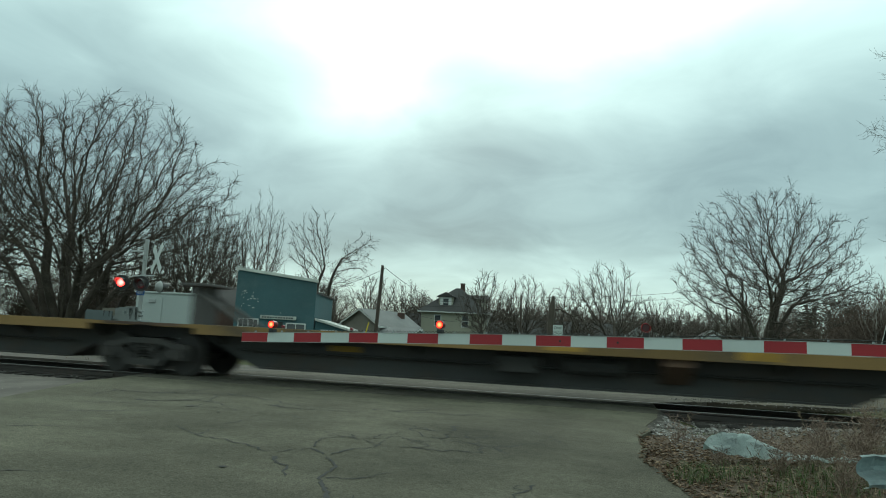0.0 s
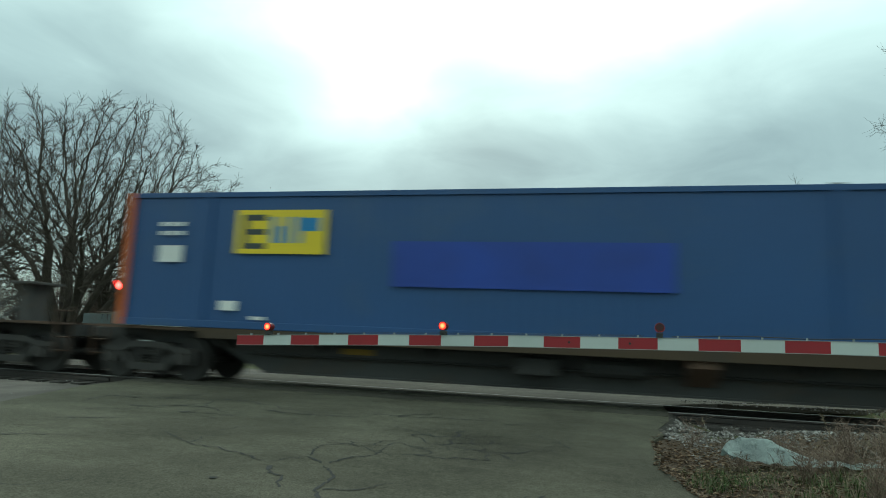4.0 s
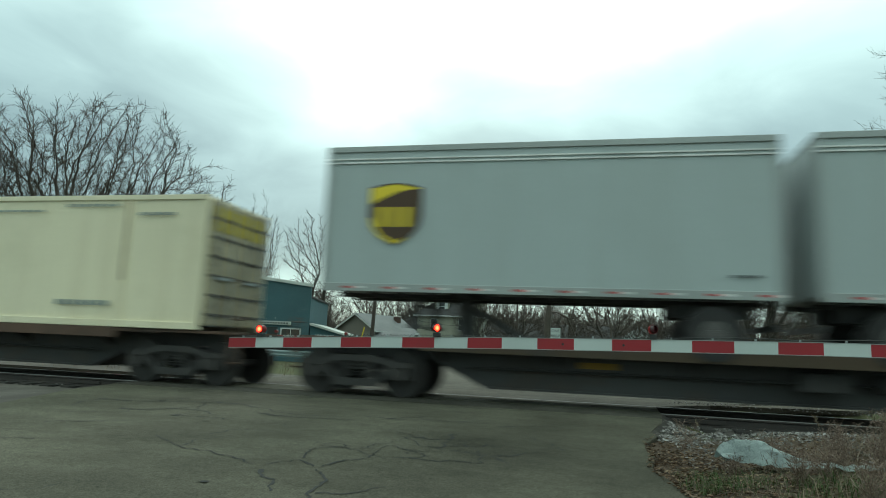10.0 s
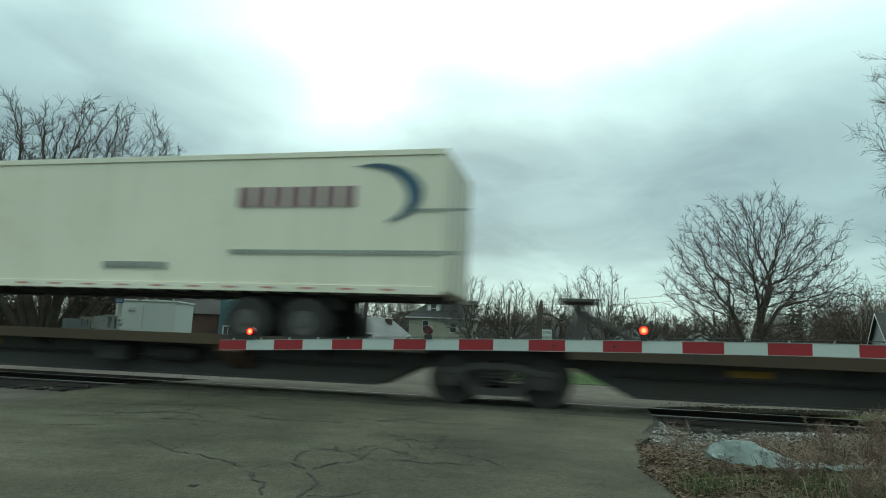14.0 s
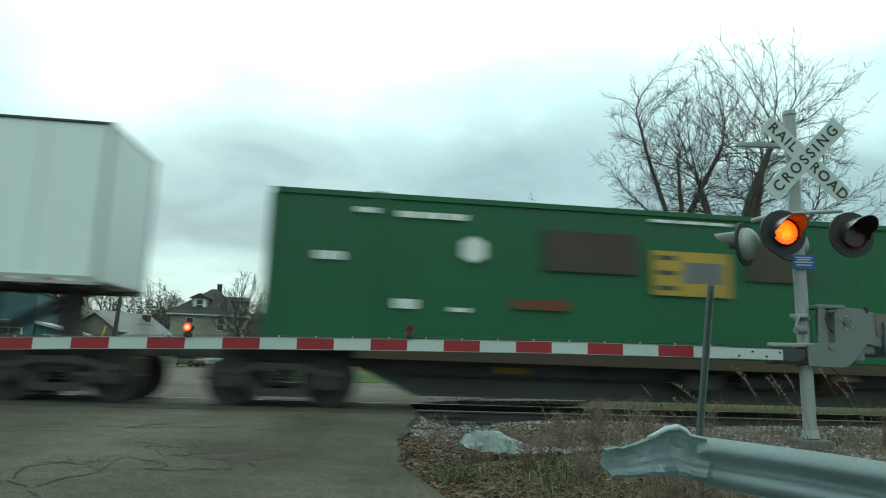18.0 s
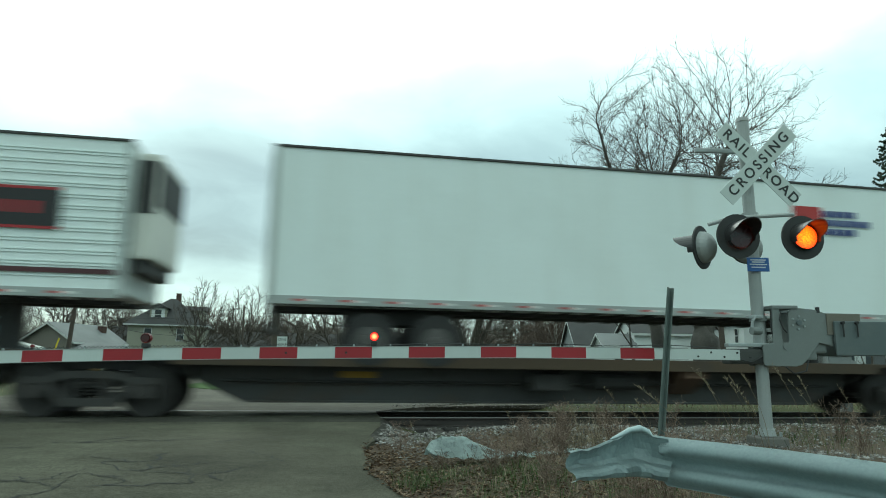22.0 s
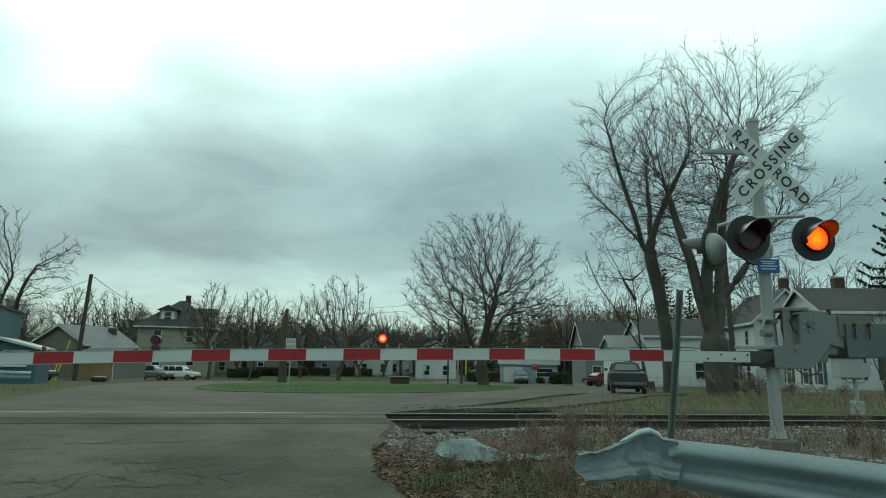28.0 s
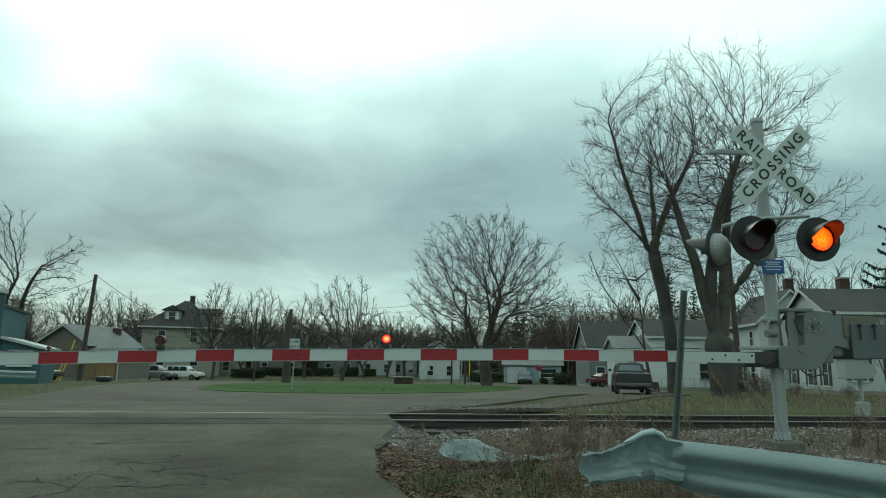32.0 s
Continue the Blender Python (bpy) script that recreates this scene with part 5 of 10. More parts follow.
def spine_unit(s0, s1, label, truck_left, truck_right, hitches=(), color=None, end_left=False, end_right=False):
    """One platform of a spine car between two truck centres."""
    L = s1 - s0
    car = rides(thing("spine_car", label, "railway car", "spine cars of the train"), s0)
    col = color or CAR_YELLOW
    a, b = -0.2 if not end_left else -1.35, L + (0.2 if not end_right else 1.35)
    # the fish-bellied centre sill
    prof = [(a, 1.0), (b, 1.0), (b, 0.74), (L - 1.4, 0.66), (L - 2.45, 0.17), (2.45, 0.17), (1.4, 0.66), (a, 0.74)]
    part("centre_sill", prism(prof, -0.52, 0.52), CAR_BLACK, car, "black fish-bellied centre sill")
    part("sill_flange", box((2.5, -0.6, 0.15), (L - 2.5, 0.6, 0.19), 0.006), CAR_BLACK, car)
    # deck edges with grimy yellow fascia
    for y in (-1, 1):
        bm = bmesh.new()
        add_box(bm, (1.0, y * 0.52, 0.97), (L - 1.0, y * 1.28, 1.03))
        add_box(bm, (1.35, y * 1.2, 0.83), (L - 1.35, y * 1.3, 1.045), 0.008)
        add_box(bm, (0.3, y * 1.18, 0.96), (L - 0.3, y * 1.24, 1.04))
        part("side_sill", bm, col, car, "grimy yellow side sill")
    x = 1.6
    while x < L - 1.2:
        for y in (-1, 1):
            part("outrigger", prism([(y * 0.52, 0.97), (y * 1.24, 0.97), (y * 1.24, 0.9), (y * 0.52, 0.62)], x - 0.04, x + 0.04, "x"), CAR_BLACK, car)
        x += 2.3
    for y in (-1, 1):
        part("end_platform", box((-0.3 if not end_left else -1.2, y * 0.25, 0.98), (1.1, y * 1.25, 1.04)), CAR_BROWN, car, "rusty end platform")
        part("end_platform", box((L - 1.1, y * 0.25, 0.98), (L + (0.3 if not end_right else 1.2), y * 1.25, 1.04)), CAR_BROWN, car, "rusty end platform")
    for x in (4.6, 9.2, L - 4.2) if col is CAR_YELLOW else ():
        part("marking", box((x - 0.35, -1.302, 0.88), (x + 0.35, -1.3, 1.03)), YELLOW_PATCH, car, "faded yellow marking")
    part("marking", box((L * 0.5 - 4.2, -0.528, 0.62), (L * 0.5 - 3.5, -0.522, 0.74)), YELLOW_PATCH, car, "yellow reflective marking")
    for y in (-1, 1):
        part("centre_bracket", prism([(y * 0.52, 0.86), (y * 1.22, 0.86), (y * 1.22, 0.7), (y * 0.62, 0.36), (y * 0.52, 0.36)], L * 0.5 + 2.6, L * 0.5 + 3.1, "x"), CAR_BROWN, car, "rusty side bracket")
    part("brake_valve", box((L * 0.5 - 0.5, -1.0, 0.42), (L * 0.5 + 0.3, -0.56, 0.74), 0.04), TRUCK_STEEL, car)
    part("brake_reservoir", rod((L * 0.5 + 0.8, -0.78, 0.6), (L * 0.5 + 1.9, -0.78, 0.6), 0.16, n=12), TRUCK_STEEL, car)
    part("brake_pipe", rod((2.2, -0.7, 0.55), (L - 2.2, -0.7, 0.55), 0.025, n=6), TRUCK_STEEL, car)
    if truck_left:
        truck(car, 0, s0)
    if truck_right:
        truck(car, L, s1)
    for ex, d, on in ((-1.35, -1, end_left), (L + 1.35, 1, end_right)):
        if on:
            bm = bmesh.new()
            add_box(bm, (ex, -0.14, 0.74), (ex + d * 0.55, 0.14, 0.98), 0.03)
            add_box(bm, (ex + d * 0.3, -0.2, 0.7), (ex + d * 0.62, 0.2, 1.0), 0.05)
            part("coupler", bm, TRUCK_STEEL, car)
            bm = bmesh.new()
            for y in (-1.2, -0.8):
                add_rod(bm, (ex, y, 0.35), (ex, y, 1.4), 0.02, n=6)
            for z in (0.4, 0.7, 1.0, 1.3):
                add_rod(bm, (ex, -1.2, z), (ex, -0.8, z), 0.016, n=6)
            part("end_ladder", bm, CAR_BROWN, car)
    for x, up, d in hitches:
        hitch(car, x, up, d)
    return car


def spine_car(trucks, hitch_sets, label, color=None):
    for i, (a, b) in enumerate(zip(trucks, trucks[1:])):
        spine_unit(a, b, label, True, i == len(trucks) - 2, hitch_sets.get(i, ()), color=color, end_left=i == 0, end_right=i == len(trucks) - 2)


EMPTY = "empty yellow and black spine car with a trailer hitch"
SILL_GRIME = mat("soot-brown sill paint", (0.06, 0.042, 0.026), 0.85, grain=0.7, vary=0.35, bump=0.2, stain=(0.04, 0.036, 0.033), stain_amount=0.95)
LOADED = "grimy yellow and black spine car under its load"
spine_car([-26.6, -9.8, 7.0, 24.0, 41.0, 57.9], {1: ((0.7, True, -1),), 3: ((1.4, True, -1),), 4: ((16.3, True, 1),)}, EMPTY)
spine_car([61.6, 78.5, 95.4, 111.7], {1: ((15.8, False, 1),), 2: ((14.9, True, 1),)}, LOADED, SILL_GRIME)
spine_car([115.7, 133.0, 151.5, 168.9], {1: ((1.6, True, -1),)}, LOADED, CAR_BROWN)
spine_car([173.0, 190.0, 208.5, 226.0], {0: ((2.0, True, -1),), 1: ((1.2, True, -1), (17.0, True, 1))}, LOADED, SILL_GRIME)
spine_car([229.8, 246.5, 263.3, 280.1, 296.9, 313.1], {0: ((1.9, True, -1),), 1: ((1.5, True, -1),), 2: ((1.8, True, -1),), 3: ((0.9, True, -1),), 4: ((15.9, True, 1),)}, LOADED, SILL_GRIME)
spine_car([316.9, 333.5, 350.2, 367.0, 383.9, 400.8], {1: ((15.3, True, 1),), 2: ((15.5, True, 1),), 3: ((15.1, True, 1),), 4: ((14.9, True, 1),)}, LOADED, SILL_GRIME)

# ---- containers ----


def corrugated(bm, x0, x1, y, z0, z1, depth, pitch, out):
    """A vertical-ribbed sheet in the plane y."""
    pts = [(x0, 0)]
    x = x0 + 0.02
    while x + pitch < x1:
        pts += [(x, 0), (x + pitch * 0.15, -depth), (x + pitch * 0.5, -depth), (x + pitch * 0.65, 0)]
        x += pitch
    pts.append((x1, 0))
    lo = [bm.verts.new((p, y + out * d, z0)) for p, d in pts]
    hi = [bm.verts.new((p, y + out * d, z1)) for p, d in pts]
    for i in range(len(pts) - 1):
        bm.faces.new((lo[i], lo[i + 1], hi[i + 1], hi[i]))


END_GRIME = mat("grimy cream door", (0.42, 0.37, 0.25), 0.75, grain=3, vary=0.3, bump=0.2, stain=(0.09, 0.07, 0.05), stain_amount=0.85, streak=0.6)
GALV_DARK = mat("rusty door iron", (0.08, 0.065, 0.05), 0.8, grain=5, vary=0.3)


def container(s0, L, paint, label, z0=1.05, H=2.9, ribs=True, frame_at=(2.0, 2.0), rail_paint=None, door_right=False, W=1.28, name="shipping_container", group="containers on the train"):
    c = rides(thing(name, label, "container", group), s0)
    trim = rail_paint or paint
    bm = bmesh.new()
    for y, o in ((-W, -1), (W, 1)):
        if ribs:
            corrugated(bm, 0.06, L - 0.06, y - 0.012 * o, z0 + 0.14, z0 + H - 0.1, 0.012, 0.24, o)
        else:
            vs = [bm.verts.new(p) for p in ((0.06, y - 0.012 * o, z0 + 0.14), (L - 0.06, y - 0.012 * o, z0 + 0.14), (L - 0.06, y - 0.012 * o, z0 + H - 0.1), (0.06, y - 0.012 * o, z0 + H - 0.1))]
            bm.faces.new(vs)
    add_box(bm, (0.03, -W + 0.06, z0 + 0.1), (L - 0.03, W - 0.06, z0 + H - 0.02))
    part("side_panel", bm, paint, c, "weathered side sheets")
    for y in (-W, W):
        part("bottom_rail", box((0, y - 0.025, z0), (L, y + 0.025, z0 + 0.15), 0.01), trim, c)
        part("top_rail", box((0, y - 0.02, z0 + H - 0.11), (L, y + 0.02, z0 + H), 0.008), trim, c)
    for x in (0.0, L - 0.1):
        for y in (-W, W):
            part("corner_post", box((x, y - 0.03, z0), (x + 0.1, y + 0.03, z0 + H), 0.01), trim, c)
    for x in (frame_at[0], L - frame_at[1]):
        for y in (-W, W):
            o = 1 if y > 0 else -1
            post = part("lifting_post", box((x - 0.07, y - 0.022, z0), (x + 0.07, y + 0.022, z0 + H), 0.006), trim, c, "upright lifting post")
            part("corner_casting", box((x - 0.09, y - 0.2 * (o > 0) - 0.015 * (o < 0), z0 + H - 0.06), (x + 0.09, y + 0.2 * (o < 0) + 0.015 * (o > 0), z0 + H + 0.03), 0.01), CAR_BLACK, post, "dark steel casting")
            if o < 0 and paint in (CREAM, CREAM2):
                part("rust_streak", box((x - 0.025, y - 0.026, z0 + H - 1.9), (x + 0.04, y - 0.023, z0 + H - 0.1)), RUST_RUN, post, "thin rust run")
    # door end with locking rods
    x = L if door_right else 0
    d = 1 if door_right else -1
    for y0, y1 in ((-W + 0.06, -0.015), (0.015, W - 0.06)):
        leaf = part("door", box((x, y0, z0 + 0.12), (x + d * 0.04, y1, z0 + H - 0.1), 0.008), END_GRIME if door_right else paint, c, "container door leaf")
        if door_right:
            for q in range(6):
                part("door_rib", box((x + 0.04, y0 + 0.05, z0 + 0.3 + 0.42 * q), (x + 0.062, y1 - 0.05, z0 + 0.36 + 0.42 * q)), GALV_DARK, leaf, "rusty door rib")
        bm = bmesh.new()
        for k in (0.25, 0.75):
            y = y0 + (y1 - y0) * k
            add_rod(bm, (x + d * 0.075, y, z0 + 0.08), (x + d * 0.075, y, z0 + H - 0.06), 0.02, n=6)
            add_box(bm, (x, y - 0.05, z0 + 1.1), (x + d * 0.09, y + 0.3 * (1 if k < 0.5 else -1), z0 + 1.16))
        part("locking_rod", bm, GALV, leaf)
    return c


def flat_marks(parent, marks, y):
    """Thin panels on a side: (name, x0, x1, z0, z1, material, label)."""
    for name, x0, x1, z0, z1, m, label in marks:
        part(name, box((x0, y - 0.004, z0), (x1, y, z1)), m, parent, label)


RUST_RUN = mat("rust run", (0.4, 0.3, 0.17), 0.8, grain=8, vary=0.3, stain=(0.6, 0.52, 0.36), stain_amount=0.8)
CREAM = mat("cream container paint", (0.73, 0.67, 0.485), 0.55, streak=0.3, grain=1.2, vary=0.07, bump=0.04, stain=(0.58, 0.53, 0.36), stain_amount=0.35, fine=25)
CREAM2 = mat("pale cream container paint", (0.71, 0.69, 0.56), 0.55, streak=0.28, grain=1.0, vary=0.07, bump=0.04, stain=(0.62, 0.55, 0.4), stain_amount=0.4, fine=25)
TAN = mat("tan container paint", (0.52, 0.425, 0.235), 0.6, streak=0.3, grain=1.0, vary=0.08, bump=0.05, stain=(0.33, 0.24, 0.12), stain_amount=0.5, fine=25)
BLUE = mat("blue container paint", (0.018, 0.07, 0.2), 0.5, grain=1.2, vary=0.12, bump=0.04, stain=(0.05, 0.09, 0.16), stain_amount=0.35, fine=25)
ORANGE = mat("orange frame paint", (0.55, 0.12, 0.02), 0.6, grain=2, vary=0.12)
GREEN = mat("green container paint", (0.006, 0.09, 0.03), 0.5, grain=1.2, vary=0.15, bump=0.04, stain=(0.02, 0.07, 0.03), stain_amount=0.4, fine=25)
INK = mat("dark stencil", (0.05, 0.06, 0.06), 0.7, grain=3, vary=0.2)
PALE_INK = mat("grey stencil", (0.25, 0.28, 0.26), 0.7, grain=3, vary=0.2)
WHITE_MARK = mat("white marking", (0.7, 0.72, 0.7), 0.6, grain=3, vary=0.1)
GREEN_INK = mat("green lettering", (0.01, 0.12, 0.09), 0.6, grain=3, vary=0.1)
RED_INK = mat("dark red lettering", (0.28, 0.015, 0.02), 0.6, grain=3, vary=0.1)
BLUE_INK = mat("blue lettering", (0.02, 0.2, 0.45), 0.6, grain=3, vary=0.1)
NAVY = mat("navy emblem", (0.02, 0.04, 0.18), 0.6, grain=3, vary=0.1)
SIGN_YELLOW = mat("yellow sign panel", (0.72, 0.55, 0.02), 0.5, grain=3, vary=0.08)
SIGN_YELLOW2 = mat("worn yellow sign panel", (0.66, 0.64, 0.36), 0.5, grain=3, vary=0.12)
BROWN_INK = mat("brown emblem", (0.06, 0.03, 0.012), 0.6, grain=3, vary=0.1)


def word(parent, words, x, y, z, size, material, label, spacing=1.0, stretch=1.0, bold=0.0):
    me = text_mesh(words, size, spacing=spacing, depth=0.001, bold=bold)
    return put("lettering", me, material, parent, label, pose(x, y, z, 90, 0, 0) @ Matrix.Diagonal((stretch, 1, 1, 1)))


def bars(parent, x0, x1, z, h, material, n, label, y, gap=0.25):
    """A line of writing that cannot be read, as plain bars."""
    w = (x1 - x0) / n
    for i in range(n):
        part("writing_bar", box((x0 + i * w, y - 0.003, z - h / 2), (x0 + (i + 1 - gap) * w, y, z + h / 2)), material, parent, label)


FACE = -1.315


def name_panel(c, x0, x1, z0, z1, paint):
    p = part("name_panel", box((x0, FACE - 0.004, z0), (x1, FACE, z1)), paint, c, "yellow sign panel with dark bars")
    w, h = x1 - x0, z1 - z0
    for i in range(5):
        k = z0 + h * (0.15 + 0.16 * i)
        part("emblem_bar", box((x0 + w * 0.05, FACE - 0.007, k), (x0 + w * (0.12 + 0.02 * i), FACE - 0.004, k + h * 0.06)), INK, p)
        part("emblem_bar", box((x1 - w * (0.24 - 0.03 * i), FACE - 0.007, k), (x1 - w * 0.04, FACE - 0.004, k + h * 0.06)), INK, p)
    for i in range(7):
        a = x0 + w * (0.24 + 0.075 * i)
        part("writing_bar", box((a, FACE - 0.007, z0 + h * 0.25), (a + w * 0.05, FACE - 0.004, z1 - h * 0.25)), INK, p)
    part("panel_rim", box((x0, FACE - 0.006, z1 - 0.025), (x1, FACE - 0.003, z1)), INK, p)
    part("panel_rim", box((x0, FACE - 0.006, z0), (x1, FACE - 0.003, z0 + 0.02)), INK, p)


def stencils(c, L, ink, y=FACE):
    for x0, x1, z, h in ((2.2, 3.6, 3.72, 0.06), (L - 3.6, L - 2.2, 3.72, 0.06), (L - 5.6, L - 4.2, 3.6, 0.05), (0.9, 1.6, 3.5, 0.07), (L - 1.7, L - 0.8, 3.52, 0.07), (2.1, 3.3, 1.55, 0.09), (L - 3.6, L - 2.2, 1.55, 0.11)):
        bars(c, x0, x1, z, h, ink, 7, "small stencilled bars", y, 0.2)


# the blue container in front
c = container(60.92, 16.15, BLUE, "dark blue ribbed container with orange end posts", rail_paint=BLUE)
part("end_post", box((-0.02, -1.33, 1.05), (0.12, -1.24, 3.95), 0.01), ORANGE, c, "orange end post")
emb = part("emblem_panel", box((2.7, FACE - 0.004, 2.62), (4.75, FACE, 3.55)), SIGN_YELLOW, c, "yellow emblem panel")
bm = bmesh.new()
for x0, x1, z0, z1 in ((2.85, 3.0, 2.72, 3.45), (3.0, 3.4, 3.32, 3.45), (3.0, 3.4, 3.02, 3.14), (3.0, 3.4, 2.72, 2.84)):
    add_box(bm, (x0, FACE - 0.007, z0), (x1, FACE - 0.004, z1))
part("emblem_bars", bm, INK, emb)
bm = bmesh.new()
for x0, x1, z0, z1 in ((3.5, 3.62, 2.85, 3.4), (3.68, 3.8, 2.85, 3.2), (3.86, 3.98, 2.85, 3.4), (4.1, 4.22, 2.85, 3.4), (4.22, 4.6, 3.1, 3.38)):
    add_box(bm, (x0, FACE - 0.007, z0), (x1, FACE - 0.004, z1))
part("emblem_bars", bm, BLUE_INK, emb)
flat_marks(c, [("white_plate", 0.85, 1.45, 2.42, 2.78, WHITE_MARK, "white plate"), ("white_plate", 2.45, 2.85, 1.42, 1.62, WHITE_MARK, "small white plate"), ("blue_panel", 6.2, 11.5, 2.0, 2.9, mat("bright blue patch", (0.012, 0.05, 0.32), 0.5), "brighter blue patch")], FACE)
bars(c, 0.85, 1.5, 3.25, 0.09, WHITE_MARK, 3, "white stencil bars", FACE)
bars(c, 0.85, 1.5, 3.05, 0.09, WHITE_MARK, 3, "white stencil bars", FACE)
bars(c, 3.2, 3.6, 1.28, 0.07, WHITE_MARK, 1, "white stencil bar", FACE)
# the refrigerated cream container with an emblem
c = container(114.86, 16.1, CREAM2, "cream refrigerated container with heraldic emblem and red lettering", ribs=False, name="reefer_container")
part("cooling_unit", box((-0.02, -1.05, 1.25), (0.28, 1.05, 3.8), 0.02), mat("dark cooling grille", (0.16, 0.14, 0.11), 0.8, grain=6, vary=0.3), c, "dirty cooling unit in the end wall")
part("vent", box((0.28, -1.32, 3.45), (0.62, -1.3, 3.72)), INK, c)
part("stain_strip", box((0.15, -1.319, 1.3), (0.3, -1.314, 3.4)), mat("rust streak", (0.3, 0.235, 0.16), 0.8, grain=2, vary=0.4), c, "rust-streaked panel")
em = part("emblem", prism([(2.72, 2.75), (2.86, 2.1), (3.17, 1.85), (3.48, 2.1), (3.62, 2.75)], FACE - 0.004, FACE), NAVY, c, "navy, gold and crimson heraldic emblem")
for z in (2.12, 2.32, 2.52):
    part("emblem_bar", box((2.95, FACE - 0.008, z), (3.4, FACE - 0.004, z + 0.07)), SIGN_YELLOW, em, "gold bar")
part("emblem_helm", prism([(3.0, 2.78), (3.34, 2.78), (3.3, 3.1), (3.22, 3.38), (3.12, 3.38), (3.04, 3.1)], FACE - 0.008, FACE - 0.004), SIGN_YELLOW, em, "gold helm")
for x0, k in ((2.62, 1), (3.4, -1)):
    part("emblem_mantle", prism([(x0, 2.4), (x0 + 0.32, 2.6), (x0 + 0.3, 3.12), (x0 + 0.05, 3.05)], FACE - 0.009, FACE - 0.005), mat("emblem crimson", (0.2, 0.05, 0.06), 0.6), em, "crimson mantle")
    part("emblem_scroll", prism([(x0 - 0.05, 1.95), (x0 + 0.4, 1.82), (x0 + 0.42, 1.92), (x0 - 0.02, 2.1)], FACE - 0.009, FACE - 0.005), NAVY, em)
for k in range(9):
    y0, low = -1.17 + 0.27 * k, 1.3 + 0.35 * ((k * 5) % 4)
    part("rust_streak", box((16.142, y0, low), (16.147, y0 + 0.07 + 0.05 * (k % 3), 3.72 - 0.22 * ((k * 3) % 5))), mat("dark rust streak", (0.075, 0.045, 0.025), 0.85, grain=5, vary=0.5, stain=(0.3, 0.24, 0.15), stain_amount=0.6), c, "rusty streak down the end wall")
bars(c, 4.3, 6.2, 2.62, 0.6, RED_INK, 4, "red lettering bars", FACE, 0.35)
bars(c, 6.25, 9.05, 2.52, 0.4, RED_INK, 11, "red lettering bars", FACE, 0.4)
bars(c, 6.25, 6.6, 2.63, 0.62, RED_INK, 1, "red lettering bar", FACE, 0.4)
word(c, "GLOBAL TRANSPORTATION", 6.75, FACE - 0.004, 1.93, 0.21, INK, "dark lettering", 1.38, 1.06, 0.006)
bars(c, 10.1, 11.9, 3.34, 0.17, BLUE_INK, 5, "blue lettering bars", FACE, 0.25)
bars(c, 11.9, 13.4, 3.34, 0.17, INK, 4, "dark lettering bars", FACE, 0.25)
bars(c, 10.1, 13.4, 3.12, 0.04, PALE_INK, 6, "small grey bars", FACE, 0.15)
bars(c, 11.7, 13.4, 1.93, 0.09, mat("maroon print", (0.13, 0.04, 0.04), 0.6), 6, "small maroon bars", FACE, 0.15)
stencils(c, 16.1, PALE_INK)
for s0, panel in ((153.44, SIGN_YELLOW2), (210.46, SIGN_YELLOW)):
    c = container(s0, 16.1, CREAM, "cream ribbed intermodal container with a yellow name panel", door_right=True)
    name_panel(c, 2.79, 6.54, 2.97, 3.55, panel)
    word(c, "Intermodal", 4.64, FACE - 0.004, 2.59, 0.62, GREEN_INK, "dark green lettering", 1.08, 1.12, 0.012)
    stencils(c, 16.1, PALE_INK)
    part("door_panel", box((16.145, -1.1, 3.2), (16.15, 1.1, 3.75)), mat("dirty yellow door sheet", (0.4, 0.32, 0.04), 0.6, grain=4, vary=0.25, stain=(0.15, 0.12, 0.05), stain_amount=0.6), c, "dirty yellow panel on the doors")
    for x, z in ((8.9, 3.1), (8.9, 1.6)):
        part("placard", rod((x, FACE - 0.003, z), (x, FACE, z), 0.16, n=4), CREAM2, c, "pale placard")
# green container
c = container(316.55, 15.85, GREEN, "dark green ribbed container with patches and a yellow emblem", ribs=True)
PATCH = mat("brown patch", (0.07, 0.05, 0.035), 0.8, grain=3, vary=0.4, stain=(0.03, 0.06, 0.03), stain_amount=0.8)
flat_marks(c, [("patch", 5.2, 7.1, 2.62, 3.42, PATCH, "blotched brown paint patch"), ("patch", 9.4, 10.8, 2.62, 3.4, PATCH, "blotched brown paint patch"), ("patch", 4.6, 5.7, 1.85, 2.05, mat("rust red smear", (0.16, 0.045, 0.02), 0.8, grain=4, vary=0.4, stain=(0.02, 0.07, 0.03), stain_amount=0.9), "rust red smear")], FACE)
emb = part("emblem_panel", box((7.4, FACE - 0.006, 2.25), (9.05, FACE - 0.001, 3.14)), mat("dirty yellow panel", (0.42, 0.28, 0.04), 0.7, grain=4, vary=0.3, stain=(0.2, 0.14, 0.05), stain_amount=0.7), c, "dirty yellow emblem panel")
for z in (2.4, 2.7, 3.0):
    bars(emb, 7.5, 7.95, z, 0.09, INK, 1, "dark emblem bar", FACE - 0.006, 0.1)
bars(emb, 8.05, 8.9, 2.72, 0.42, mat("grey blue emblem", (0.12, 0.14, 0.17), 0.6), 3, "grey blue emblem bars", FACE - 0.006, 0.1)
part("placard", rod((3.82, FACE - 0.004, 2.95), (3.82, FACE, 2.95), 0.27, n=6), WHITE_MARK, c, "white placard")
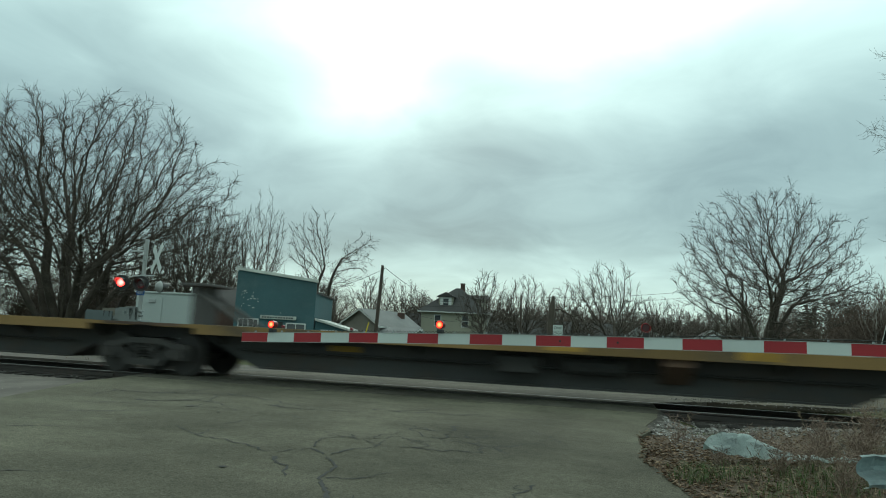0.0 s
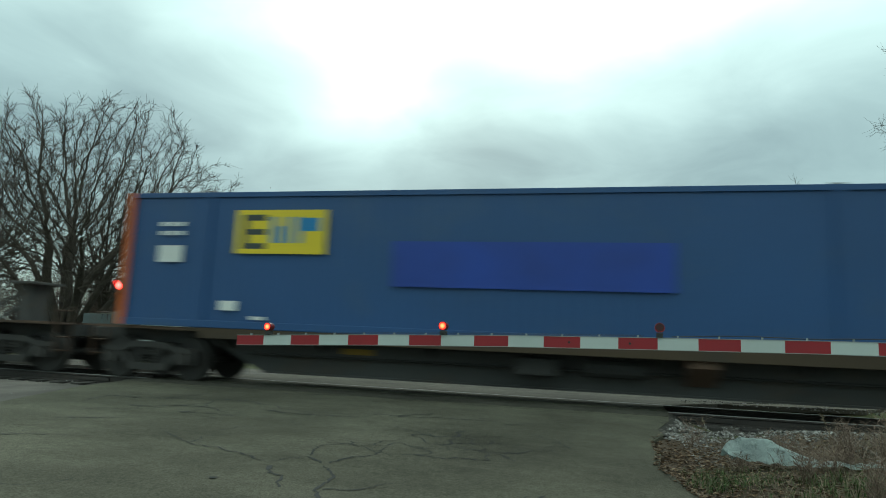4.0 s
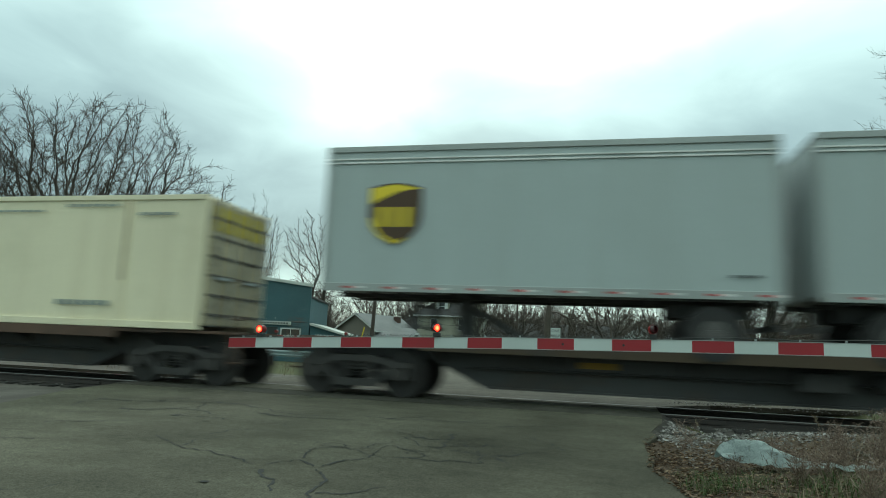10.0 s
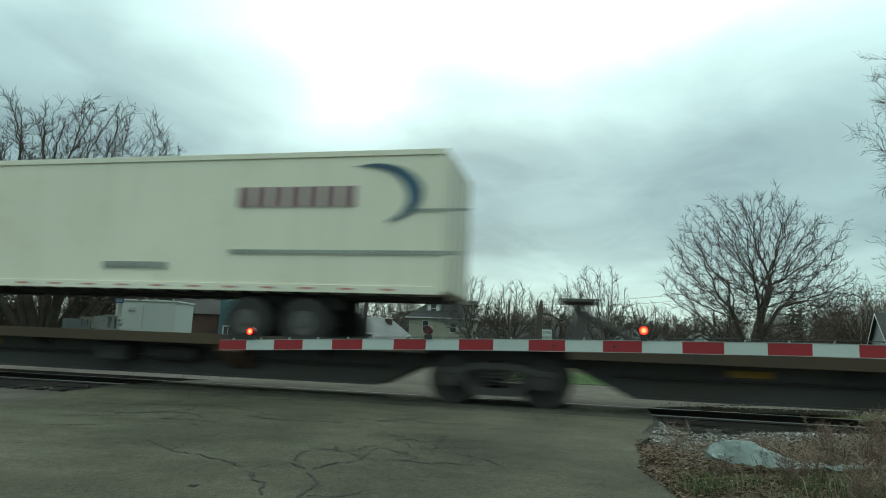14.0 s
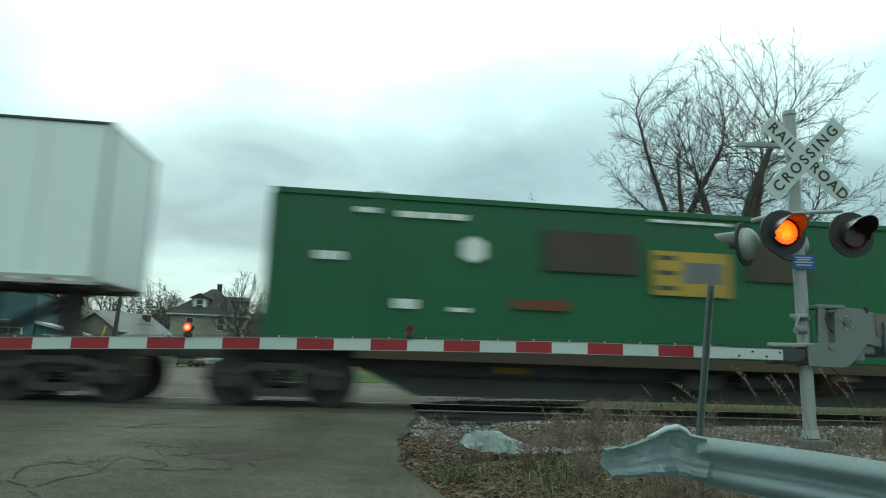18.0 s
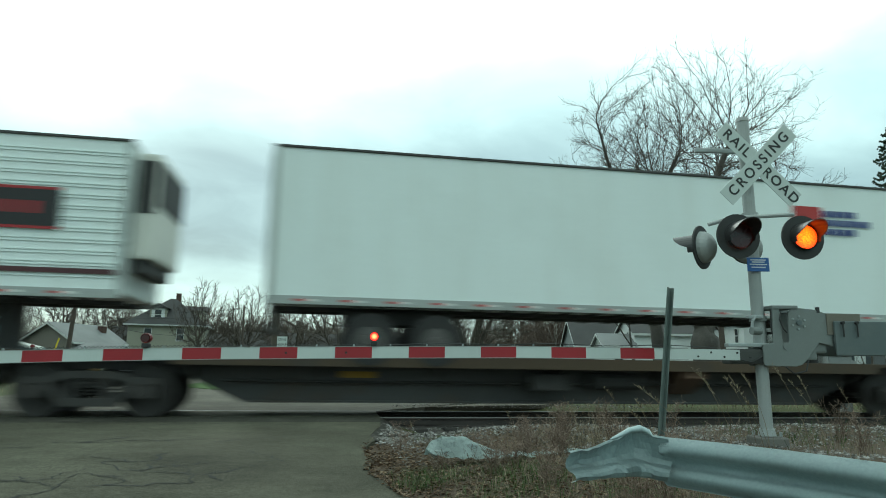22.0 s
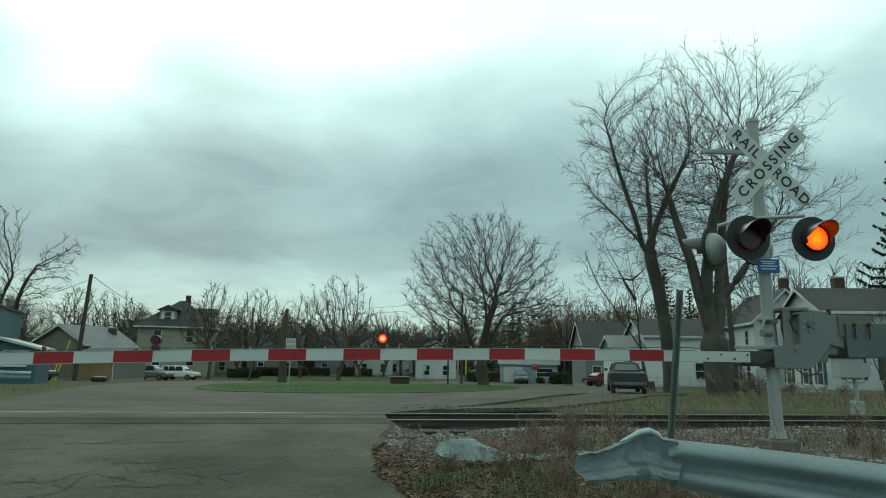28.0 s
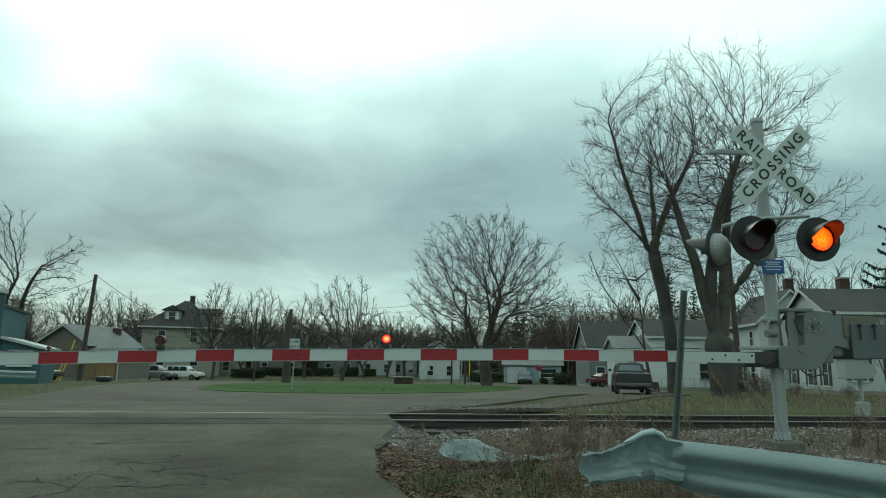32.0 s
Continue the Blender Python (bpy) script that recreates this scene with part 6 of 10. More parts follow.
for x0, x1, z, h in ((1.55, 1.98, 3.6, 0.1), (0.85, 1.4, 2.7, 0.16), (2.35, 2.78, 1.86, 0.18), (3.4, 3.78, 1.79, 0.08), (7.4, 9.15, 3.74, 0.06), (2.35, 3.72, 3.56, 0.12), (14.0, 14.6, 2.35, 0.14), (12.0, 12.5, 1.6, 0.08)):
    bars(c, x0, x1, z, h, WHITE_MARK, 3, "white stencil bars", FACE, 0.12)
# tan container in the last car's well
c = container(405.9, 16.05, TAN, "tan ribbed container riding low in a well car", z0=0.3, H=2.72)
for x0, x1, z in ((5.2, 6.6, 2.95), (3.2, 3.6, 2.98), (11, 12.4, 2.8)):
    bars(c, x0, x1, z, 0.1, mat("brown stencil", (0.2, 0.15, 0.08), 0.7), 6, "brown stencil bars", FACE, 0.2)


def well_car(s0, s1):
    L = s1 - s0
    w = rides(thing("well_car", "grimy yellow well car at the train's end", "railway car"), s0)
    a, b = 1.2, L - 1.2
    for y in (-1, 1):
        out = [(a - 1.2, 1.05), (b + 1.2, 1.05), (b + 1.2, 0.85), (b, 0.8), (b - 1.2, 0.2), (a + 1.2, 0.2), (a, 0.8), (a - 1.2, 0.85)]
        part("well_side", prism(out, y * 1.36, y * 1.44), WELL_BROWN, w, "rust-brown well side")
        part("side_flange", box((a - 1.2, y * 1.44, 0.82), (b + 1.2, y * 1.46, 1.0)), WELL_YELLOW, w, "dirty tan upper side band")
        part("top_chord", box((a - 1.2, y * 1.34, 0.98), (b + 1.2, y * 1.48, 1.1), 0.01), CAR_BROWN, w)
        x = a + 1.4
        while x < b - 1.2:
            part("side_post", box((x - 0.05, y * 1.44, 0.24), (x + 0.05, y * 1.5, 1.0)), CAR_BROWN, w)
            x += 1.5
    part("well_floor", box((a + 1.0, -1.36, 0.22), (b - 1.0, 1.36, 0.32)), CAR_BLACK, w)
    for x in (a + 0.6, a + 5, a + 9, b - 4.5, b - 0.9):
        part("marking", box((x - 0.35, -1.466, 0.8), (x + 0.35, -1.462, 0.97)), YELLOW_PATCH, w, "yellow reflective marking")
    for x0, x1 in ((-1.9, 1.4), (L - 1.4, L + 1.9)):
        part("end_platform", box((x0, -0.75, 0.8), (x1, 0.75, 1.08), 0.02), CAR_BROWN, w, "rusty end platform")
        part("end_sill", box((x0 if x0 < 0 else x1 - 0.15, -1.4, 0.86), (x0 + 0.15 if x0 < 0 else x1, 1.4, 1.08), 0.02), WELL_YELLOW, w)
    for ex, d in ((-1.9, -1), (L + 1.9, 1)):
        bm = bmesh.new()
        add_box(bm, (ex, -0.14, 0.74), (ex + d * 0.5, 0.14, 0.98), 0.03)
        add_box(bm, (ex + d * 0.25, -0.2, 0.68), (ex + d * 0.6, 0.2, 1.02), 0.05)
        part("coupler", bm, TRUCK_STEEL, w)
    part("end_device", box((L + 2.35, -0.2, 0.85), (L + 2.55, 0.2, 1.25), 0.03), SIGN_YELLOW, w, "end-of-train device")
    bm = bmesh.new()
    for y in (-1.3, -0.85):
        add_rod(bm, (L + 1.85, y, 0.4), (L + 1.85, y, 1.35), 0.02, n=6)
    for z in (0.45, 0.75, 1.3):
        add_rod(bm, (L + 1.85, -1.3, z), (L + 1.85, -0.85, z), 0.016, n=6)
    part("end_ladder", bm, CAR_BROWN, w)
    truck(w, 0, s0)
    truck(w, L, s1)


WELL_BROWN = mat("rusty brown well paint", (0.095, 0.058, 0.03), 0.85, grain=0.8, vary=0.35, bump=0.2, stain=(0.05, 0.04, 0.032), stain_amount=0.8)
WELL_YELLOW = mat("dirty tan car paint", (0.18, 0.12, 0.06), 0.8, grain=0.8, vary=0.3, bump=0.2, stain=(0.1, 0.088, 0.075), stain_amount=0.8)
well_car(404.4, 423.4)

# ---- road trailers ----


def road_tyre():
    bm = rod((0, -0.13, 0), (0, 0.13, 0), 0.5, 0.5, 24)
    bmesh.ops.bevel(bm, geom=[e for e in bm.edges if len(e.link_faces) == 2 and e.calc_face_angle() > 1], offset=0.04, segments=2, affect="EDGES")
    return shared(bm, "tyre", TYRE)


def road_hub():
    bm = bmesh.new()
    add_rod(bm, (0, 0.0, 0), (0, 0.035, 0), 0.28, 0.24, 20)
    add_rod(bm, (0, 0.02, 0), (0, 0.09, 0), 0.1, 0.08, 12)
    for a in range(0, 360, 45):
        c, s = math.cos(radians(a)) * 0.17, math.sin(radians(a)) * 0.17
        add_rod(bm, (c, 0.01, s), (c, 0.045, s), 0.03, 0.03, 6)
    return shared(bm, "hub", HUB)


ROAD_TYRE, ROAD_HUB = road_tyre(), road_hub()
ROAD_AXLE = shared(rod((0, -1.2, 0), (0, 1.2, 0), 0.07, n=8), "axle", TYRE)


def road_axle(parent, m):
    ax = put("axle", ROAD_AXLE, None, parent, "axle with twin black tyres", m)
    for y in (-1.2, -0.88, 0.88, 1.2):
        put("tyre", ROAD_TYRE, None, ax, m=pose(0, y, 0))
    for y, turn in ((-1.3, 180), (1.3, 0)):
        put("hub", ROAD_HUB, None, ax, m=pose(0, y, 0, 0, 0, turn))


REFLECT_RED = mat("red reflector", (0.4, 0.03, 0.03), 0.4)
REFLECT_WHITE = mat("white reflector", (0.7, 0.7, 0.68), 0.4)
# UNDER is likewise lightened, with veiling haze put into its colour
UNDER = mat("trailer underframe", (0.06, 0.06, 0.06), 0.8, grain=3, vary=0.25, stain=(0.07, 0.06, 0.05))
TOP_TRIM = mat("dull aluminium rail", (0.35, 0.37, 0.36), 0.5, metal=0.4, grain=3, vary=0.12)


CROSS_ME = mesh_of(box((0, -1.25, -0.05), (0.06, 1.25, 0.02)), "cross_member")


def trailer(s0, L, paint, label, rear_left=False, axles=2, top=4.9, skirt=False, ribs=None, legs=True, reefer=False, dark_top=False, rail=None, base=0.82, group="road trailers on the train"):
    """A road trailer on its car; rear_left puts its wheels at the low end of s."""
    t = rides(thing("road_trailer", label, "trailer", group), s0)
    z0, z1 = base + 1.12, top
    W = 1.3

    def at(k):
        return k if rear_left else L - k
    bm = bmesh.new()
    add_box(bm, (0.04, -W + 0.02, z0 + 0.1), (L - 0.04, W - 0.02, z1 - 0.03), 0.02)
    part("side_panel", bm, paint, t, "trailer side walls")
    if ribs:
        z = z0 + 0.35
        while z < z1 - 0.25:
            for y in (-1, 1):
                for dz in (0.0, 0.055):
                    part("side_rib", box((0.08, y * (W - 0.02), z + dz), (L - 0.08, y * (W - 0.002), z + dz + 0.02)), paint, t)
            z += ribs
    rm = rail or TOP_TRIM
    for y in (-1, 1):
        part("top_rail", box((0, y * (W - 0.03), z1 - (0.05 if paint is TR_WHITE else 0.12)), (L, y * (W + 0.012), z1), 0.01), UNDER if paint is TR_WHITE else rm, t)
        if dark_top:
            part("second_rail", box((0, y * (W - 0.02), z1 - 0.36), (L, y * (W + 0.01), z1 - 0.33)), REFLECT_WHITE, t)
            part("second_rail", box((0, y * (W - 0.02), z1 - 0.28), (L, y * (W + 0.01), z1 - 0.25)), REFLECT_WHITE, t)
        part("bottom_rail", box((0, y * (W - 0.03), z0), (L, y * (W + 0.012), z0 + 0.16), 0.008), rm, t)
        bm = bmesh.new()
        bw = bmesh.new()
        x = 0.5
        while x < L - 0.4:
            add_box(bm, (x, y * (W + 0.012), z0 + 0.06), (x + 0.22, y * (W + 0.016), z0 + 0.1))
            add_box(bw, (x + 0.22, y * (W + 0.012), z0 + 0.06), (x + 0.42, y * (W + 0.016), z0 + 0.1))
            x += 0.85
        tagged(part("red_reflector", bm, REFLECT_RED, t, "red reflector strips"), kind="stuff")
        tagged(part("white_reflector", bw, REFLECT_WHITE, t, "white reflector strips"), kind="stuff")
    for x in (0.0, L - 0.09):
        for y in (-1, 1):
            part("corner_post", box((x, y * (W - 0.06), z0), (x + 0.09, y * (W + 0.008), z1), 0.012), rm, t)
    part("roof", box((0.02, -W + 0.03, z1 - 0.05), (L - 0.02, W - 0.03, z1 - 0.005), 0.01), TOP_TRIM if not dark_top else UNDER, t)
    for y in (-0.5, 0.42):
        part("frame_beam", box((0.1, y, z0 - 0.06), (L - 0.1, y + 0.08, z0 + 0.02)), UNDER, t, "black underframe beam")
    x = 0.4
    while x < L - 0.3:
        put("cross_member", CROSS_ME, UNDER, t, "", pose(x, 0, z0))
        x += 0.6
    # axles
    ax = [1.9, 3.15] if axles == 2 else [1.15]
    if L > 15:
        ax = [k + (1.4 if skirt and rear_left else 0.9) for k in ax]
    for k in ax:
        road_axle(t, pose(at(k), 0, base + 0.5))
    bm = bmesh.new()
    mid = at(sum(ax) / len(ax))
    half = (1.1 if axles == 2 else 0.7)
    add_box(bm, (mid - half, -0.6, z0 - 0.3), (mid + half, -0.45, z0 - 0.04))
    add_box(bm, (mid - half, 0.45, z0 - 0.3), (mid + half, 0.6, z0 - 0.04))
    for k in ax:
        add_rod(bm, (at(k), -1.2, base + 0.5), (at(k), 1.2, base + 0.5), 0.07, n=8)
    part("bogie", bm, UNDER, t)
    bm = bmesh.new()
    add_box(bm, (at(0.06) - 0.04, -1.15, z0 - 0.5), (at(0.06) + 0.04, 1.15, z0 - 0.4))
    for y in (-0.6, 0.6):
        add_box(bm, (at(0.06) - 0.04, y - 0.05, z0 - 0.45), (at(0.06) + 0.04, y + 0.05, z0 + 0.05))
    part("rear_guard", bm, UNDER, t)
    if legs:
        bm = bmesh.new()
        x = at(L - 2.7 if L > 10 else L - 1.9)
        for y in (-0.8, 0.8):
            add_box(bm, (x - 0.07, y - 0.07, z0 - 0.62), (x + 0.07, y + 0.07, z0))
            add_box(bm, (x - 0.14, y - 0.12, z0 - 0.68), (x + 0.14, y + 0.12, z0 - 0.6))
        add_rod(bm, (x, -0.8, z0 - 0.2), (x, 0.8, z0 - 0.2), 0.03, n=6)
        part("landing_leg", bm, UNDER, t)
    if skirt:
        lo, hi = sorted((at(ax[-1] + 0.9), at(L - 3.2)))
        for y in (-1, 1):
            out = [(lo, z0), (hi, z0), (hi - (1.6 if rear_left else 0), z0 - 0.6), (lo + (0 if rear_left else 0.6), z0 - 0.75)]
            if not rear_left:
                out = [(lo, z0), (hi, z0), (hi - 0.2, z0 - 0.72), (lo + 0.5, z0 - 0.72)]
            part("side_skirt", prism(out, y * 1.2, y * 1.23), UNDER if skirt == "black" else mat("grey skirt", (0.4, 0.42, 0.38), 0.6, grain=1.5, vary=0.15, stain=(0.22, 0.2, 0.17)), t, "flat aerodynamic side skirt")
    # doors at the rear, refrigerating unit at the front
    x = at(0)
    d = -1 if rear_left else 1
    for y0, y1 in ((-W + 0.08, -0.01), (0.01, W - 0.08)):
        leaf = part("door", box((x, y0, z0 + 0.1), (x + d * 0.03, y1, z1 - 0.14), 0.006), paint, t, "rear door leaf")
        for k in (0.3, 0.75):
            part("locking_rod", rod((x + d * 0.06, y0 + (y1 - y0) * k, z0 + 0.05), (x + d * 0.06, y0 + (y1 - y0) * k, z1 - 0.1), 0.018, n=6), GALV, leaf)
    if reefer:
        f = at(L)
        u = part("cooling_unit", box((f, -1.0, z0 + 0.75), (f - d * 0.42, 1.0, z1 - 0.15), 0.06), mat("white unit case", (0.6, 0.6, 0.55), 0.5, grain=2, vary=0.1), t, "pale refrigerating unit")
        part("front_grille", box((f - d * 0.4, -0.96, z0 + 1.75), (f - d * 0.445, 0.96, z1 - 0.3), 0.01), BLACK, u, "black cooling grille")
        part("unit_base", box((f, -0.9, z0 + 0.5), (f - d * 0.3, 0.9, z0 + 0.8), 0.04), UNDER, u, "dark engine housing")
        part("grille", box((f - d * 0.05, -1.02, z0 + 1.6), (f - d * 0.36, -1.0, z1 - 0.3)), BLACK, u)
        part("tank", rod((at(L - 4.3), -1.1, z0 - 0.35), (at(L - 5.3), -1.1, z0 - 0.35), 0.28, n=16), UNDER, t, "dark fuel tank")
    return t


TR_GREY = mat("grey trailer paint", (0.37, 0.42, 0.42), 0.5, streak=0.22, grain=0.8, vary=0.06, bump=0.03, stain=(0.32, 0.36, 0.355), stain_amount=0.3, fine=20)
TR_WHITE = mat("white trailer sheet", (0.7, 0.765, 0.76), 0.45, streak=0.2, grain=0.8, vary=0.05, bump=0.03, stain=(0.6, 0.65, 0.635), stain_amount=0.35, fine=20)
TR_CREAM = mat("cream trailer sheet", (0.74, 0.72, 0.6), 0.5, streak=0.28, grain=0.8, vary=0.06, bump=0.03, stain=(0.6, 0.55, 0.4), stain_amount=0.4, fine=20)
TF = -1.318


def shield(t, x, z, s=1.0):
    """A plain parcel-shield shape, yellow over brown."""
    y = TF
    b = part("emblem", prism([(x - 0.6 * s, z + 0.58 * s), (x - 0.3 * s, z + 0.66 * s), (x, z + 0.69 * s), (x + 0.3 * s, z + 0.66 * s), (x + 0.6 * s, z + 0.58 * s), (x + 0.6 * s, z - 0.12 * s), (x + 0.52 * s, z - 0.34 * s), (x + 0.34 * s, z - 0.54 * s), (x, z - 0.72 * s), (x - 0.34 * s, z - 0.54 * s), (x - 0.52 * s, z - 0.34 * s), (x - 0.6 * s, z - 0.12 * s)], y - 0.004, y), BROWN_INK, t, "brown and yellow shield emblem")
    shapes = [[(x - 0.57 * s, z + 0.56 * s), (x, z + 0.66 * s), (x + 0.57 * s, z + 0.56 * s), (x + 0.1 * s, z + 0.5 * s), (x - 0.3 * s, z + 0.34 * s), (x - 0.57 * s, z + 0.2 * s)],
              [(x - 0.58 * s, z - 0.1 * s), (x - 0.51 * s, z - 0.32 * s), (x - 0.33 * s, z - 0.52 * s), (x, z - 0.69 * s), (x + 0.33 * s, z - 0.52 * s), (x, z - 0.62 * s), (x - 0.3 * s, z - 0.46 * s), (x - 0.46 * s, z - 0.28 * s), (x - 0.52 * s, z - 0.1 * s)]]
    for i in range(3):
        a, e = x + (-0.4 + 0.3 * i) * s, x + (-0.24 + 0.3 * i) * s
        shapes.append([(a, z - 0.3 * s), (e, z - 0.3 * s), (e, z + 0.14 * s), (a, z + 0.14 * s)])
    for out in shapes:
        part("emblem_shape", prism(out, y - 0.008, y - 0.004), SIGN_YELLOW, b)


t = trailer(96.17, 16.1, TR_GREY, "long grey parcel trailer with a shield emblem", rear_left=True, skirt=True, dark_top=True, top=4.88)
shield(t, 14.6, 3.55, 0.92)
bars(t, 15.2, 15.7, 2.55, 0.05, INK, 3, "small stencil bars", TF)
bars(t, 15.2, 15.7, 2.42, 0.05, INK, 3, "small stencil bars", TF)
t = trailer(172.2, 8.55, TR_GREY, "short grey parcel trailer with a shield emblem", axles=1, dark_top=True, top=4.9)
shield(t, 1.5, 3.5, 0.9)
bars(t, 7.7, 8.2, 2.35, 0.05, INK, 3, "small stencil bars", TF)
t = trailer(181.3, 8.5, TR_GREY, "short grey parcel trailer with a shield emblem", rear_left=True, axles=1, dark_top=True, top=4.92)
shield(t, 6.95, 3.6, 0.95)
t = trailer(229.3, 16.15, TR_CREAM, "cream refrigerated trailer with a swoosh emblem", reefer=True, top=4.85, rail=TR_CREAM)


def swoosh(t, x, z, w):
    """A curved blue-grey swoosh and the bars of a name beside it."""
    bars(t, x - 3.6 * w, x - 0.9 * w, z, 0.42 * w, mat("plum lettering", (0.22, 0.12, 0.15), 0.6), 7, "plum lettering bars", TF, 0.3)
    pts_o, pts_i = [], []
    for k in range(13):
        a = radians(115 - 190 * k / 12)
        pts_o.append((x - 0.6 * w + 1.0 * w * math.cos(a) * 1.0, z + 0.05 + 0.62 * w * math.sin(a)))
        q = 0.98 - 0.32 * math.sin(math.pi * k / 12)
        pts_i.append((x - 0.6 * w + 1.0 * w * math.cos(a) * q, z + 0.05 + 0.62 * w * math.sin(a) * q))
    part("emblem", prism(pts_o + pts_i[::-1], TF - 0.004, TF), mat("slate swoosh", (0.04, 0.1, 0.16), 0.6), t, "curved slate blue swoosh")
    bars(t, x - 3.7 * w, x + 1.2 * w, z - 1.15 * w, 0.09, PALE_INK, 18, "small grey lettering bars", TF, 0.15)
    bars(t, x + 0.2, x + 1.4 * w, z - 0.3, 0.06, PALE_INK, 4, "small grey bars", TF, 0.15)


swoosh(t, 15.3, 3.9, 1.0)
bars(t, 1.0, 2.8, 2.4, 0.06, PALE_INK, 5, "small grey bars", TF, 0.2)
bars(t, 8.6, 10.2, 2.45, 0.14, PALE_INK, 5, "small grey bars", TF, 0.2)
t = trailer(263.2, 16.05, TR_CREAM, "cream ribbed refrigerated trailer with a swoosh emblem", reefer=True, top=4.75, ribs=0.17, skirt=True)
swoosh(t, 13.95, 3.75, 1.0)
t = trailer(297.85, 15.8, TR_WHITE, "white box trailer with faint upright panel seams", top=4.94, rear_left=True)
for i in range(12):
    part("panel_seam", box((1.2 + 1.22 * i, -1.283, 2.15), (1.23 + 1.22 * i, -1.28, 4.85)), TR_GREY, t, "faint upright seam")
t = trailer(334.4, 16.0, TR_WHITE, "plain white box trailer on its spine car", top=4.93, rear_left=True)
bars(t, 14.2, 15.2, 2.7, 0.12, INK, 6, "small stencil bars", TF, 0.15)
t = trailer(351.25, 16.0, TR_WHITE, "plain white box trailer on its spine car", top=4.9, rear_left=True)
t = trailer(368.2, 16.1, TR_WHITE, "white ribbed refrigerated trailer with a dark name panel", top=4.83, rear_left=True, ribs=0.2, reefer=True, skirt="black")
part("stripe", box((0.1, TF - 0.004, 2.35), (16.0, TF, 2.44)), mat("dark maroon stripe", (0.06, 0.015, 0.02), 0.6), t, "dark maroon stripe")
pnl = part("name_panel", box((12.3, TF - 0.008, 3.1), (15.0, TF, 3.85)), mat("black panel film", (0.012, 0.012, 0.014), 0.6, grain=3, vary=0.1), t, "dark name panel with red rims")
part("panel_rim", box((12.3, TF - 0.011, 3.8), (15.0, TF - 0.008, 3.85)), RED_INK, pnl)
part("panel_rim", box((12.3, TF - 0.011, 3.1), (15.0, TF - 0.008, 3.15)), RED_INK, pnl)
bars(pnl, 12.5, 14.8, 3.48, 0.22, RED_INK, 8, "red lettering bars", TF - 0.008, 0.5)
t = trailer(386.75, 14.3, TR_WHITE, "white box trailer with a small red emblem", top=4.95, rear_left=True)
bars(t, 10.9, 11.6, 4.1, 0.6, mat("scarlet emblem", (0.4, 0.03, 0.03), 0.6), 1, "red square emblem", TF, 0.0)
for i in range(3):
    bars(t, 11.65, 12.45 if i == 2 else 12.85 if i else 12.5, 4.26 - 0.2 * i, 0.14, NAVY, 4, "navy lettering bars", TF, 0.2)

# ---- trees ----


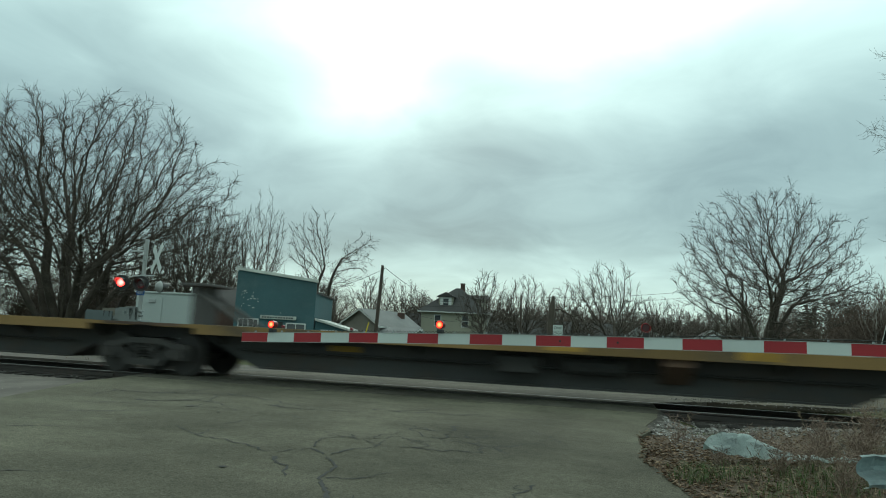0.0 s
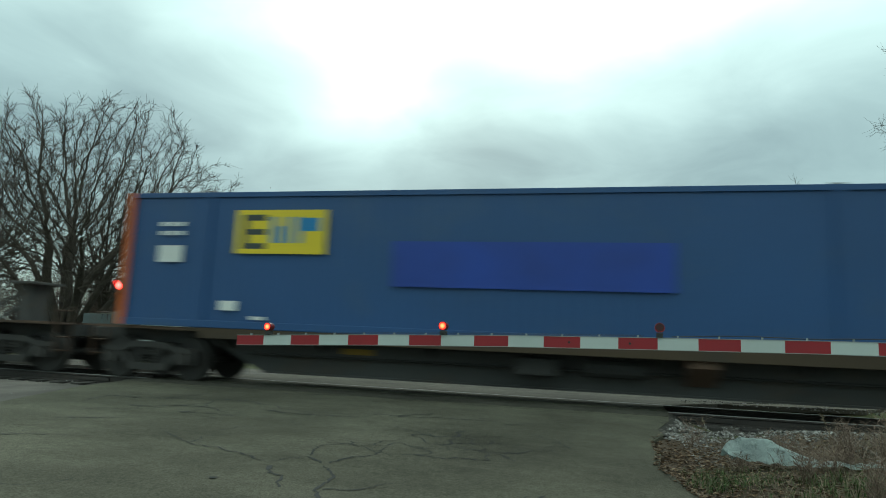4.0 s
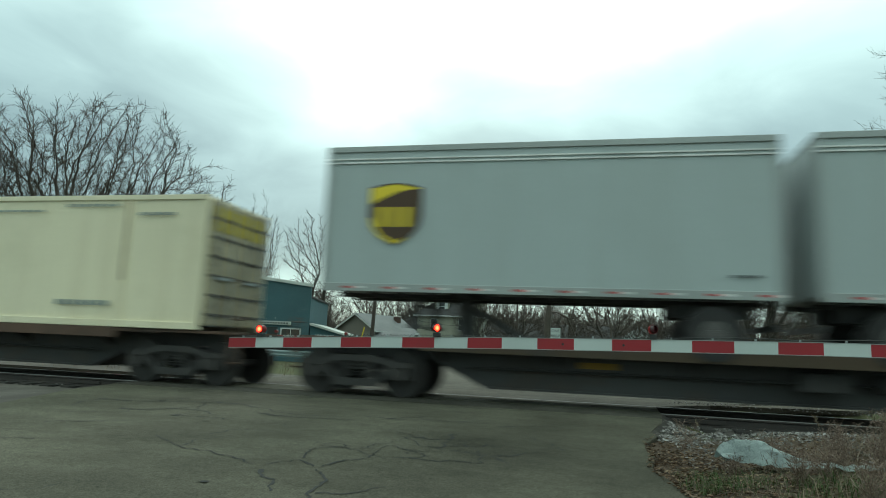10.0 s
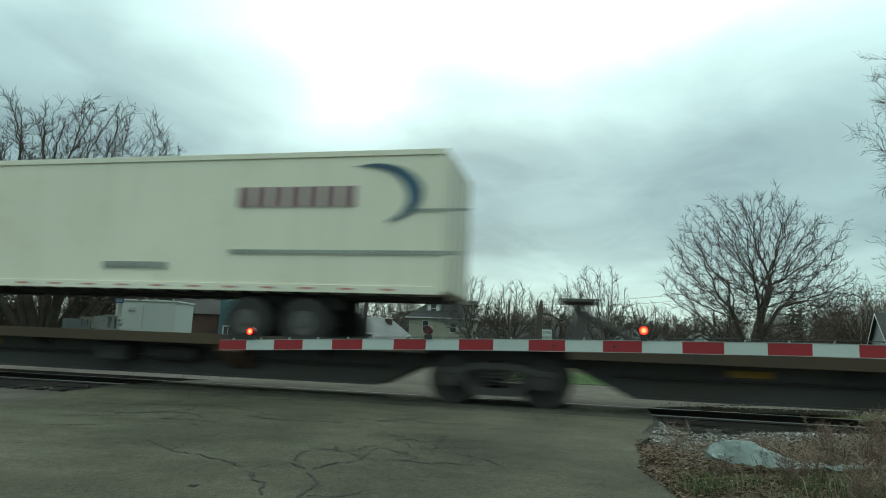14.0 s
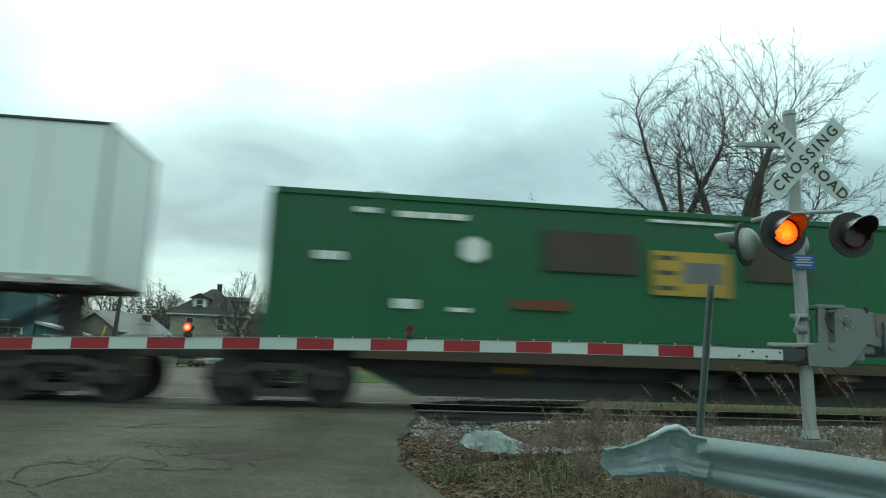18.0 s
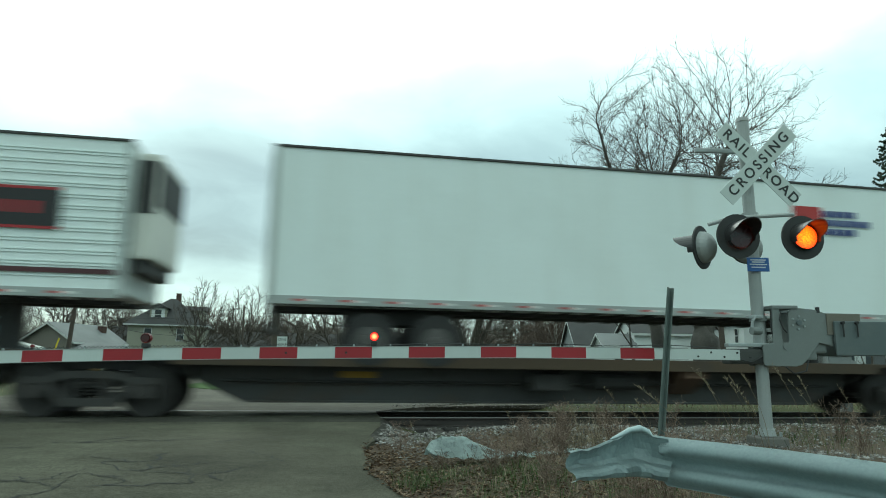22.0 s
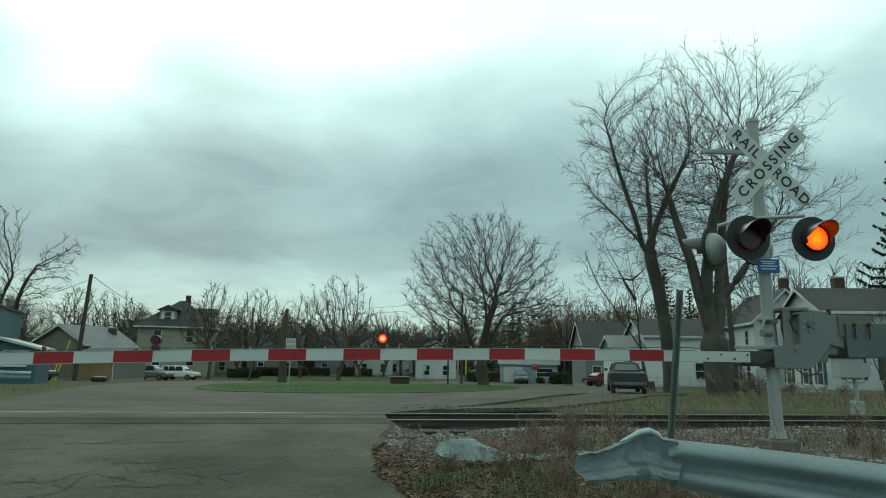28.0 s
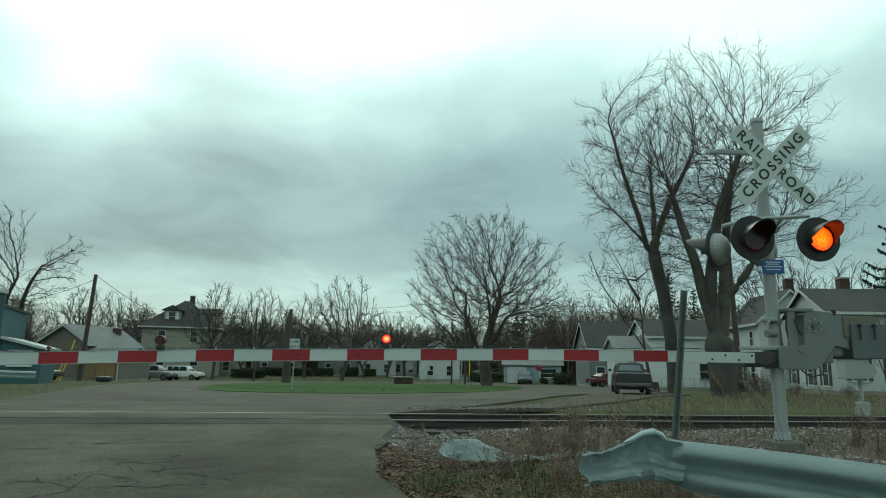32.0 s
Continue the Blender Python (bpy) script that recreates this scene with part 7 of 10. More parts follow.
def grow_tree(seed, height, radius, stems, low=0.1, mid=0.45, taper=0.95, spacing=(1.3, 0.62, 0.42, 0.3), share=(0.52, 0.5, 0.5, 0.5), least=(0.9, 0.5, 0.3, 0.2), angle=(48, 46, 44, 40), rise=(0.03, 0.05, 0.05, 0.03, 0.0), crook=(0.05, 0.09, 0.13, 0.16, 0.1), bare=0.3, twig_r=0.009, depth=4, inner=0.2, forks=(0.34, 0.46, 0.58, 0.7), stout=0.0085, reach=0.85, fall=3.0):
    """A bare tree with its foot at the origin. Each stem is (start height, azimuth, tilt, length, radius);
    side shoots follow one another round their branch and shorten towards its tip, inside a rounded outline."""
    rnd = random.Random(seed)
    wood, twigs = Sticks(), Sticks()
    zc = height * mid

    def past(p, k):
        v = (p.z - zc) / (height - zc) if p.z > zc else (p.z - zc) / (zc - height * low)
        return (p.x * p.x + p.y * p.y) / (radius * radius) + v * v > k * k

    def branch(p, d, length, r, level, trunk=False):
        n = max(2, min(12, int(length / (0.9, 0.6, 0.5, 0.4, 0.35)[level] / (1.0 if depth > 2 else 1.6))))
        if level == 4 or level == 2 == depth:
            n = 1
        step = length / n
        pts, dirs = [p.copy()], [d.copy()]
        bend = d.orthogonal().normalized()
        bend.rotate(Matrix.Rotation(rnd.uniform(0, 6.283), 3, d))
        stiff = 0.15 if trunk and length < height * 0.48 else 1.0
        bend *= rnd.uniform(-1, 1) * crook[level] * 0.9 * stiff
        k = rnd.uniform(0.88, 1.05)
        for i in range(n):
            j = Vector((rnd.gauss(0, 1), rnd.gauss(0, 1), rnd.gauss(0, 1))) * crook[level] * 0.75 * stiff
            d = (d + bend * min(1, step) + j + Vector((0, 0, rise[level] * min(1.5, step)))).normalized()
            p = p + d * step
            if i and (level or p.z > zc) and past(p, k if level else k * reach):
                break
            pts.append(p.copy())
            dirs.append(d.copy())
        n = len(pts) - 1
        short = level == 0 and p.z < height * 0.5 and length < height * 0.48 and trunk
        radii = [max(r * (1 - (0.25 if short else taper) * (i / n) ** 0.7), twig_r) for i in range(n + 1)]
        if level == 0 and not short:
            radii = [max(r * math.exp(-fall * i / n), twig_r) for i in range(n + 1)]
        (wood if level < min(3, depth) else twigs).tube(pts, radii, (8, 5, 3, 3, 3)[level] if depth > 2 else (5, 3, 3)[level])
        if level == 0 and trunk:
            carriers.append(pts)
        if level >= depth or short:
            return
        far = step * n
        s = far * (bare if level == 0 else inner) + rnd.uniform(0, spacing[level])
        turn = rnd.uniform(0, 6.283)
        # a long stem forks into limbs nearly its equal
        for f in forks if level == 0 and far > height * 0.4 else ():
            f = (f + rnd.uniform(-0.05, 0.05)) * n
            i = min(int(f), n - 1)
            side = dirs[i + 1].orthogonal().normalized()
            side.rotate(Matrix.Rotation(rnd.uniform(0, 6.283), 3, dirs[i + 1]))
            w = radians(rnd.uniform(16, 30))
            branch(pts[i].lerp(pts[i + 1], f - i), (dirs[i + 1] * math.cos(w) + side * math.sin(w)).normalized(), far * (1 - f / n) * rnd.uniform(0.85, 1.05), radii[i] * 0.6, 1)
        while s < far * 0.98:
            t = s / far * n
            i = min(int(t), n - 1)
            q = pts[i].lerp(pts[i + 1], t - i)
            ax = dirs[i + 1]
            turn += 2.4 + rnd.uniform(-0.4, 0.4)
            side = ax.orthogonal().normalized()
            side.rotate(Matrix.Rotation(turn, 3, ax))
            w = radians(angle[level] * rnd.uniform(0.7, 1.2))
            nd = (ax * math.cos(w) + side * math.sin(w)).normalized()
            rr = radii[i] + (radii[i + 1] - radii[i]) * (t - i)
            ln = (share[level] * (far - s) + least[level]) * rnd.uniform(0.65, 1.15)
            branch(q, nd, ln, max(min(rr * 0.55, (0.0085 if level else stout) * ln + 0.005), twig_r), level + 1)
            s += spacing[level] * rnd.uniform(0.7, 1.3)
        # the end of a limb spreads into several shoots, so that no leader stands out of the crown
        if level == 0 and reach < 0.84:
            turn = rnd.uniform(0, 6.283)
            for i in range(4 if level == 0 else 2):
                side = dirs[n].orthogonal().normalized()
                side.rotate(Matrix.Rotation(turn + i * 6.283 / (4 if level == 0 else 2), 3, dirs[n]))
                w = radians(rnd.uniform(18, 46))
                branch(pts[n], (dirs[n] * math.cos(w) + side * math.sin(w)).normalized(), height * (0.13 if level == 0 else 0.06) * rnd.uniform(0.7, 1.2), max(radii[n] * 0.8, twig_r), level + 1)

    carriers = []  # lines of the stems that stand on the ground
    for h0, az, tl, ln, r in stems:
        a, b = radians(az), radians(tl)
        foot = Vector((0.5 * r * math.cos(a) * min(1, tl / 12), 0.5 * r * math.sin(a) * min(1, tl / 12), h0 - (0.4 if h0 == 0 else 0)))
        if h0:
            at = [min(line, key=lambda q: abs(q.z - h0)) for line in carriers if line[-1].z > h0 - 1]
            if at:
                foot = max(at, key=lambda q: q.x * math.cos(a) + q.y * math.sin(a)).copy()
        else:
            wood.tube([foot, foot + Vector((0.06 * math.cos(a), 0.06 * math.sin(a), 0.9))], [r * 1.45, r * 0.98], 10)
        branch(foot, Vector((math.sin(b) * math.cos(a), math.sin(b) * math.sin(a), math.cos(b))), ln, r, 0, h0 == 0)
    return wood.mesh("trunk"), twigs.mesh("crown", False)


def colony_tree(seed, height, radius, stems, low=0.1, mid=0.45, points=3200, step=0.36, kill=0.62, twig_r=0.011, foot_r=0.45, ease=0.5, lift=0.06, shoots=2.2, shoot=0.62, ragged=0.28, wander=0.16, cone=0.3, shift=0.0):
    """A bare tree whose limbs grow from its stems towards points spread through a rounded crown, fork where the
    points part, and thicken with all that they carry. Each stem is (start height, azimuth, tilt, length, curve upwards)."""
    rnd = np.random.default_rng(seed)
    zc = height * mid
    v = rnd.normal(size=(points, 3))
    v /= np.linalg.norm(v, axis=1)[:, None]
    rad = rnd.random(points) ** 0.42
    bulge = np.array([1 - ragged + ragged * (noise.noise(Vector(q) * 2.1 + Vector((seed, 0, 0))) + 0.55) for q in v])
    rad = rad * np.clip(bulge, 0.5, 1.08)
    pts = v * rad[:, None] * radius
    pts[:, 2] = zc + v[:, 2] * rad * np.where(v[:, 2] > 0, height - zc, zc - height * low)
    pts[:, 0] += shift * pts[:, 2] / height
    # the stems
    pos, up = [], []
    lines = []
    for h0, az, tl, ln, curve in stems:
        a, b = radians(az), radians(tl)
        d = Vector((math.sin(b) * math.cos(a), math.sin(b) * math.sin(a), math.cos(b)))
        if h0 and lines:
            near = [min(line, key=lambda i: abs(pos[i][2] - h0)) for line in lines]
            at = max(near, key=lambda i: (-abs(pos[i][2] - h0) // 0.5, pos[i][0] * math.cos(a) + pos[i][1] * math.sin(a)))
        else:
            pos.append((0.12 * foot_r * math.cos(a) * tl / 6, 0.12 * foot_r * math.sin(a) * tl / 6, -0.35))
            up.append(-1)
            at = len(pos) - 1
        p = Vector(pos[at])
        line = [at]
        sway = Vector(rnd.normal(size=3)) * 0.02
        for i in range(max(2, int(ln / step))):
            d = (d + Vector((0, 0, curve * step)) + sway * step + Vector(rnd.normal(size=3)) * 0.045).normalized()
            p = p + d * step
            pos.append(tuple(p))
            up.append(line[-1])
            line.append(len(pos) - 1)
        lines.append(line)
    pos = np.array(pos)
    up = list(up)
    heading = np.zeros_like(pos)
    for i, k in enumerate(up):
        heading[i] = (pos[i] - pos[k]) / max(np.linalg.norm(pos[i] - pos[k]), 1e-6) if k >= 0 else (0, 0, 1)
    kids = np.zeros(len(pos), int)
    best = np.full(points, 1e9)
    who = np.zeros(points, int)
    alive = np.ones(points, bool)

    def update(lo):
        idx = np.nonzero(alive)[0]
        for c in range(lo, len(pos), 400):
            if len(idx) == 0:
                return
            w = pts[idx][:, None, :] - pos[None, c:c + 400, :]
            d = np.linalg.norm(w, axis=2)
            along = (w * heading[None, c:c + 400, :]).sum(axis=2)
            d = np.where((along < cone * d) & (d > kill), 1e8, d)
            j = d.argmin(axis=1)
            m = d[np.arange(len(idx)), j]
            closer = m < best[idx]
            best[idx[closer]] = m[closer]
            who[idx[closer]] = j[closer] + c
        alive[idx[best[idx] < kill]] = False

    update(0)
    for _ in range(90):
        idx = np.nonzero(alive & (best < 1e7))[0]
        if len(idx) == 0:
            break
        pull = np.zeros_like(pos)
        w = pts[idx] - pos[who[idx]]
        np.add.at(pull, who[idx], w / np.linalg.norm(w, axis=1)[:, None])
        grow = np.unique(who[idx])
        spent = grow[kids[grow] >= 3]
        alive[idx[np.isin(who[idx], spent)]] = False
        grow = grow[kids[grow] < 3]
        if len(grow) == 0:
            break
        d = pull[grow] / np.linalg.norm(pull[grow], axis=1)[:, None]
        d = d + heading[grow] * ease + rnd.normal(size=d.shape) * wander + np.array((0, 0, lift))
        d /= np.linalg.norm(d, axis=1)[:, None]
        n0 = len(pos)
        pos = np.vstack((pos, pos[grow] + d * step))
        heading = np.vstack((heading, d))
        kids[grow] += 1
        kids = np.concatenate((kids, np.zeros(len(grow), int)))
        up.extend(int(g) for g in grow)
        update(n0)
    n = len(pos)
    carried = np.zeros(n)
    load = np.zeros(n, int)
    for i in range(n - 1, -1, -1):
        carried[i] = max(carried[i], 1)
        if up[i] >= 0:
            carried[up[i]] += carried[i]
            load[up[i]] += 1
    most = max(carried[i] for i in range(n) if up[i] < 0)
    e = math.log(most) / math.log(foot_r / twig_r)
    radii = twig_r * carried ** (1 / e)
    children = [[] for _ in range(n)]
    for i in range(n):
        if up[i] >= 0:
            children[up[i]].append(i)
    wood, twigs = Sticks(), Sticks()
    todo = [(i, -1) for i in range(n) if up[i] < 0]
    while todo:
        i, back = todo.pop()
        chain = [i] if back < 0 else [back, i]
        while children[chain[-1]]:
            ks = sorted(children[chain[-1]], key=lambda c: -carried[c])
            todo.extend((c, chain[-1]) for c in ks[1:])
            chain.append(ks[0])
        rr = [float(radii[c]) for c in chain]
        if back >= 0:
            rr[0] = rr[1]
        else:
            rr[0] *= 1.5
        a = 0
        for lo, sides in ((0.1, 9), (0.03, 5), (0, 3)):
            b = a
            while b < len(chain) - 1 and (rr[b] > lo or b == a and lo == 0):
                b += 1
            if b > a:
                (wood if lo else twigs).tube([Vector(pos[c]) for c in chain[a:b + 1]], rr[a:b + 1], sides)
            a = b
        if a < len(chain) - 1:
            twigs.tube([Vector(pos[c]) for c in chain[a:]], rr[a:], 3)
    # short shoots along the thin wood
    for i in range(n):
        if carried[i] > 14 or up[i] < 0:
            continue
        count = int(shoots * (1.6 if not children[i] else 1) + rnd.random())
        for k in range(count):
            h = Vector(heading[i])
            side = h.orthogonal().normalized()
            side.rotate(Matrix.Rotation(rnd.random() * 6.283, 3, h))
            w = radians(20 + 40 * rnd.random())
            d = h * math.cos(w) + side * math.sin(w) + Vector((0, 0, 0.15))
            p = Vector(pos[i]) - h * step * rnd.random()
            ln = shoot * (0.5 + 0.8 * rnd.random())
            if shoots < 2:
                twigs.tube([p, p + d * ln], [twig_r * 0.9, twig_r * 0.6], 3)
                continue
            q = p + d * ln * 0.5
            twigs.tube([p, q, q + (d + Vector(rnd.normal(size=3)) * 0.25) * ln * 0.5], [twig_r * 0.9, twig_r * 0.8, twig_r * 0.55], 3)
    return wood.mesh("trunk"), twigs.mesh("crown", False)


def fan(count, tilt, length, r, h0=0.0, seed=1):
    """Stems spread evenly round the foot."""
    rnd = random.Random(seed)
    return [(h0 * rnd.uniform(0.85, 1.15) if h0 else 0, 137.5 * i + rnd.uniform(-25, 25), tilt[0] + (tilt[1] - tilt[0]) * ((i + 0.5) / count) ** 0.8, length * rnd.uniform(0.86, 1.05), r * rnd.uniform(0.75, 1.1)) for i in range(count)]


TREE_KINDS = {}


def tree_kind(key, bark=None, twig=None, grow=grow_tree, **kw):
    a, b = grow(**kw)
    a.materials.append(bark or BARK)
    b.materials.append(twig or TWIG)
    top = max(v.co.z for me in (a, b) for v in me.vertices)
    TREE_KINDS[key] = (a, b, top)


def bare_tree(key, x, y, height, label, turn=0.0, group="bare trees", wide=1.0, z=None):
    a, b, top = TREE_KINDS[key]
    k = height / top
    zz = base_z(y) - 0.05 if z is None else z
    t = thing("tree", label, "tree", group, m=pose(x, y, zz, 0, 0, turn) @ Matrix.Diagonal((k * wide, k * wide, k, 1)))
    put("trunk", a, None, t)
    put("crown", b, None, t, "bare twigs")
    return t


BRUSH = mat("reddish brush twigs", (0.12, 0.088, 0.07), 0.95, grain=4, vary=0.2, bump=0.2)
HAZE_TWIG = mat("brown thicket twigs", (0.125, 0.1, 0.084), 0.95, grain=4, vary=0.2, bump=0.2)
tree_kind("maple", grow=colony_tree, seed=3, height=22, radius=11.4, stems=[(0, 137.5 * i, 4 + 2.6 * i, 9 - 0.25 * i, 0.015) for i in range(11)], low=0.1, mid=0.42, points=7800, step=0.42, kill=0.6, twig_r=0.012, foot_r=0.34, lift=0.24, ease=0.65, shoots=2.6, wander=0.26)
tree_kind("maple_b", grow=colony_tree, seed=8, height=20, radius=7.5, stems=[(0, 137.5 * i, 4 + 4 * i, 8, 0.02) for i in range(5)], low=0.12, mid=0.5, points=2600, step=0.42, kill=0.7, twig_r=0.013, foot_r=0.32, lift=0.3, ease=0.8, wander=0.24, shoots=1.6)
tree_kind("upright", grow=colony_tree, seed=12, height=17, radius=4.0, stems=[(0, 137.5 * i, 3 + 4.5 * i, 7, 0.02) for i in range(4)], low=0.24, mid=0.6, points=1000, step=0.36, kill=0.58, twig_r=0.0135, foot_r=0.19, lift=0.35, wander=0.2, shoots=1.8, ragged=0.4, cone=0.45)
tree_kind("round", grow=colony_tree, seed=5, height=18, radius=9.4, stems=[(0, 60, 2, 2.6, 0.0), (2.4, 178, 24, 4.5, 0.0), (2.4, 60, 6, 7, 0.0), (2.4, 8, 22, 5, 0.0), (2.4, 280, 20, 5, 0.0), (2.4, 185, 60, 3.4, 0.0), (2.4, 10, 58, 3.4, 0.0)], low=0.12, mid=0.46, points=4200, step=0.38, kill=0.6, twig_r=0.0125, foot_r=0.62, lift=0.08, ease=0.5, shoots=2.4, wander=0.3, cone=0.35)
tree_kind("tall", bark=BARK_GREY, grow=colony_tree, seed=21, height=19, radius=8.0, stems=[(0, 90, 1, 3.0, 0), (2.8, 182, 21, 8, 0.02), (2.8, 200, 8, 10, 0.0), (2.8, 2, 10, 10, 0.0), (4.6, 355, 52, 4.5, 0.03), (6.4, 10, 48, 4, 0.03)], low=0.2, mid=0.55, points=2600, step=0.36, kill=0.6, twig_r=0.0075, foot_r=0.74, lift=0.26, ragged=0.4, ease=0.8, cone=0.5)
tree_kind("tall_b", bark=BARK_GREY, grow=colony_tree, seed=25, height=19.4, radius=6.4, stems=[(0, 120, 1, 8.4, 0), (7.6, 185, 42, 4.5, 0.03), (8.0, 10, 15, 6, 0), (8.1, 170, 10, 7.5, 0), (8.2, 80, 22, 5, 0.02)], low=0.3, mid=0.66, points=2000, step=0.36, kill=0.6, twig_r=0.0075, foot_r=0.36, lift=0.26, ragged=0.4, ease=0.8, cone=0.5)
tree_kind("slender", grow=colony_tree, seed=33, height=15, radius=3.2, stems=[(0, 180, 8, 8, 0.0), (0, 10, 6, 9, 0.0), (4.6, 182, 70, 1.5, 0.0)], low=0.34, mid=0.68, points=520, step=0.34, kill=0.55, twig_r=0.014, foot_r=0.17, lift=0.25, wander=0.26, shoots=1.6, shoot=0.5, ragged=0.5)
tree_kind("small", grow=colony_tree, seed=41, height=11, radius=4.6, stems=[(0, 0, 2, 2.6, 0), (2.4, 0, 24, 1.8, 0), (2.4, 180, 26, 1.8, 0), (2.4, 90, 30, 1.6, 0)], low=0.16, mid=0.5, points=900, step=0.3, kill=0.5, twig_r=0.018, foot_r=0.21, shoots=1.1, lift=0.25, ease=0.8, wander=0.26)
tree_kind("small_b", grow=colony_tree, seed=47, height=11, radius=4.9, stems=[(0, 0, 2, 2.2, 0), (2.0, 20, 36, 2.2, 0), (2.0, 200, 34, 2.2, 0), (2.1, 110, 20, 2.2, 0)], low=0.16, mid=0.5, points=850, step=0.32, kill=0.5, twig_r=0.02, foot_r=0.22, shoots=1.1, wander=0.3, lift=0.2, ease=0.7)
tree_kind("leaning", grow=colony_tree, seed=52, height=12.4, radius=2.5, stems=[(0, 0, 29, 11, -0.005)], low=0.3, mid=0.66, points=420, step=0.3, kill=0.5, twig_r=0.014, foot_r=0.19, shift=6.6, wander=0.3, shoots=1.6, shoot=0.5, cone=0.1)
tree_kind("broken", bark=BARK_GREY, seed=57, height=9.8, radius=5.5, stems=[(0, 182, 12, 7.8, 0.15), (4.2, 184, 30, 5.4, 0.09), (3.8, 182, 78, 3.4, 0.05), (5.0, 176, 82, 3.2, 0.05), (5.6, 10, 50, 3, 0.05)], mid=0.5, low=0.1, bare=0.55, taper=0.6, spacing=(0.8, 0.4, 0.32, 0.3), angle=(60, 50, 46, 40), crook=(0.06, 0.2, 0.2, 0.2, 0.1), twig_r=0.008)
tree_kind("copse", bark=HAZE_TWIG, twig=HAZE_TWIG, seed=66, height=12, radius=4.6, stems=fan(9, (2, 34), 11.5, 0.1, seed=6), mid=0.4, low=0.0, bare=0.06, share=(0.6, 0.55, 0.5, 0.5), forks=(), inner=0.05, spacing=(0.46, 0.32, 0.5, 0.4), angle=(44, 44, 40, 36), twig_r=0.03, depth=2)
tree_kind("brush", bark=BRUSH, twig=BRUSH, seed=61, height=12, radius=3.0, stems=fan(8, (2, 20), 11.5, 0.07, seed=11), mid=0.5, low=0.0, bare=0.1, forks=(), spacing=(0.5, 0.36, 0.4, 0.4), angle=(30, 32, 30, 30), rise=(0.06, 0.08, 0.08, 0, 0), twig_r=0.015, depth=2)
tree_kind("birch", bark=mat("pale birch bark", (0.32, 0.3, 0.27), 0.85, grain=3, vary=0.25, bump=0.3), twig=BRUSH, seed=71, height=13, radius=2.0, stems=[(0, 0, 1, 13, 0.11)], mid=0.55, low=0.2, bare=0.3, spacing=(0.5, 0.5, 0.4, 0.4), angle=(34, 34, 30, 30), twig_r=0.014, depth=2)

DENSE = "tall bare many-stemmed deciduous tree behind the crossing"
for x, y, h, turn, key, wide in ((-44.6, 33.0, 23.4, 90, "maple", 1.3), (-55.0, 31.8, 20.6, 160, "maple_b", 1.0), (-35.6, 37.4, 14.6, 70, "maple_b", 0.95), (-46.5, 40.0, 18.6, 210, "maple_b", 1.0), (-57.5, 36.0, 19.0, 120, "maple_b", 1.0), (-63, 30, 18.5, 20, "maple_b", 1.0), (-39.5, 43.5, 15.6, 300, "maple_b", 0.9)):
    bare_tree(key, x, y, h, DENSE, turn, "grove of bare trees", wide=wide)
for x, y, h, turn, key, wide in ((-40.6, 51.6, 17.4, 10, "upright", 0.85), (-36.4, 50.5, 18.2, 80, "upright", 0.95), (-42.5, 53, 15.2, 220, "upright", 0.95)):
    bare_tree(key, x, y, h, "bare tree behind the old wooden building", turn, wide=wide)
bare_tree("slender", -29.2, 47.8, 15.4, "slender bare tree behind the teal building", 0, wide=0.95)
bare_tree("leaning", -29.5, 48.1, 13.0, "leaning bare tree behind the teal building", 0, wide=0.95)
bare_tree("round", 14.9, 49.6, 18.3, "large round-crowned bare tree on the grass island", 0, wide=0.95)
bare_tree("tall", 19.8, 17.6, 19.6, "tall grey bare tree with a forked thick trunk", 0, wide=0.92)
bare_tree("tall_b", 18.7, 20.8, 20.0, "tall grey bare tree beside the parked pickup", 0, wide=0.95)
bare_tree("broken", 19.8, 24.7, 10.6, "thin broken bare tree leaning by the houses", 0)
for x, y, h, turn, key, wide in ((1.1, 81.5, 15.4, 0, "small", 1.0), (-15.7, 77.1, 13.4, 50, "small_b", 0.75), (-10.8, 86.5, 13.7, 120, "small", 0.95), (-13.9, 92.2, 11.4, 200, "small_b", 0.8), (-4.4, 90.6, 13.3, 90, "small_b", 0.95), (9.3, 103.8, 12.2, 20, "small", 1.05), (5.2, 99, 11.6, 140, "small_b", 0.9), (13.5, 112, 12, 100, "small", 1.0),
                                 (-33, 92, 13, 10, "small", 1.0), (-39, 95, 14, 60, "small_b", 1.0), (-45, 90, 12, 160, "small", 1.0), (-31.5, 100, 12, 240, "small_b", 1.0), (20, 112, 10, 30, "small", 1.0), (26, 108, 13, 140, "small_b", 1.0)):
    bare_tree(key, x, y, h, "bare street tree in the far neighbourhood", turn, "far bare trees", wide=wide)
for i, (x, y, h) in enumerate(((31, 86, 13), (34, 90, 14), (37.5, 87, 13.5), (41, 92, 14), (45, 88, 14), (49, 93, 15), (54, 90, 14.5), (59, 95, 16), (65, 91, 15.5), (72, 97, 16), (80, 92, 15), (37, 100, 14), (47, 102, 15), (57, 108, 17), (90, 90, 16), (28.5, 92, 12.5), (34.2, 82, 12.5), (36.5, 83, 13.5), (38.8, 80, 12.5), (33.0, 87, 14), (43, 83, 14.5), (35, 79, 12.2), (39.6, 84, 14), (41, 79, 14.5), (44, 77.5, 15), (46.4, 80, 15.5), (48.8, 77, 15), (51.5, 80, 16), (32.4, 80.5, 11.5), (36.8, 77, 12.4))):
    bare_tree("brush", x, y, h, "brown brushy bare trees behind the houses", i * 47, "woods behind the houses", wide=1.25)
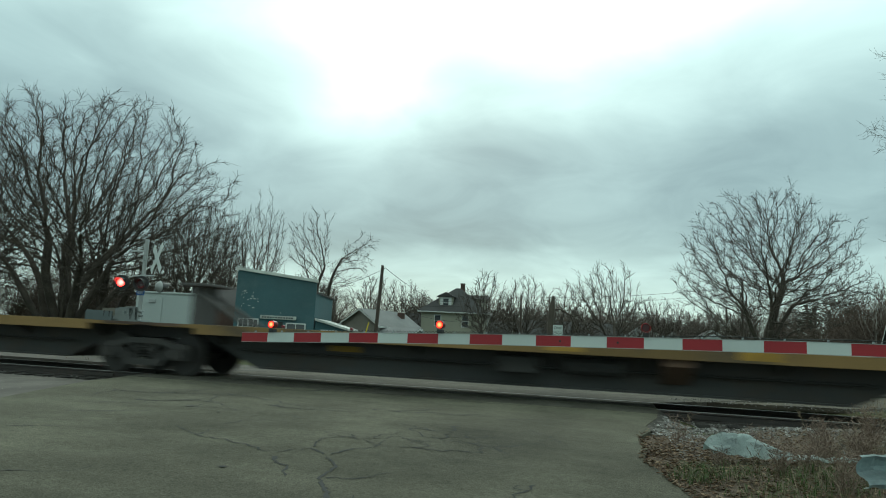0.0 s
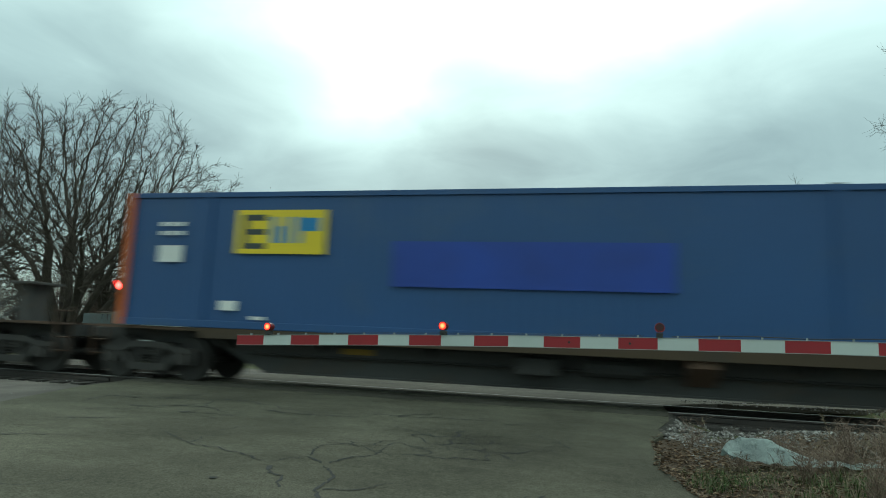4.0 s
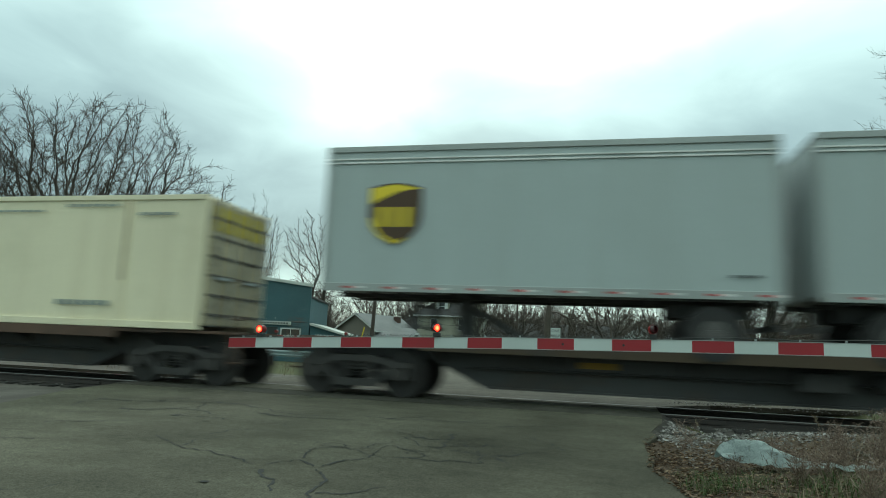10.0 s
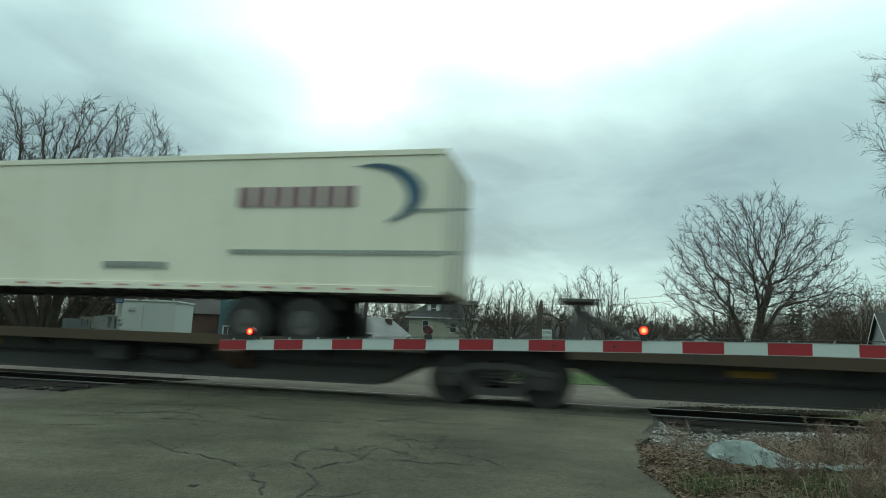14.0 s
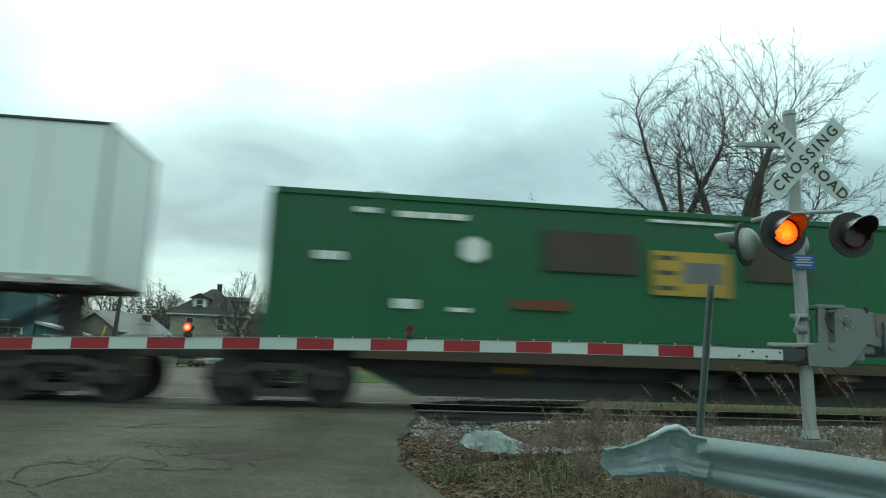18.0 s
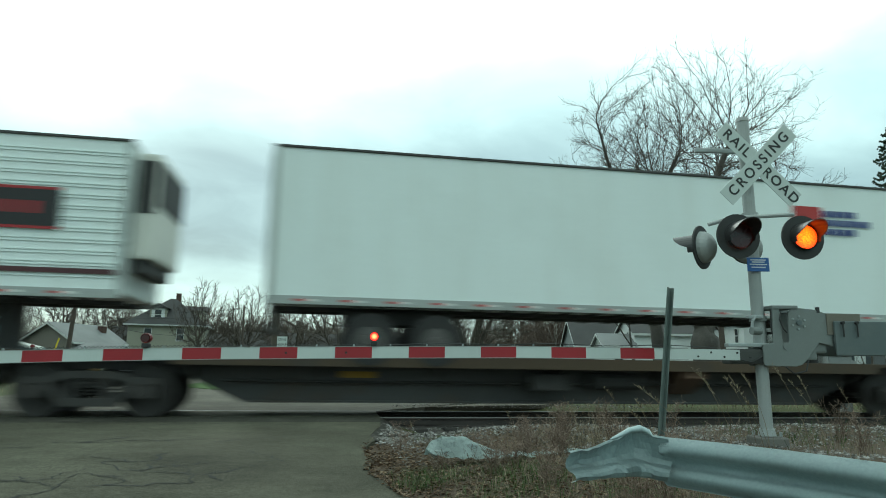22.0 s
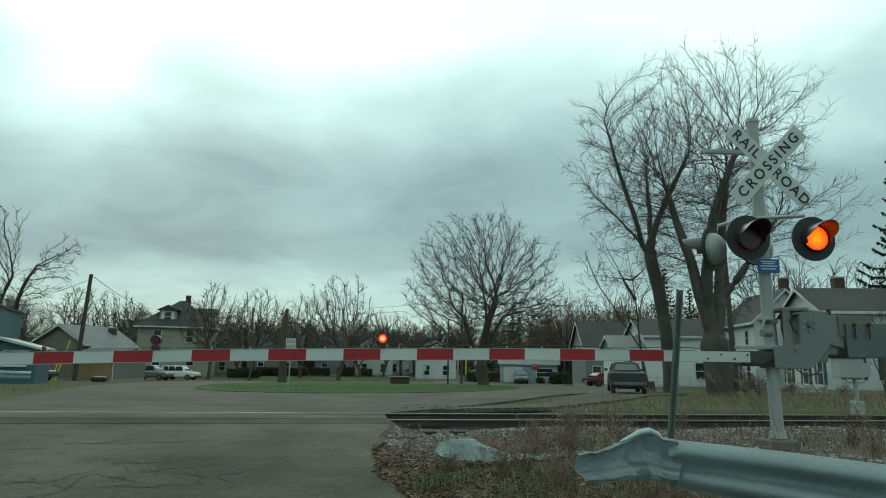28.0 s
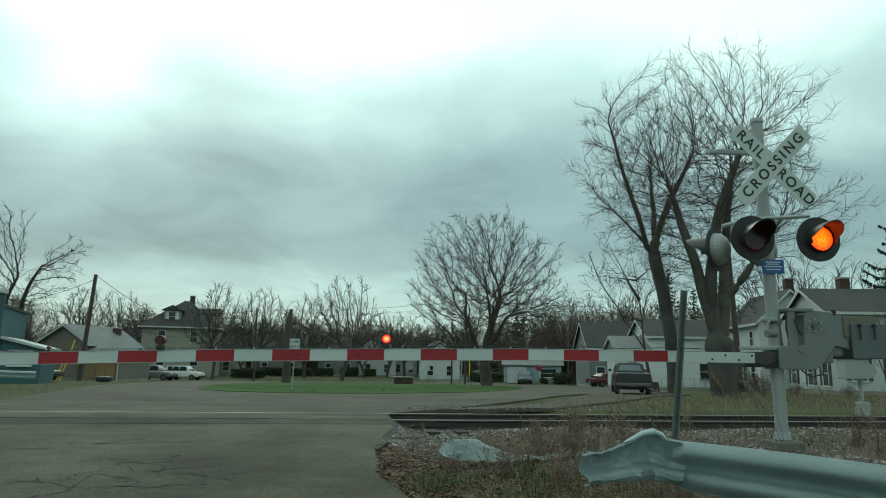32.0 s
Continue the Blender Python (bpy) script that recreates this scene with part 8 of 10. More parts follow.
for i, (x, y, h) in enumerate(((-70, 60, 14), (-78, 52, 15), (-66, 74, 14), (-58, 84, 13), (-52, 98, 14), (-86, 44, 15), (-95, 38, 15), (-25, 118, 11), (-18, 122, 11), (-8, 126, 11), (4, 130, 11), (16, 134, 10), (30, 138, 11), (-36, 112, 13), (50, 130, 14), (-62, 58, 13), (-72, 44, 14), (-13, 114, 10), (10, 122, 10), (22, 126, 10), (38, 122, 12), (-44, 108, 13), (-38, 76, 10), (-44, 72, 11))):
    bare_tree(("brush", "small", "small_b")[i % 3], x, y, h, "bare trees along the far streets", i * 61, "far bare trees")
for i, (x, y, h) in enumerate(((40, 42, 13), (46, 44, 14), (50, 36, 12), (54, 46, 14), (37.6, 22.6, 8.5), (34.2, 22.6, 5.5))):
    bare_tree(("small", "brush", "small_b", "small", "slender", "slender")[i], x, y, h, "bare yard tree between the white houses", i * 71, "yard trees")


for i, (x, y, h) in enumerate(((-40, 56, 8), (-48, 58, 8), (-57, 52, 8), (-68, 44, 9), (-78, 40, 10), (-50, 66, 10), (-60, 66, 10), (-40, 132, 11), (-28, 140, 11), (-14, 146, 11), (0, 150, 11), (12, 152, 11), (26, 156, 11), (42, 150, 12), (56, 146, 13), (70, 136, 14), (84, 126, 14), (98, 112, 14), (-6, 140, 10), (20, 144, 10), (34, 150, 10), (-60, 120, 12), (-74, 104, 12), (-84, 84, 12), (-53, 47, 7), (-64, 38, 8), (-74, 32, 9), (-58.5, 42, 7), (-61, 47, 8), (-56, 50, 7.5), (-50, 51, 7.5), (-46, 51, 7), (-67, 33, 8), (-43, 49, 6.5), (-71, 40, 9), (-48, 45, 6), (-21, 128, 11), (-9, 132, 11), (6, 136, 10), (17, 138, 10), (29, 130, 11), (-33, 126, 11), (2, 124, 8.5), (12, 128, 9), (-4, 120, 8.5), (-15, 118, 9), (22, 132, 9.5), (-26, 108, 7), (-21, 104, 7), (-17, 108, 7.5), (-8, 106, 7), (-2, 110, 7), (3, 112, 7), (8, 116, 7.5), (-30, 114, 8), (-12, 124, 9), (14, 120, 8))):
    bare_tree("copse", x, y, h * (1.25 if y > 100 else 1.0), "dense bare thicket behind the houses", i * 53, "thickets behind the houses")


def spruce(seed, x, y, h, r, label, dense=1.0):
    """Whorls of sagging boughs with upturned tips and hanging sprays of needles."""
    rnd = random.Random(seed)
    limbs, needles = Sticks(), Sticks()
    limbs.tube([Vector((0, 0, -0.3)), Vector((0, 0, h * 0.5)), Vector((0, 0, h))], [0.018 * h, 0.011 * h, 0.02], 8)
    z = h * 0.05
    while z < h * 0.985:
        k = 1 - z / h
        n = int(4 + 3 * k)
        for i in range(n):
            a = 6.283 * i / n + rnd.uniform(-0.5, 0.5)
            ln = (r * k ** 0.8 + 0.12) * rnd.uniform(0.55, 1.15)
            zz = z + rnd.uniform(-0.15, 0.15)
            pts = []
            for s in (0, 0.25, 0.5, 0.75, 1.0):
                drop = -0.34 * ln * math.sin(s * 2.3) + 0.16 * ln * s ** 3
                pts.append(Vector((math.cos(a) * ln * s, math.sin(a) * ln * s, zz + drop)))
            limbs.tube(pts, [0.04, 0.032, 0.024, 0.016, 0.008], 3)
            m = max(4, int(ln * 5 * dense))
            for j in range(m):
                s = 0.2 + 0.8 * (j + rnd.random()) / m
                i0 = min(int(s * 4), 3)
                p = pts[i0].lerp(pts[i0 + 1], s * 4 - i0)
                for sd in (-1, 0, 1):
                    b = a + sd * rnd.uniform(0.6, 1.3)
                    w = rnd.uniform(0.25, 0.6) * (0.55 + 0.55 * k) * (1.2 - 0.6 * s)
                    q = p + Vector((math.cos(b) * w * 0.6, math.sin(b) * w * 0.6, -w * rnd.uniform(0.25, 1.0)))
                    needles.tube([p, p.lerp(q, 0.45), q], [0.05, 0.085, 0.012], 3)
        z += rnd.uniform(0.5, 0.8) * (0.55 + 0.6 * k) * h / 16
    t = thing("spruce_tree", label, "tree", "spruces", m=pose(x, y, base_z(y)))
    lm, nm = limbs.mesh("trunk"), needles.mesh("crown", False)
    put("trunk", lm, BARK, t)
    put("crown", nm, NEEDLE, t, "dark green drooping needles")
    return t


sp = spruce(2, 43.2, 28.5, 20.5, 5.0, "tall dark green spruce behind the white house", 1.7)
for x, y, h in ((20.7, 16.8, 1.7), (21.7, 17.3, 1.4), (18.9, 16.5, 1.1), (22.9, 16.4, 0.9), (26.0, 16.6, 0.8)):
    bare_tree("brush", x, y, h, "low dead brown shrub beside the forked tree", x * 50, "dead shrubs", wide=2.2)
for x, y, h in ((33.6, 78.2, 13.6), (34.6, 79.4, 12.8), (43.2, 76.0, 14.5)):
    bare_tree("birch", x, y, h, "pale-barked slender birch among brown brush", x * 30, "birches behind the houses")
sp2 = spruce(7, 31.2, 96, 14.5, 3.0, "dark green spruce at the end of the street")
for x, y, k in ((27.0, 98, 0.78), (33.0, 99, 0.8), (-38, 68, 0.7), (40.0, 60, 1.0), (44.5, 62, 0.85)):
    copy_thing(sp2, pose(x, y, base_z(y), 0, 0, 70 * k) @ Matrix.Diagonal((k, k, k, 1)))


def snag():
    s = Sticks()
    s.tube([Vector((0, 0, -0.3)), Vector((0.05, 0, 1.5)), Vector((-0.1, 0.05, 4.5)), Vector((0.05, 0, 6.6)), Vector((0.15, 0, 7.7))], [0.5, 0.4, 0.36, 0.33, 0.12], 10)
    s.tube([Vector((0, 0, 6.2)), Vector((0.9, 0.1, 6.3)), Vector((2.2, 0, 5.6)), Vector((3.6, 0.1, 5.9))], [0.14, 0.11, 0.08, 0.03], 5)
    s.tube([Vector((2.0, 0, 5.7)), Vector((2.6, 0.1, 4.4)), Vector((3.2, 0, 3.0))], [0.08, 0.06, 0.03], 5)
    t = thing("tree_snag", "broken-off dead tree trunk by the far street", "tree", m=pose(-4.9, 57.5, base_z(57.5)))
    put("trunk", s.mesh("trunk"), BARK, t)


snag()

# ---- houses ----
CLAP_WHITE = mat("white clapboard", (0.48, 0.51, 0.505), 0.6, grain=2, vary=0.07, bump=0.1, stain=(0.3, 0.31, 0.29), stain_amount=0.3)
CLAP_FRESH = mat("fresh white clapboard", (0.58, 0.61, 0.6), 0.55, grain=2, vary=0.06, bump=0.1)
CLAP_TEAL = mat("peeling teal boards", (0.045, 0.105, 0.12), 0.75, grain=1.4, vary=0.18, bump=0.2, stain=(0.075, 0.13, 0.14), stain_amount=0.5)
PEEL = mat("bare peeled paint", (0.3, 0.34, 0.33), 0.8, grain=3, vary=0.2)
CLAP_TAN = mat("tan siding", (0.17, 0.16, 0.135), 0.7, grain=1.5, vary=0.1, bump=0.1)
CLAP_OLIVE = mat("olive cream siding", (0.27, 0.27, 0.215), 0.7, grain=1.5, vary=0.08, bump=0.1)
CLAP_GREY = mat("grey siding", (0.15, 0.165, 0.17), 0.7, grain=1.5, vary=0.1, bump=0.1)
CLAP_BLUE = mat("pale blue siding", (0.25, 0.33, 0.37), 0.7, grain=1.5, vary=0.1, bump=0.1)
BRICK_BROWN = mat("old brown brick wall", (0.075, 0.043, 0.034), 0.9, grain=3, vary=0.25, bump=0.4, stain=(0.08, 0.05, 0.04))
TRIM = mat("white trim paint", (0.5, 0.52, 0.51), 0.5, grain=4, vary=0.06)
SHUTTER = mat("dark shutter", (0.04, 0.05, 0.055), 0.6, grain=4, vary=0.15)
PLY = mat("bare plywood", (0.3, 0.2, 0.1), 0.8, grain=2, vary=0.2)


def window_on(parent, x, y, z, w, h, face, shutters=False, bars_n=1):
    """A sash window in a wall; face is 'f' (-y), 'l' (-x) or 'r' (+x)."""
    turn = {"f": 0, "l": -90, "r": 90}[face]
    m = pose(x, y, z, 0, 0, turn)
    fr = bmesh.new()
    t = 0.09
    for a, b in (((-w / 2 - t, -0.05, -h / 2 - t), (w / 2 + t, 0.02, -h / 2)), ((-w / 2 - t, -0.05, h / 2), (w / 2 + t, 0.02, h / 2 + t)), ((-w / 2 - t, -0.05, -h / 2), (-w / 2, 0.02, h / 2)), ((w / 2, -0.05, -h / 2), (w / 2 + t, 0.02, h / 2)), ((-w / 2, -0.035, -0.03), (w / 2, 0.0, 0.03))):
        add_box(fr, a, b)
    for i in range(1, bars_n):
        xx = -w / 2 + w * i / bars_n
        add_box(fr, (xx - 0.025, -0.035, -h / 2), (xx + 0.025, 0.0, h / 2))
    win = part("window", fr, TRIM, parent, "white-framed window", m)
    part("pane", box((-w / 2, -0.012, -h / 2), (w / 2, -0.002, h / 2)), PANE, win, "dark glass")
    part("sill", box((-w / 2 - 0.12, -0.11, -h / 2 - 0.13), (w / 2 + 0.12, 0.0, -h / 2 - 0.09)), TRIM, win)
    if shutters:
        for s in (-1, 1):
            part("shutter", box((s * (w / 2 + t), -0.05, -h / 2), (s * (w / 2 + t + 0.32), 0.0, h / 2)), SHUTTER, win, "dark shutter")
    return win


def clapboard(parent, pts, z0, z1, paint, step=0.14, label="horizontal lapped boards"):
    """Lapped boards round a plan outline, each a little proud at its foot."""
    bm = bmesh.new()
    z = z0
    n = len(pts)
    under = None
    while z < z1 - 0.01:
        zt = min(z + step, z1)
        lo, hi = [], []
        for i in range(n):
            p, q, r = Vector(pts[i - 1]), Vector(pts[i]), Vector(pts[(i + 1) % n])
            d1, d2 = (q - p).normalized(), (r - q).normalized()
            nn = Vector((d1.y + d2.y, -d1.x - d2.x)).normalized()
            k = 1 / max(0.5, nn.dot(Vector((d1.y, -d1.x))))
            lo.append(bm.verts.new((q.x + nn.x * 0.018 * k, q.y + nn.y * 0.018 * k, z)))
            hi.append(bm.verts.new((q.x, q.y, zt)))
        for i in range(n):
            j = (i + 1) % n
            bm.faces.new((lo[i], lo[j], hi[j], hi[i]))
            if under:
                bm.faces.new((under[i], under[j], lo[j], lo[i]))
        under = hi
        z = zt
    bmesh.ops.recalc_face_normals(bm, faces=bm.faces[:])
    part("wall", bm, paint, parent, label)


def gable_wall(parent, w, y, h, peak, paint, step=0.14, along="x"):
    """The boarded triangle of a gable in the plane y (or x)."""
    bm = bmesh.new()
    z = h
    under = None
    while z < h + peak - 0.01:
        zt = min(z + step, h + peak)
        a, b = w / 2 * (1 - (z - h) / peak), w / 2 * (1 - (zt - h) / peak)
        p = [(-a, z, -0.018), (a, z, -0.018), (b, zt, 0), (-b, zt, 0)]
        vs = [bm.verts.new((u, y + o * (1 if y < 0 else -1), zz) if along == "x" else (y + o * (1 if y < 0 else -1), u, zz)) for u, zz, o in p]
        if b < 1e-3:
            bm.faces.new(vs[:3])
        else:
            bm.faces.new(vs)
        if under:
            bm.faces.new((under[0], under[1], vs[1], vs[0]))
        under = (vs[3], vs[2])
        z = zt
    part("gable_wall", bm, paint, parent, "boarded gable")


def gable_house(name, label, x, y, yaw, w, d, h, peak, paint, roof, ridge="y", windows=(), chimney=None, over=0.35, z=None, group="houses"):
    """A boarded house; ridge 'y' shows a gable to the front, ridge 'x' an eave."""
    zz = base_z(y) if z is None else z
    hs = thing(name, label, "house", group, m=pose(x, y, zz, 0, 0, yaw))
    part("foundation", box((-w / 2 + 0.02, -d / 2 + 0.02, -0.6), (w / 2 - 0.02, d / 2 - 0.02, 0.3)), CONCRETE, hs)
    clapboard(hs, [(-w / 2, -d / 2), (w / 2, -d / 2), (w / 2, d / 2), (-w / 2, d / 2)], 0.25, h, paint)
    if ridge == "y":
        gable_wall(hs, w, -d / 2, h, peak, paint)
        gable_wall(hs, w, d / 2, h, peak, paint)
        for s in (-1, 1):
            k = peak / (w / 2)
            out = [(0, h + peak), (s * (w / 2 + over), h - over * k), (s * (w / 2 + over), h - over * k + 0.12), (0, h + peak + 0.16)]
            part("roof", prism(out, -d / 2 - over, d / 2 + over), roof, hs, "dark shingled roof slope")
            part("rake_board", prism([(0, h + peak - 0.12), (s * (w / 2 + over), h - over * k - 0.1), (s * (w / 2 + over), h - over * k + 0.1), (0, h + peak + 0.1)], -d / 2 - over - 0.03, -d / 2 - over), TRIM, hs, "white rake board")
            part("eave_board", box((s * (w / 2 + over), -d / 2 - over, h - over * k - 0.1), (s * (w / 2 + over + 0.03), d / 2 + over, h - over * k + 0.1)), TRIM, hs)
    elif ridge == "x":
        gable_wall(hs, d, -w / 2, h, peak, paint, along="y")
        gable_wall(hs, d, w / 2, h, peak, paint, along="y")
        k = peak / (d / 2)
        for s in (-1, 1):
            out = [(0, h + peak), (s * (d / 2 + over), h - over * k), (s * (d / 2 + over), h - over * k + 0.12), (0, h + peak + 0.16)]
            part("roof", prism(out, -w / 2 - over, w / 2 + over, "x"), roof, hs, "dark shingled roof slope")
            part("eave_board", box((-w / 2 - over, s * (d / 2 + over), h - over * k - 0.1), (w / 2 + over, s * (d / 2 + over + 0.03), h - over * k + 0.1)), TRIM, hs, "white eave board")
            for e in (-1, 1):
                part("rake_board", prism([(0, h + peak - 0.12), (s * (d / 2 + over), h - over * k - 0.1), (s * (d / 2 + over), h - over * k + 0.1), (0, h + peak + 0.1)], e * (w / 2 + over), e * (w / 2 + over + 0.03), "x"), TRIM, hs)
    else:  # hipped
        bm = bmesh.new()
        r = max(0.4, abs(w - d) / 2)
        e = [bm.verts.new(p) for p in ((-w / 2 - over, -d / 2 - over, h), (w / 2 + over, -d / 2 - over, h), (w / 2 + over, d / 2 + over, h), (-w / 2 - over, d / 2 + over, h))]
        t1, t2 = bm.verts.new((-r / 2, 0, h + peak)), bm.verts.new((r / 2, 0, h + peak))
        for f in ((e[0], e[1], t2, t1), (e[1], e[2], t2), (e[2], e[3], t1, t2), (e[3], e[0], t1), (e[3], e[2], e[1], e[0])):
            bm.faces.new(f)
        part("roof", bm, roof, hs, "dark hipped shingle roof")
        part("eave_board", box((-w / 2 - over, -d / 2 - over, h - 0.2), (w / 2 + over, d / 2 + over, h - 0.02)), TRIM, hs, "pale eave board")
    for wx, wz, ww, wh, face, sh in windows:
        if face == "f":
            window_on(hs, wx, -d / 2 - 0.02, wz, ww, wh, "f", sh)
        elif face == "l":
            window_on(hs, -w / 2 - 0.02, wx, wz, ww, wh, "l", sh)
        else:
            window_on(hs, w / 2 + 0.02, wx, wz, ww, wh, "r", sh)
    if chimney:
        cx, cy, cz = chimney
        bm = box((cx - 0.35, cy - 0.35, h), (cx + 0.35, cy + 0.35, cz), 0.01)
        ch = part("chimney", bm, BRICK_BROWN, hs, "brown brick chimney")
        part("chimney_cap", box((cx - 0.4, cy - 0.4, cz), (cx + 0.4, cy + 0.4, cz + 0.12), 0.01), CONCRETE, ch)
    return hs


def teal_building():
    x0, y0, x1, y1 = -27.06, 30.95, -21.15, 32.5
    yaw = math.degrees(math.atan2(y1 - y0, x1 - x0))
    w = math.hypot(x1 - x0, y1 - y0)
    g = -0.75
    b = thing("shop_building", "old teal wooden shop with a false front and peeling paint", "building", m=pose(x0, y0, g, 0, 0, yaw))
    hl, hr = 6.35, 5.65
    bm = bmesh.new()
    under = None
    z = 0.2
    while z < hl:
        zt = min(z + 0.16, hl)
        # boards end where the sloping top cuts them
        xa = w if zt <= hr else w * (hl - zt) / (hl - hr)
        vs = [bm.verts.new(p) for p in ((0, -0.018, z), (w if z <= hr else w * (hl - z) / (hl - hr), -0.018, z), (xa, 0, zt), (0, 0, zt))]
        bm.faces.new(vs if xa > 0.01 else vs[:3])
        if under:
            bm.faces.new((under[0], under[1], vs[1], vs[0]))
        under = (vs[3], vs[2])
        z = zt
    part("front_wall", bm, CLAP_TEAL, b, "teal lapped boards with peeling paint")
    part("backing", prism([(0, -0.6), (w, -0.6), (w, hr - 0.02), (0, hl - 0.02)], 0.01, 0.2), CLAP_TEAL, b)
    part("cornice", prism([(-0.15, hl), (w + 0.1, hr), (w + 0.1, hr + 0.22), (-0.15, hl + 0.22)], -0.14, 0.22), mat("peeling white board", (0.5, 0.53, 0.5), 0.8, grain=2, vary=0.3, stain=(0.2, 0.22, 0.2)), b, "peeling white cornice board")
    part("shed_body", box((0.1, 0.2, -0.6), (w - 0.1, 9.5, 4.9)), CLAP_TEAL, b)
    part("roof", prism([(0.0, 5.0), (w, 4.85), (w, 5.0), (0.0, 5.15)], 0.2, 9.8), SHINGLE, b)
    rnd = random.Random(5)
    bm = bmesh.new()
    for _ in range(46):
        x, z = rnd.choice(((0.5, 4.6), (0.9, 3.5), (2.6, 2.7), (4.4, 2.7), (1.2, 4.2), (3.6, 2.75))), 0
        px, pz = x[0] + rnd.gauss(0, 0.28), x[1] + rnd.gauss(0, 0.12)
        ww, hh = rnd.uniform(0.04, 0.2), rnd.uniform(0.03, 0.1)
        if 0.1 < px < w - 0.3:
            add_box(bm, (px, -0.026, pz), (px + ww, -0.019, pz + hh))
    part("peeled_patch", bm, PEEL, b, "patches of peeled paint")
    for x in (0.72, 1.5):
        window_on(b, x, -0.03, 2.0, 0.62, 1.15, "f", bars_n=2)
    part("sign_board", box((2.0, -0.16, 2.68), (4.75, -0.05, 2.95), 0.01), mat("faded sign board", (0.42, 0.45, 0.42), 0.8, grain=3, vary=0.3), b, "faded white sign board")
    bars(b, 2.15, 4.6, 2.81, 0.1, INK, 12, "faded lettering bars", -0.16, 0.35)
    d = part("door", box((3.0, -0.02, 0.3), (3.75, 0.03, 2.5)), mat("dark doorway", (0.03, 0.035, 0.035), 0.8), b, "dark recessed door")
    window_on(b, 4.75, -0.03, 1.75, 1.35, 1.25, "f", bars_n=2)
    # lean-to at the side and the brick wing
    out = [(w + 0.05, 2.75), (w + 2.6, 2.1), (w + 2.6, 2.25), (w + 0.05, 2.92)]
    part("lean_to_roof", prism(out, -0.1, 7.5), mat("peeling white board", (0.5, 0.53, 0.5), 0.8), b, "pale sloping lean-to roof")
    part("lean_to_wall", prism([(w + 0.05, -0.5), (w + 2.4, -0.5), (w + 2.4, 2.1), (w + 0.05, 2.72)], 0.2, 7.2), CLAP_TEAL, b)
    window_on(b, w + 1.2, 0.16, 1.55, 1.2, 0.85, "f", bars_n=3)
    part("brick_wing", box((-4.6, 1.2, -0.6), (-0.05, 9.0, 3.5)), BRICK_BROWN, b, "low brown brick wing")
    part("wing_roof", prism([(1.0, 3.5), (9.2, 3.5), (9.2, 5.2), (5.5, 5.3)], -4.9, -0.06, "x"), SHINGLE, b, "dark sagging wing roof")


teal_building()
gable_house("garage_house", "grey-tan gabled cottage with a grey metal roof", -27.6, 67.4, -20, 6.2, 8.5, 4.0, 1.9, CLAP_TAN, SHINGLE_GREY, "y", chimney=(1.2, 2.6, 5.9))
part_house = gable_house("porch_annex", "low boarded porch annex with plywood front", -23.2, 62.6, -20, 4.6, 5, 2.5, 1.1, CLAP_TAN, SHINGLE_GREY, "x")
for k, x in enumerate((-1.6, -0.4, 0.8)):
    part("plywood", box((x, -2.55, 0.2), (x + 1.05, -2.51, 2.1)), PLY, part_house, "bare plywood sheet")
part("post", box((2.05, -2.6, 0.0), (2.2, -2.5, 2.4)), TRIM, part_house)
hip = gable_house("hip_roof_house", "two-storey olive house with a dark hipped roof and dormer", -23.6, 95.6, 3, 10.6, 9.0, 7.4, 4.3, CLAP_OLIVE, SHINGLE, "hip", windows=((-2.5, 5.9, 0.95, 1.7, "f", False), (2.1, 5.9, 0.95, 1.7, "f", False), (-2.4, 2.4, 1.0, 1.6, "f", False), (2.4, 2.4, 1.0, 1.6, "f", False), (0.0, 5.6, 0.9, 1.5, "r", False)), chimney=(0.7, 0.6, 12.5), over=0.6)
dm = part("dormer", prism([(-1.2, 7.9), (1.2, 7.9), (1.2, 10.0), (-1.2, 10.0)], -3.7, -1.2), CLAP_OLIVE, hip, "front dormer", pose(-1.4, 0, 0))
part("dormer_roof", prism([(-1.6, 9.9), (1.6, 9.9), (0.0, 10.7)], -4.1, -0.4), SHINGLE, dm)
part("dormer_frame", box((-0.95, -3.76, 8.05), (0.95, -3.7, 9.85)), CLAP_FRESH, dm)
part("dormer_pane", box((-0.45, -3.79, 8.95), (0.45, -3.75, 9.6)), PANE, dm)
part("dormer_pane", box((-0.45, -3.79, 8.25), (0.45, -3.75, 8.87)), PANE, dm)
dm2 = part("dormer", box((3.2, -1.1, 7.9), (5.0, 1.1, 9.9)), CLAP_OLIVE, hip, "side dormer")
part("dormer_roof", prism([(-1.5, 9.85), (1.5, 9.85), (0.0, 10.6)], 2.0, 5.4, "x"), SHINGLE, dm2)
part("dormer_frame", box((5.0, -0.6, 8.3), (5.05, 0.6, 9.7)), CLAP_FRESH, dm2)
gable_house("white_house", "white clapboard house with dark shutters and a brick chimney", 41.0, 28.2, -14, 13.5, 6.4, 5.7, 1.75, CLAP_WHITE, SHINGLE, "x", windows=((-2.35, 1.4, 0.75, 1.7, "l", True), (-0.2, 1.4, 0.75, 1.7, "l", True), (2.5, 1.4, 0.75, 1.7, "l", True), (0.4, 5.4, 0.5, 0.6, "l", False), (-5.0, 1.7, 0.9, 1.5, "f", True), (-2.5, 1.7, 0.9, 1.5, "f", True), (-4.5, 4.4, 0.9, 1.0, "f", False)), chimney=(-3.6, 0.6, 8.4))
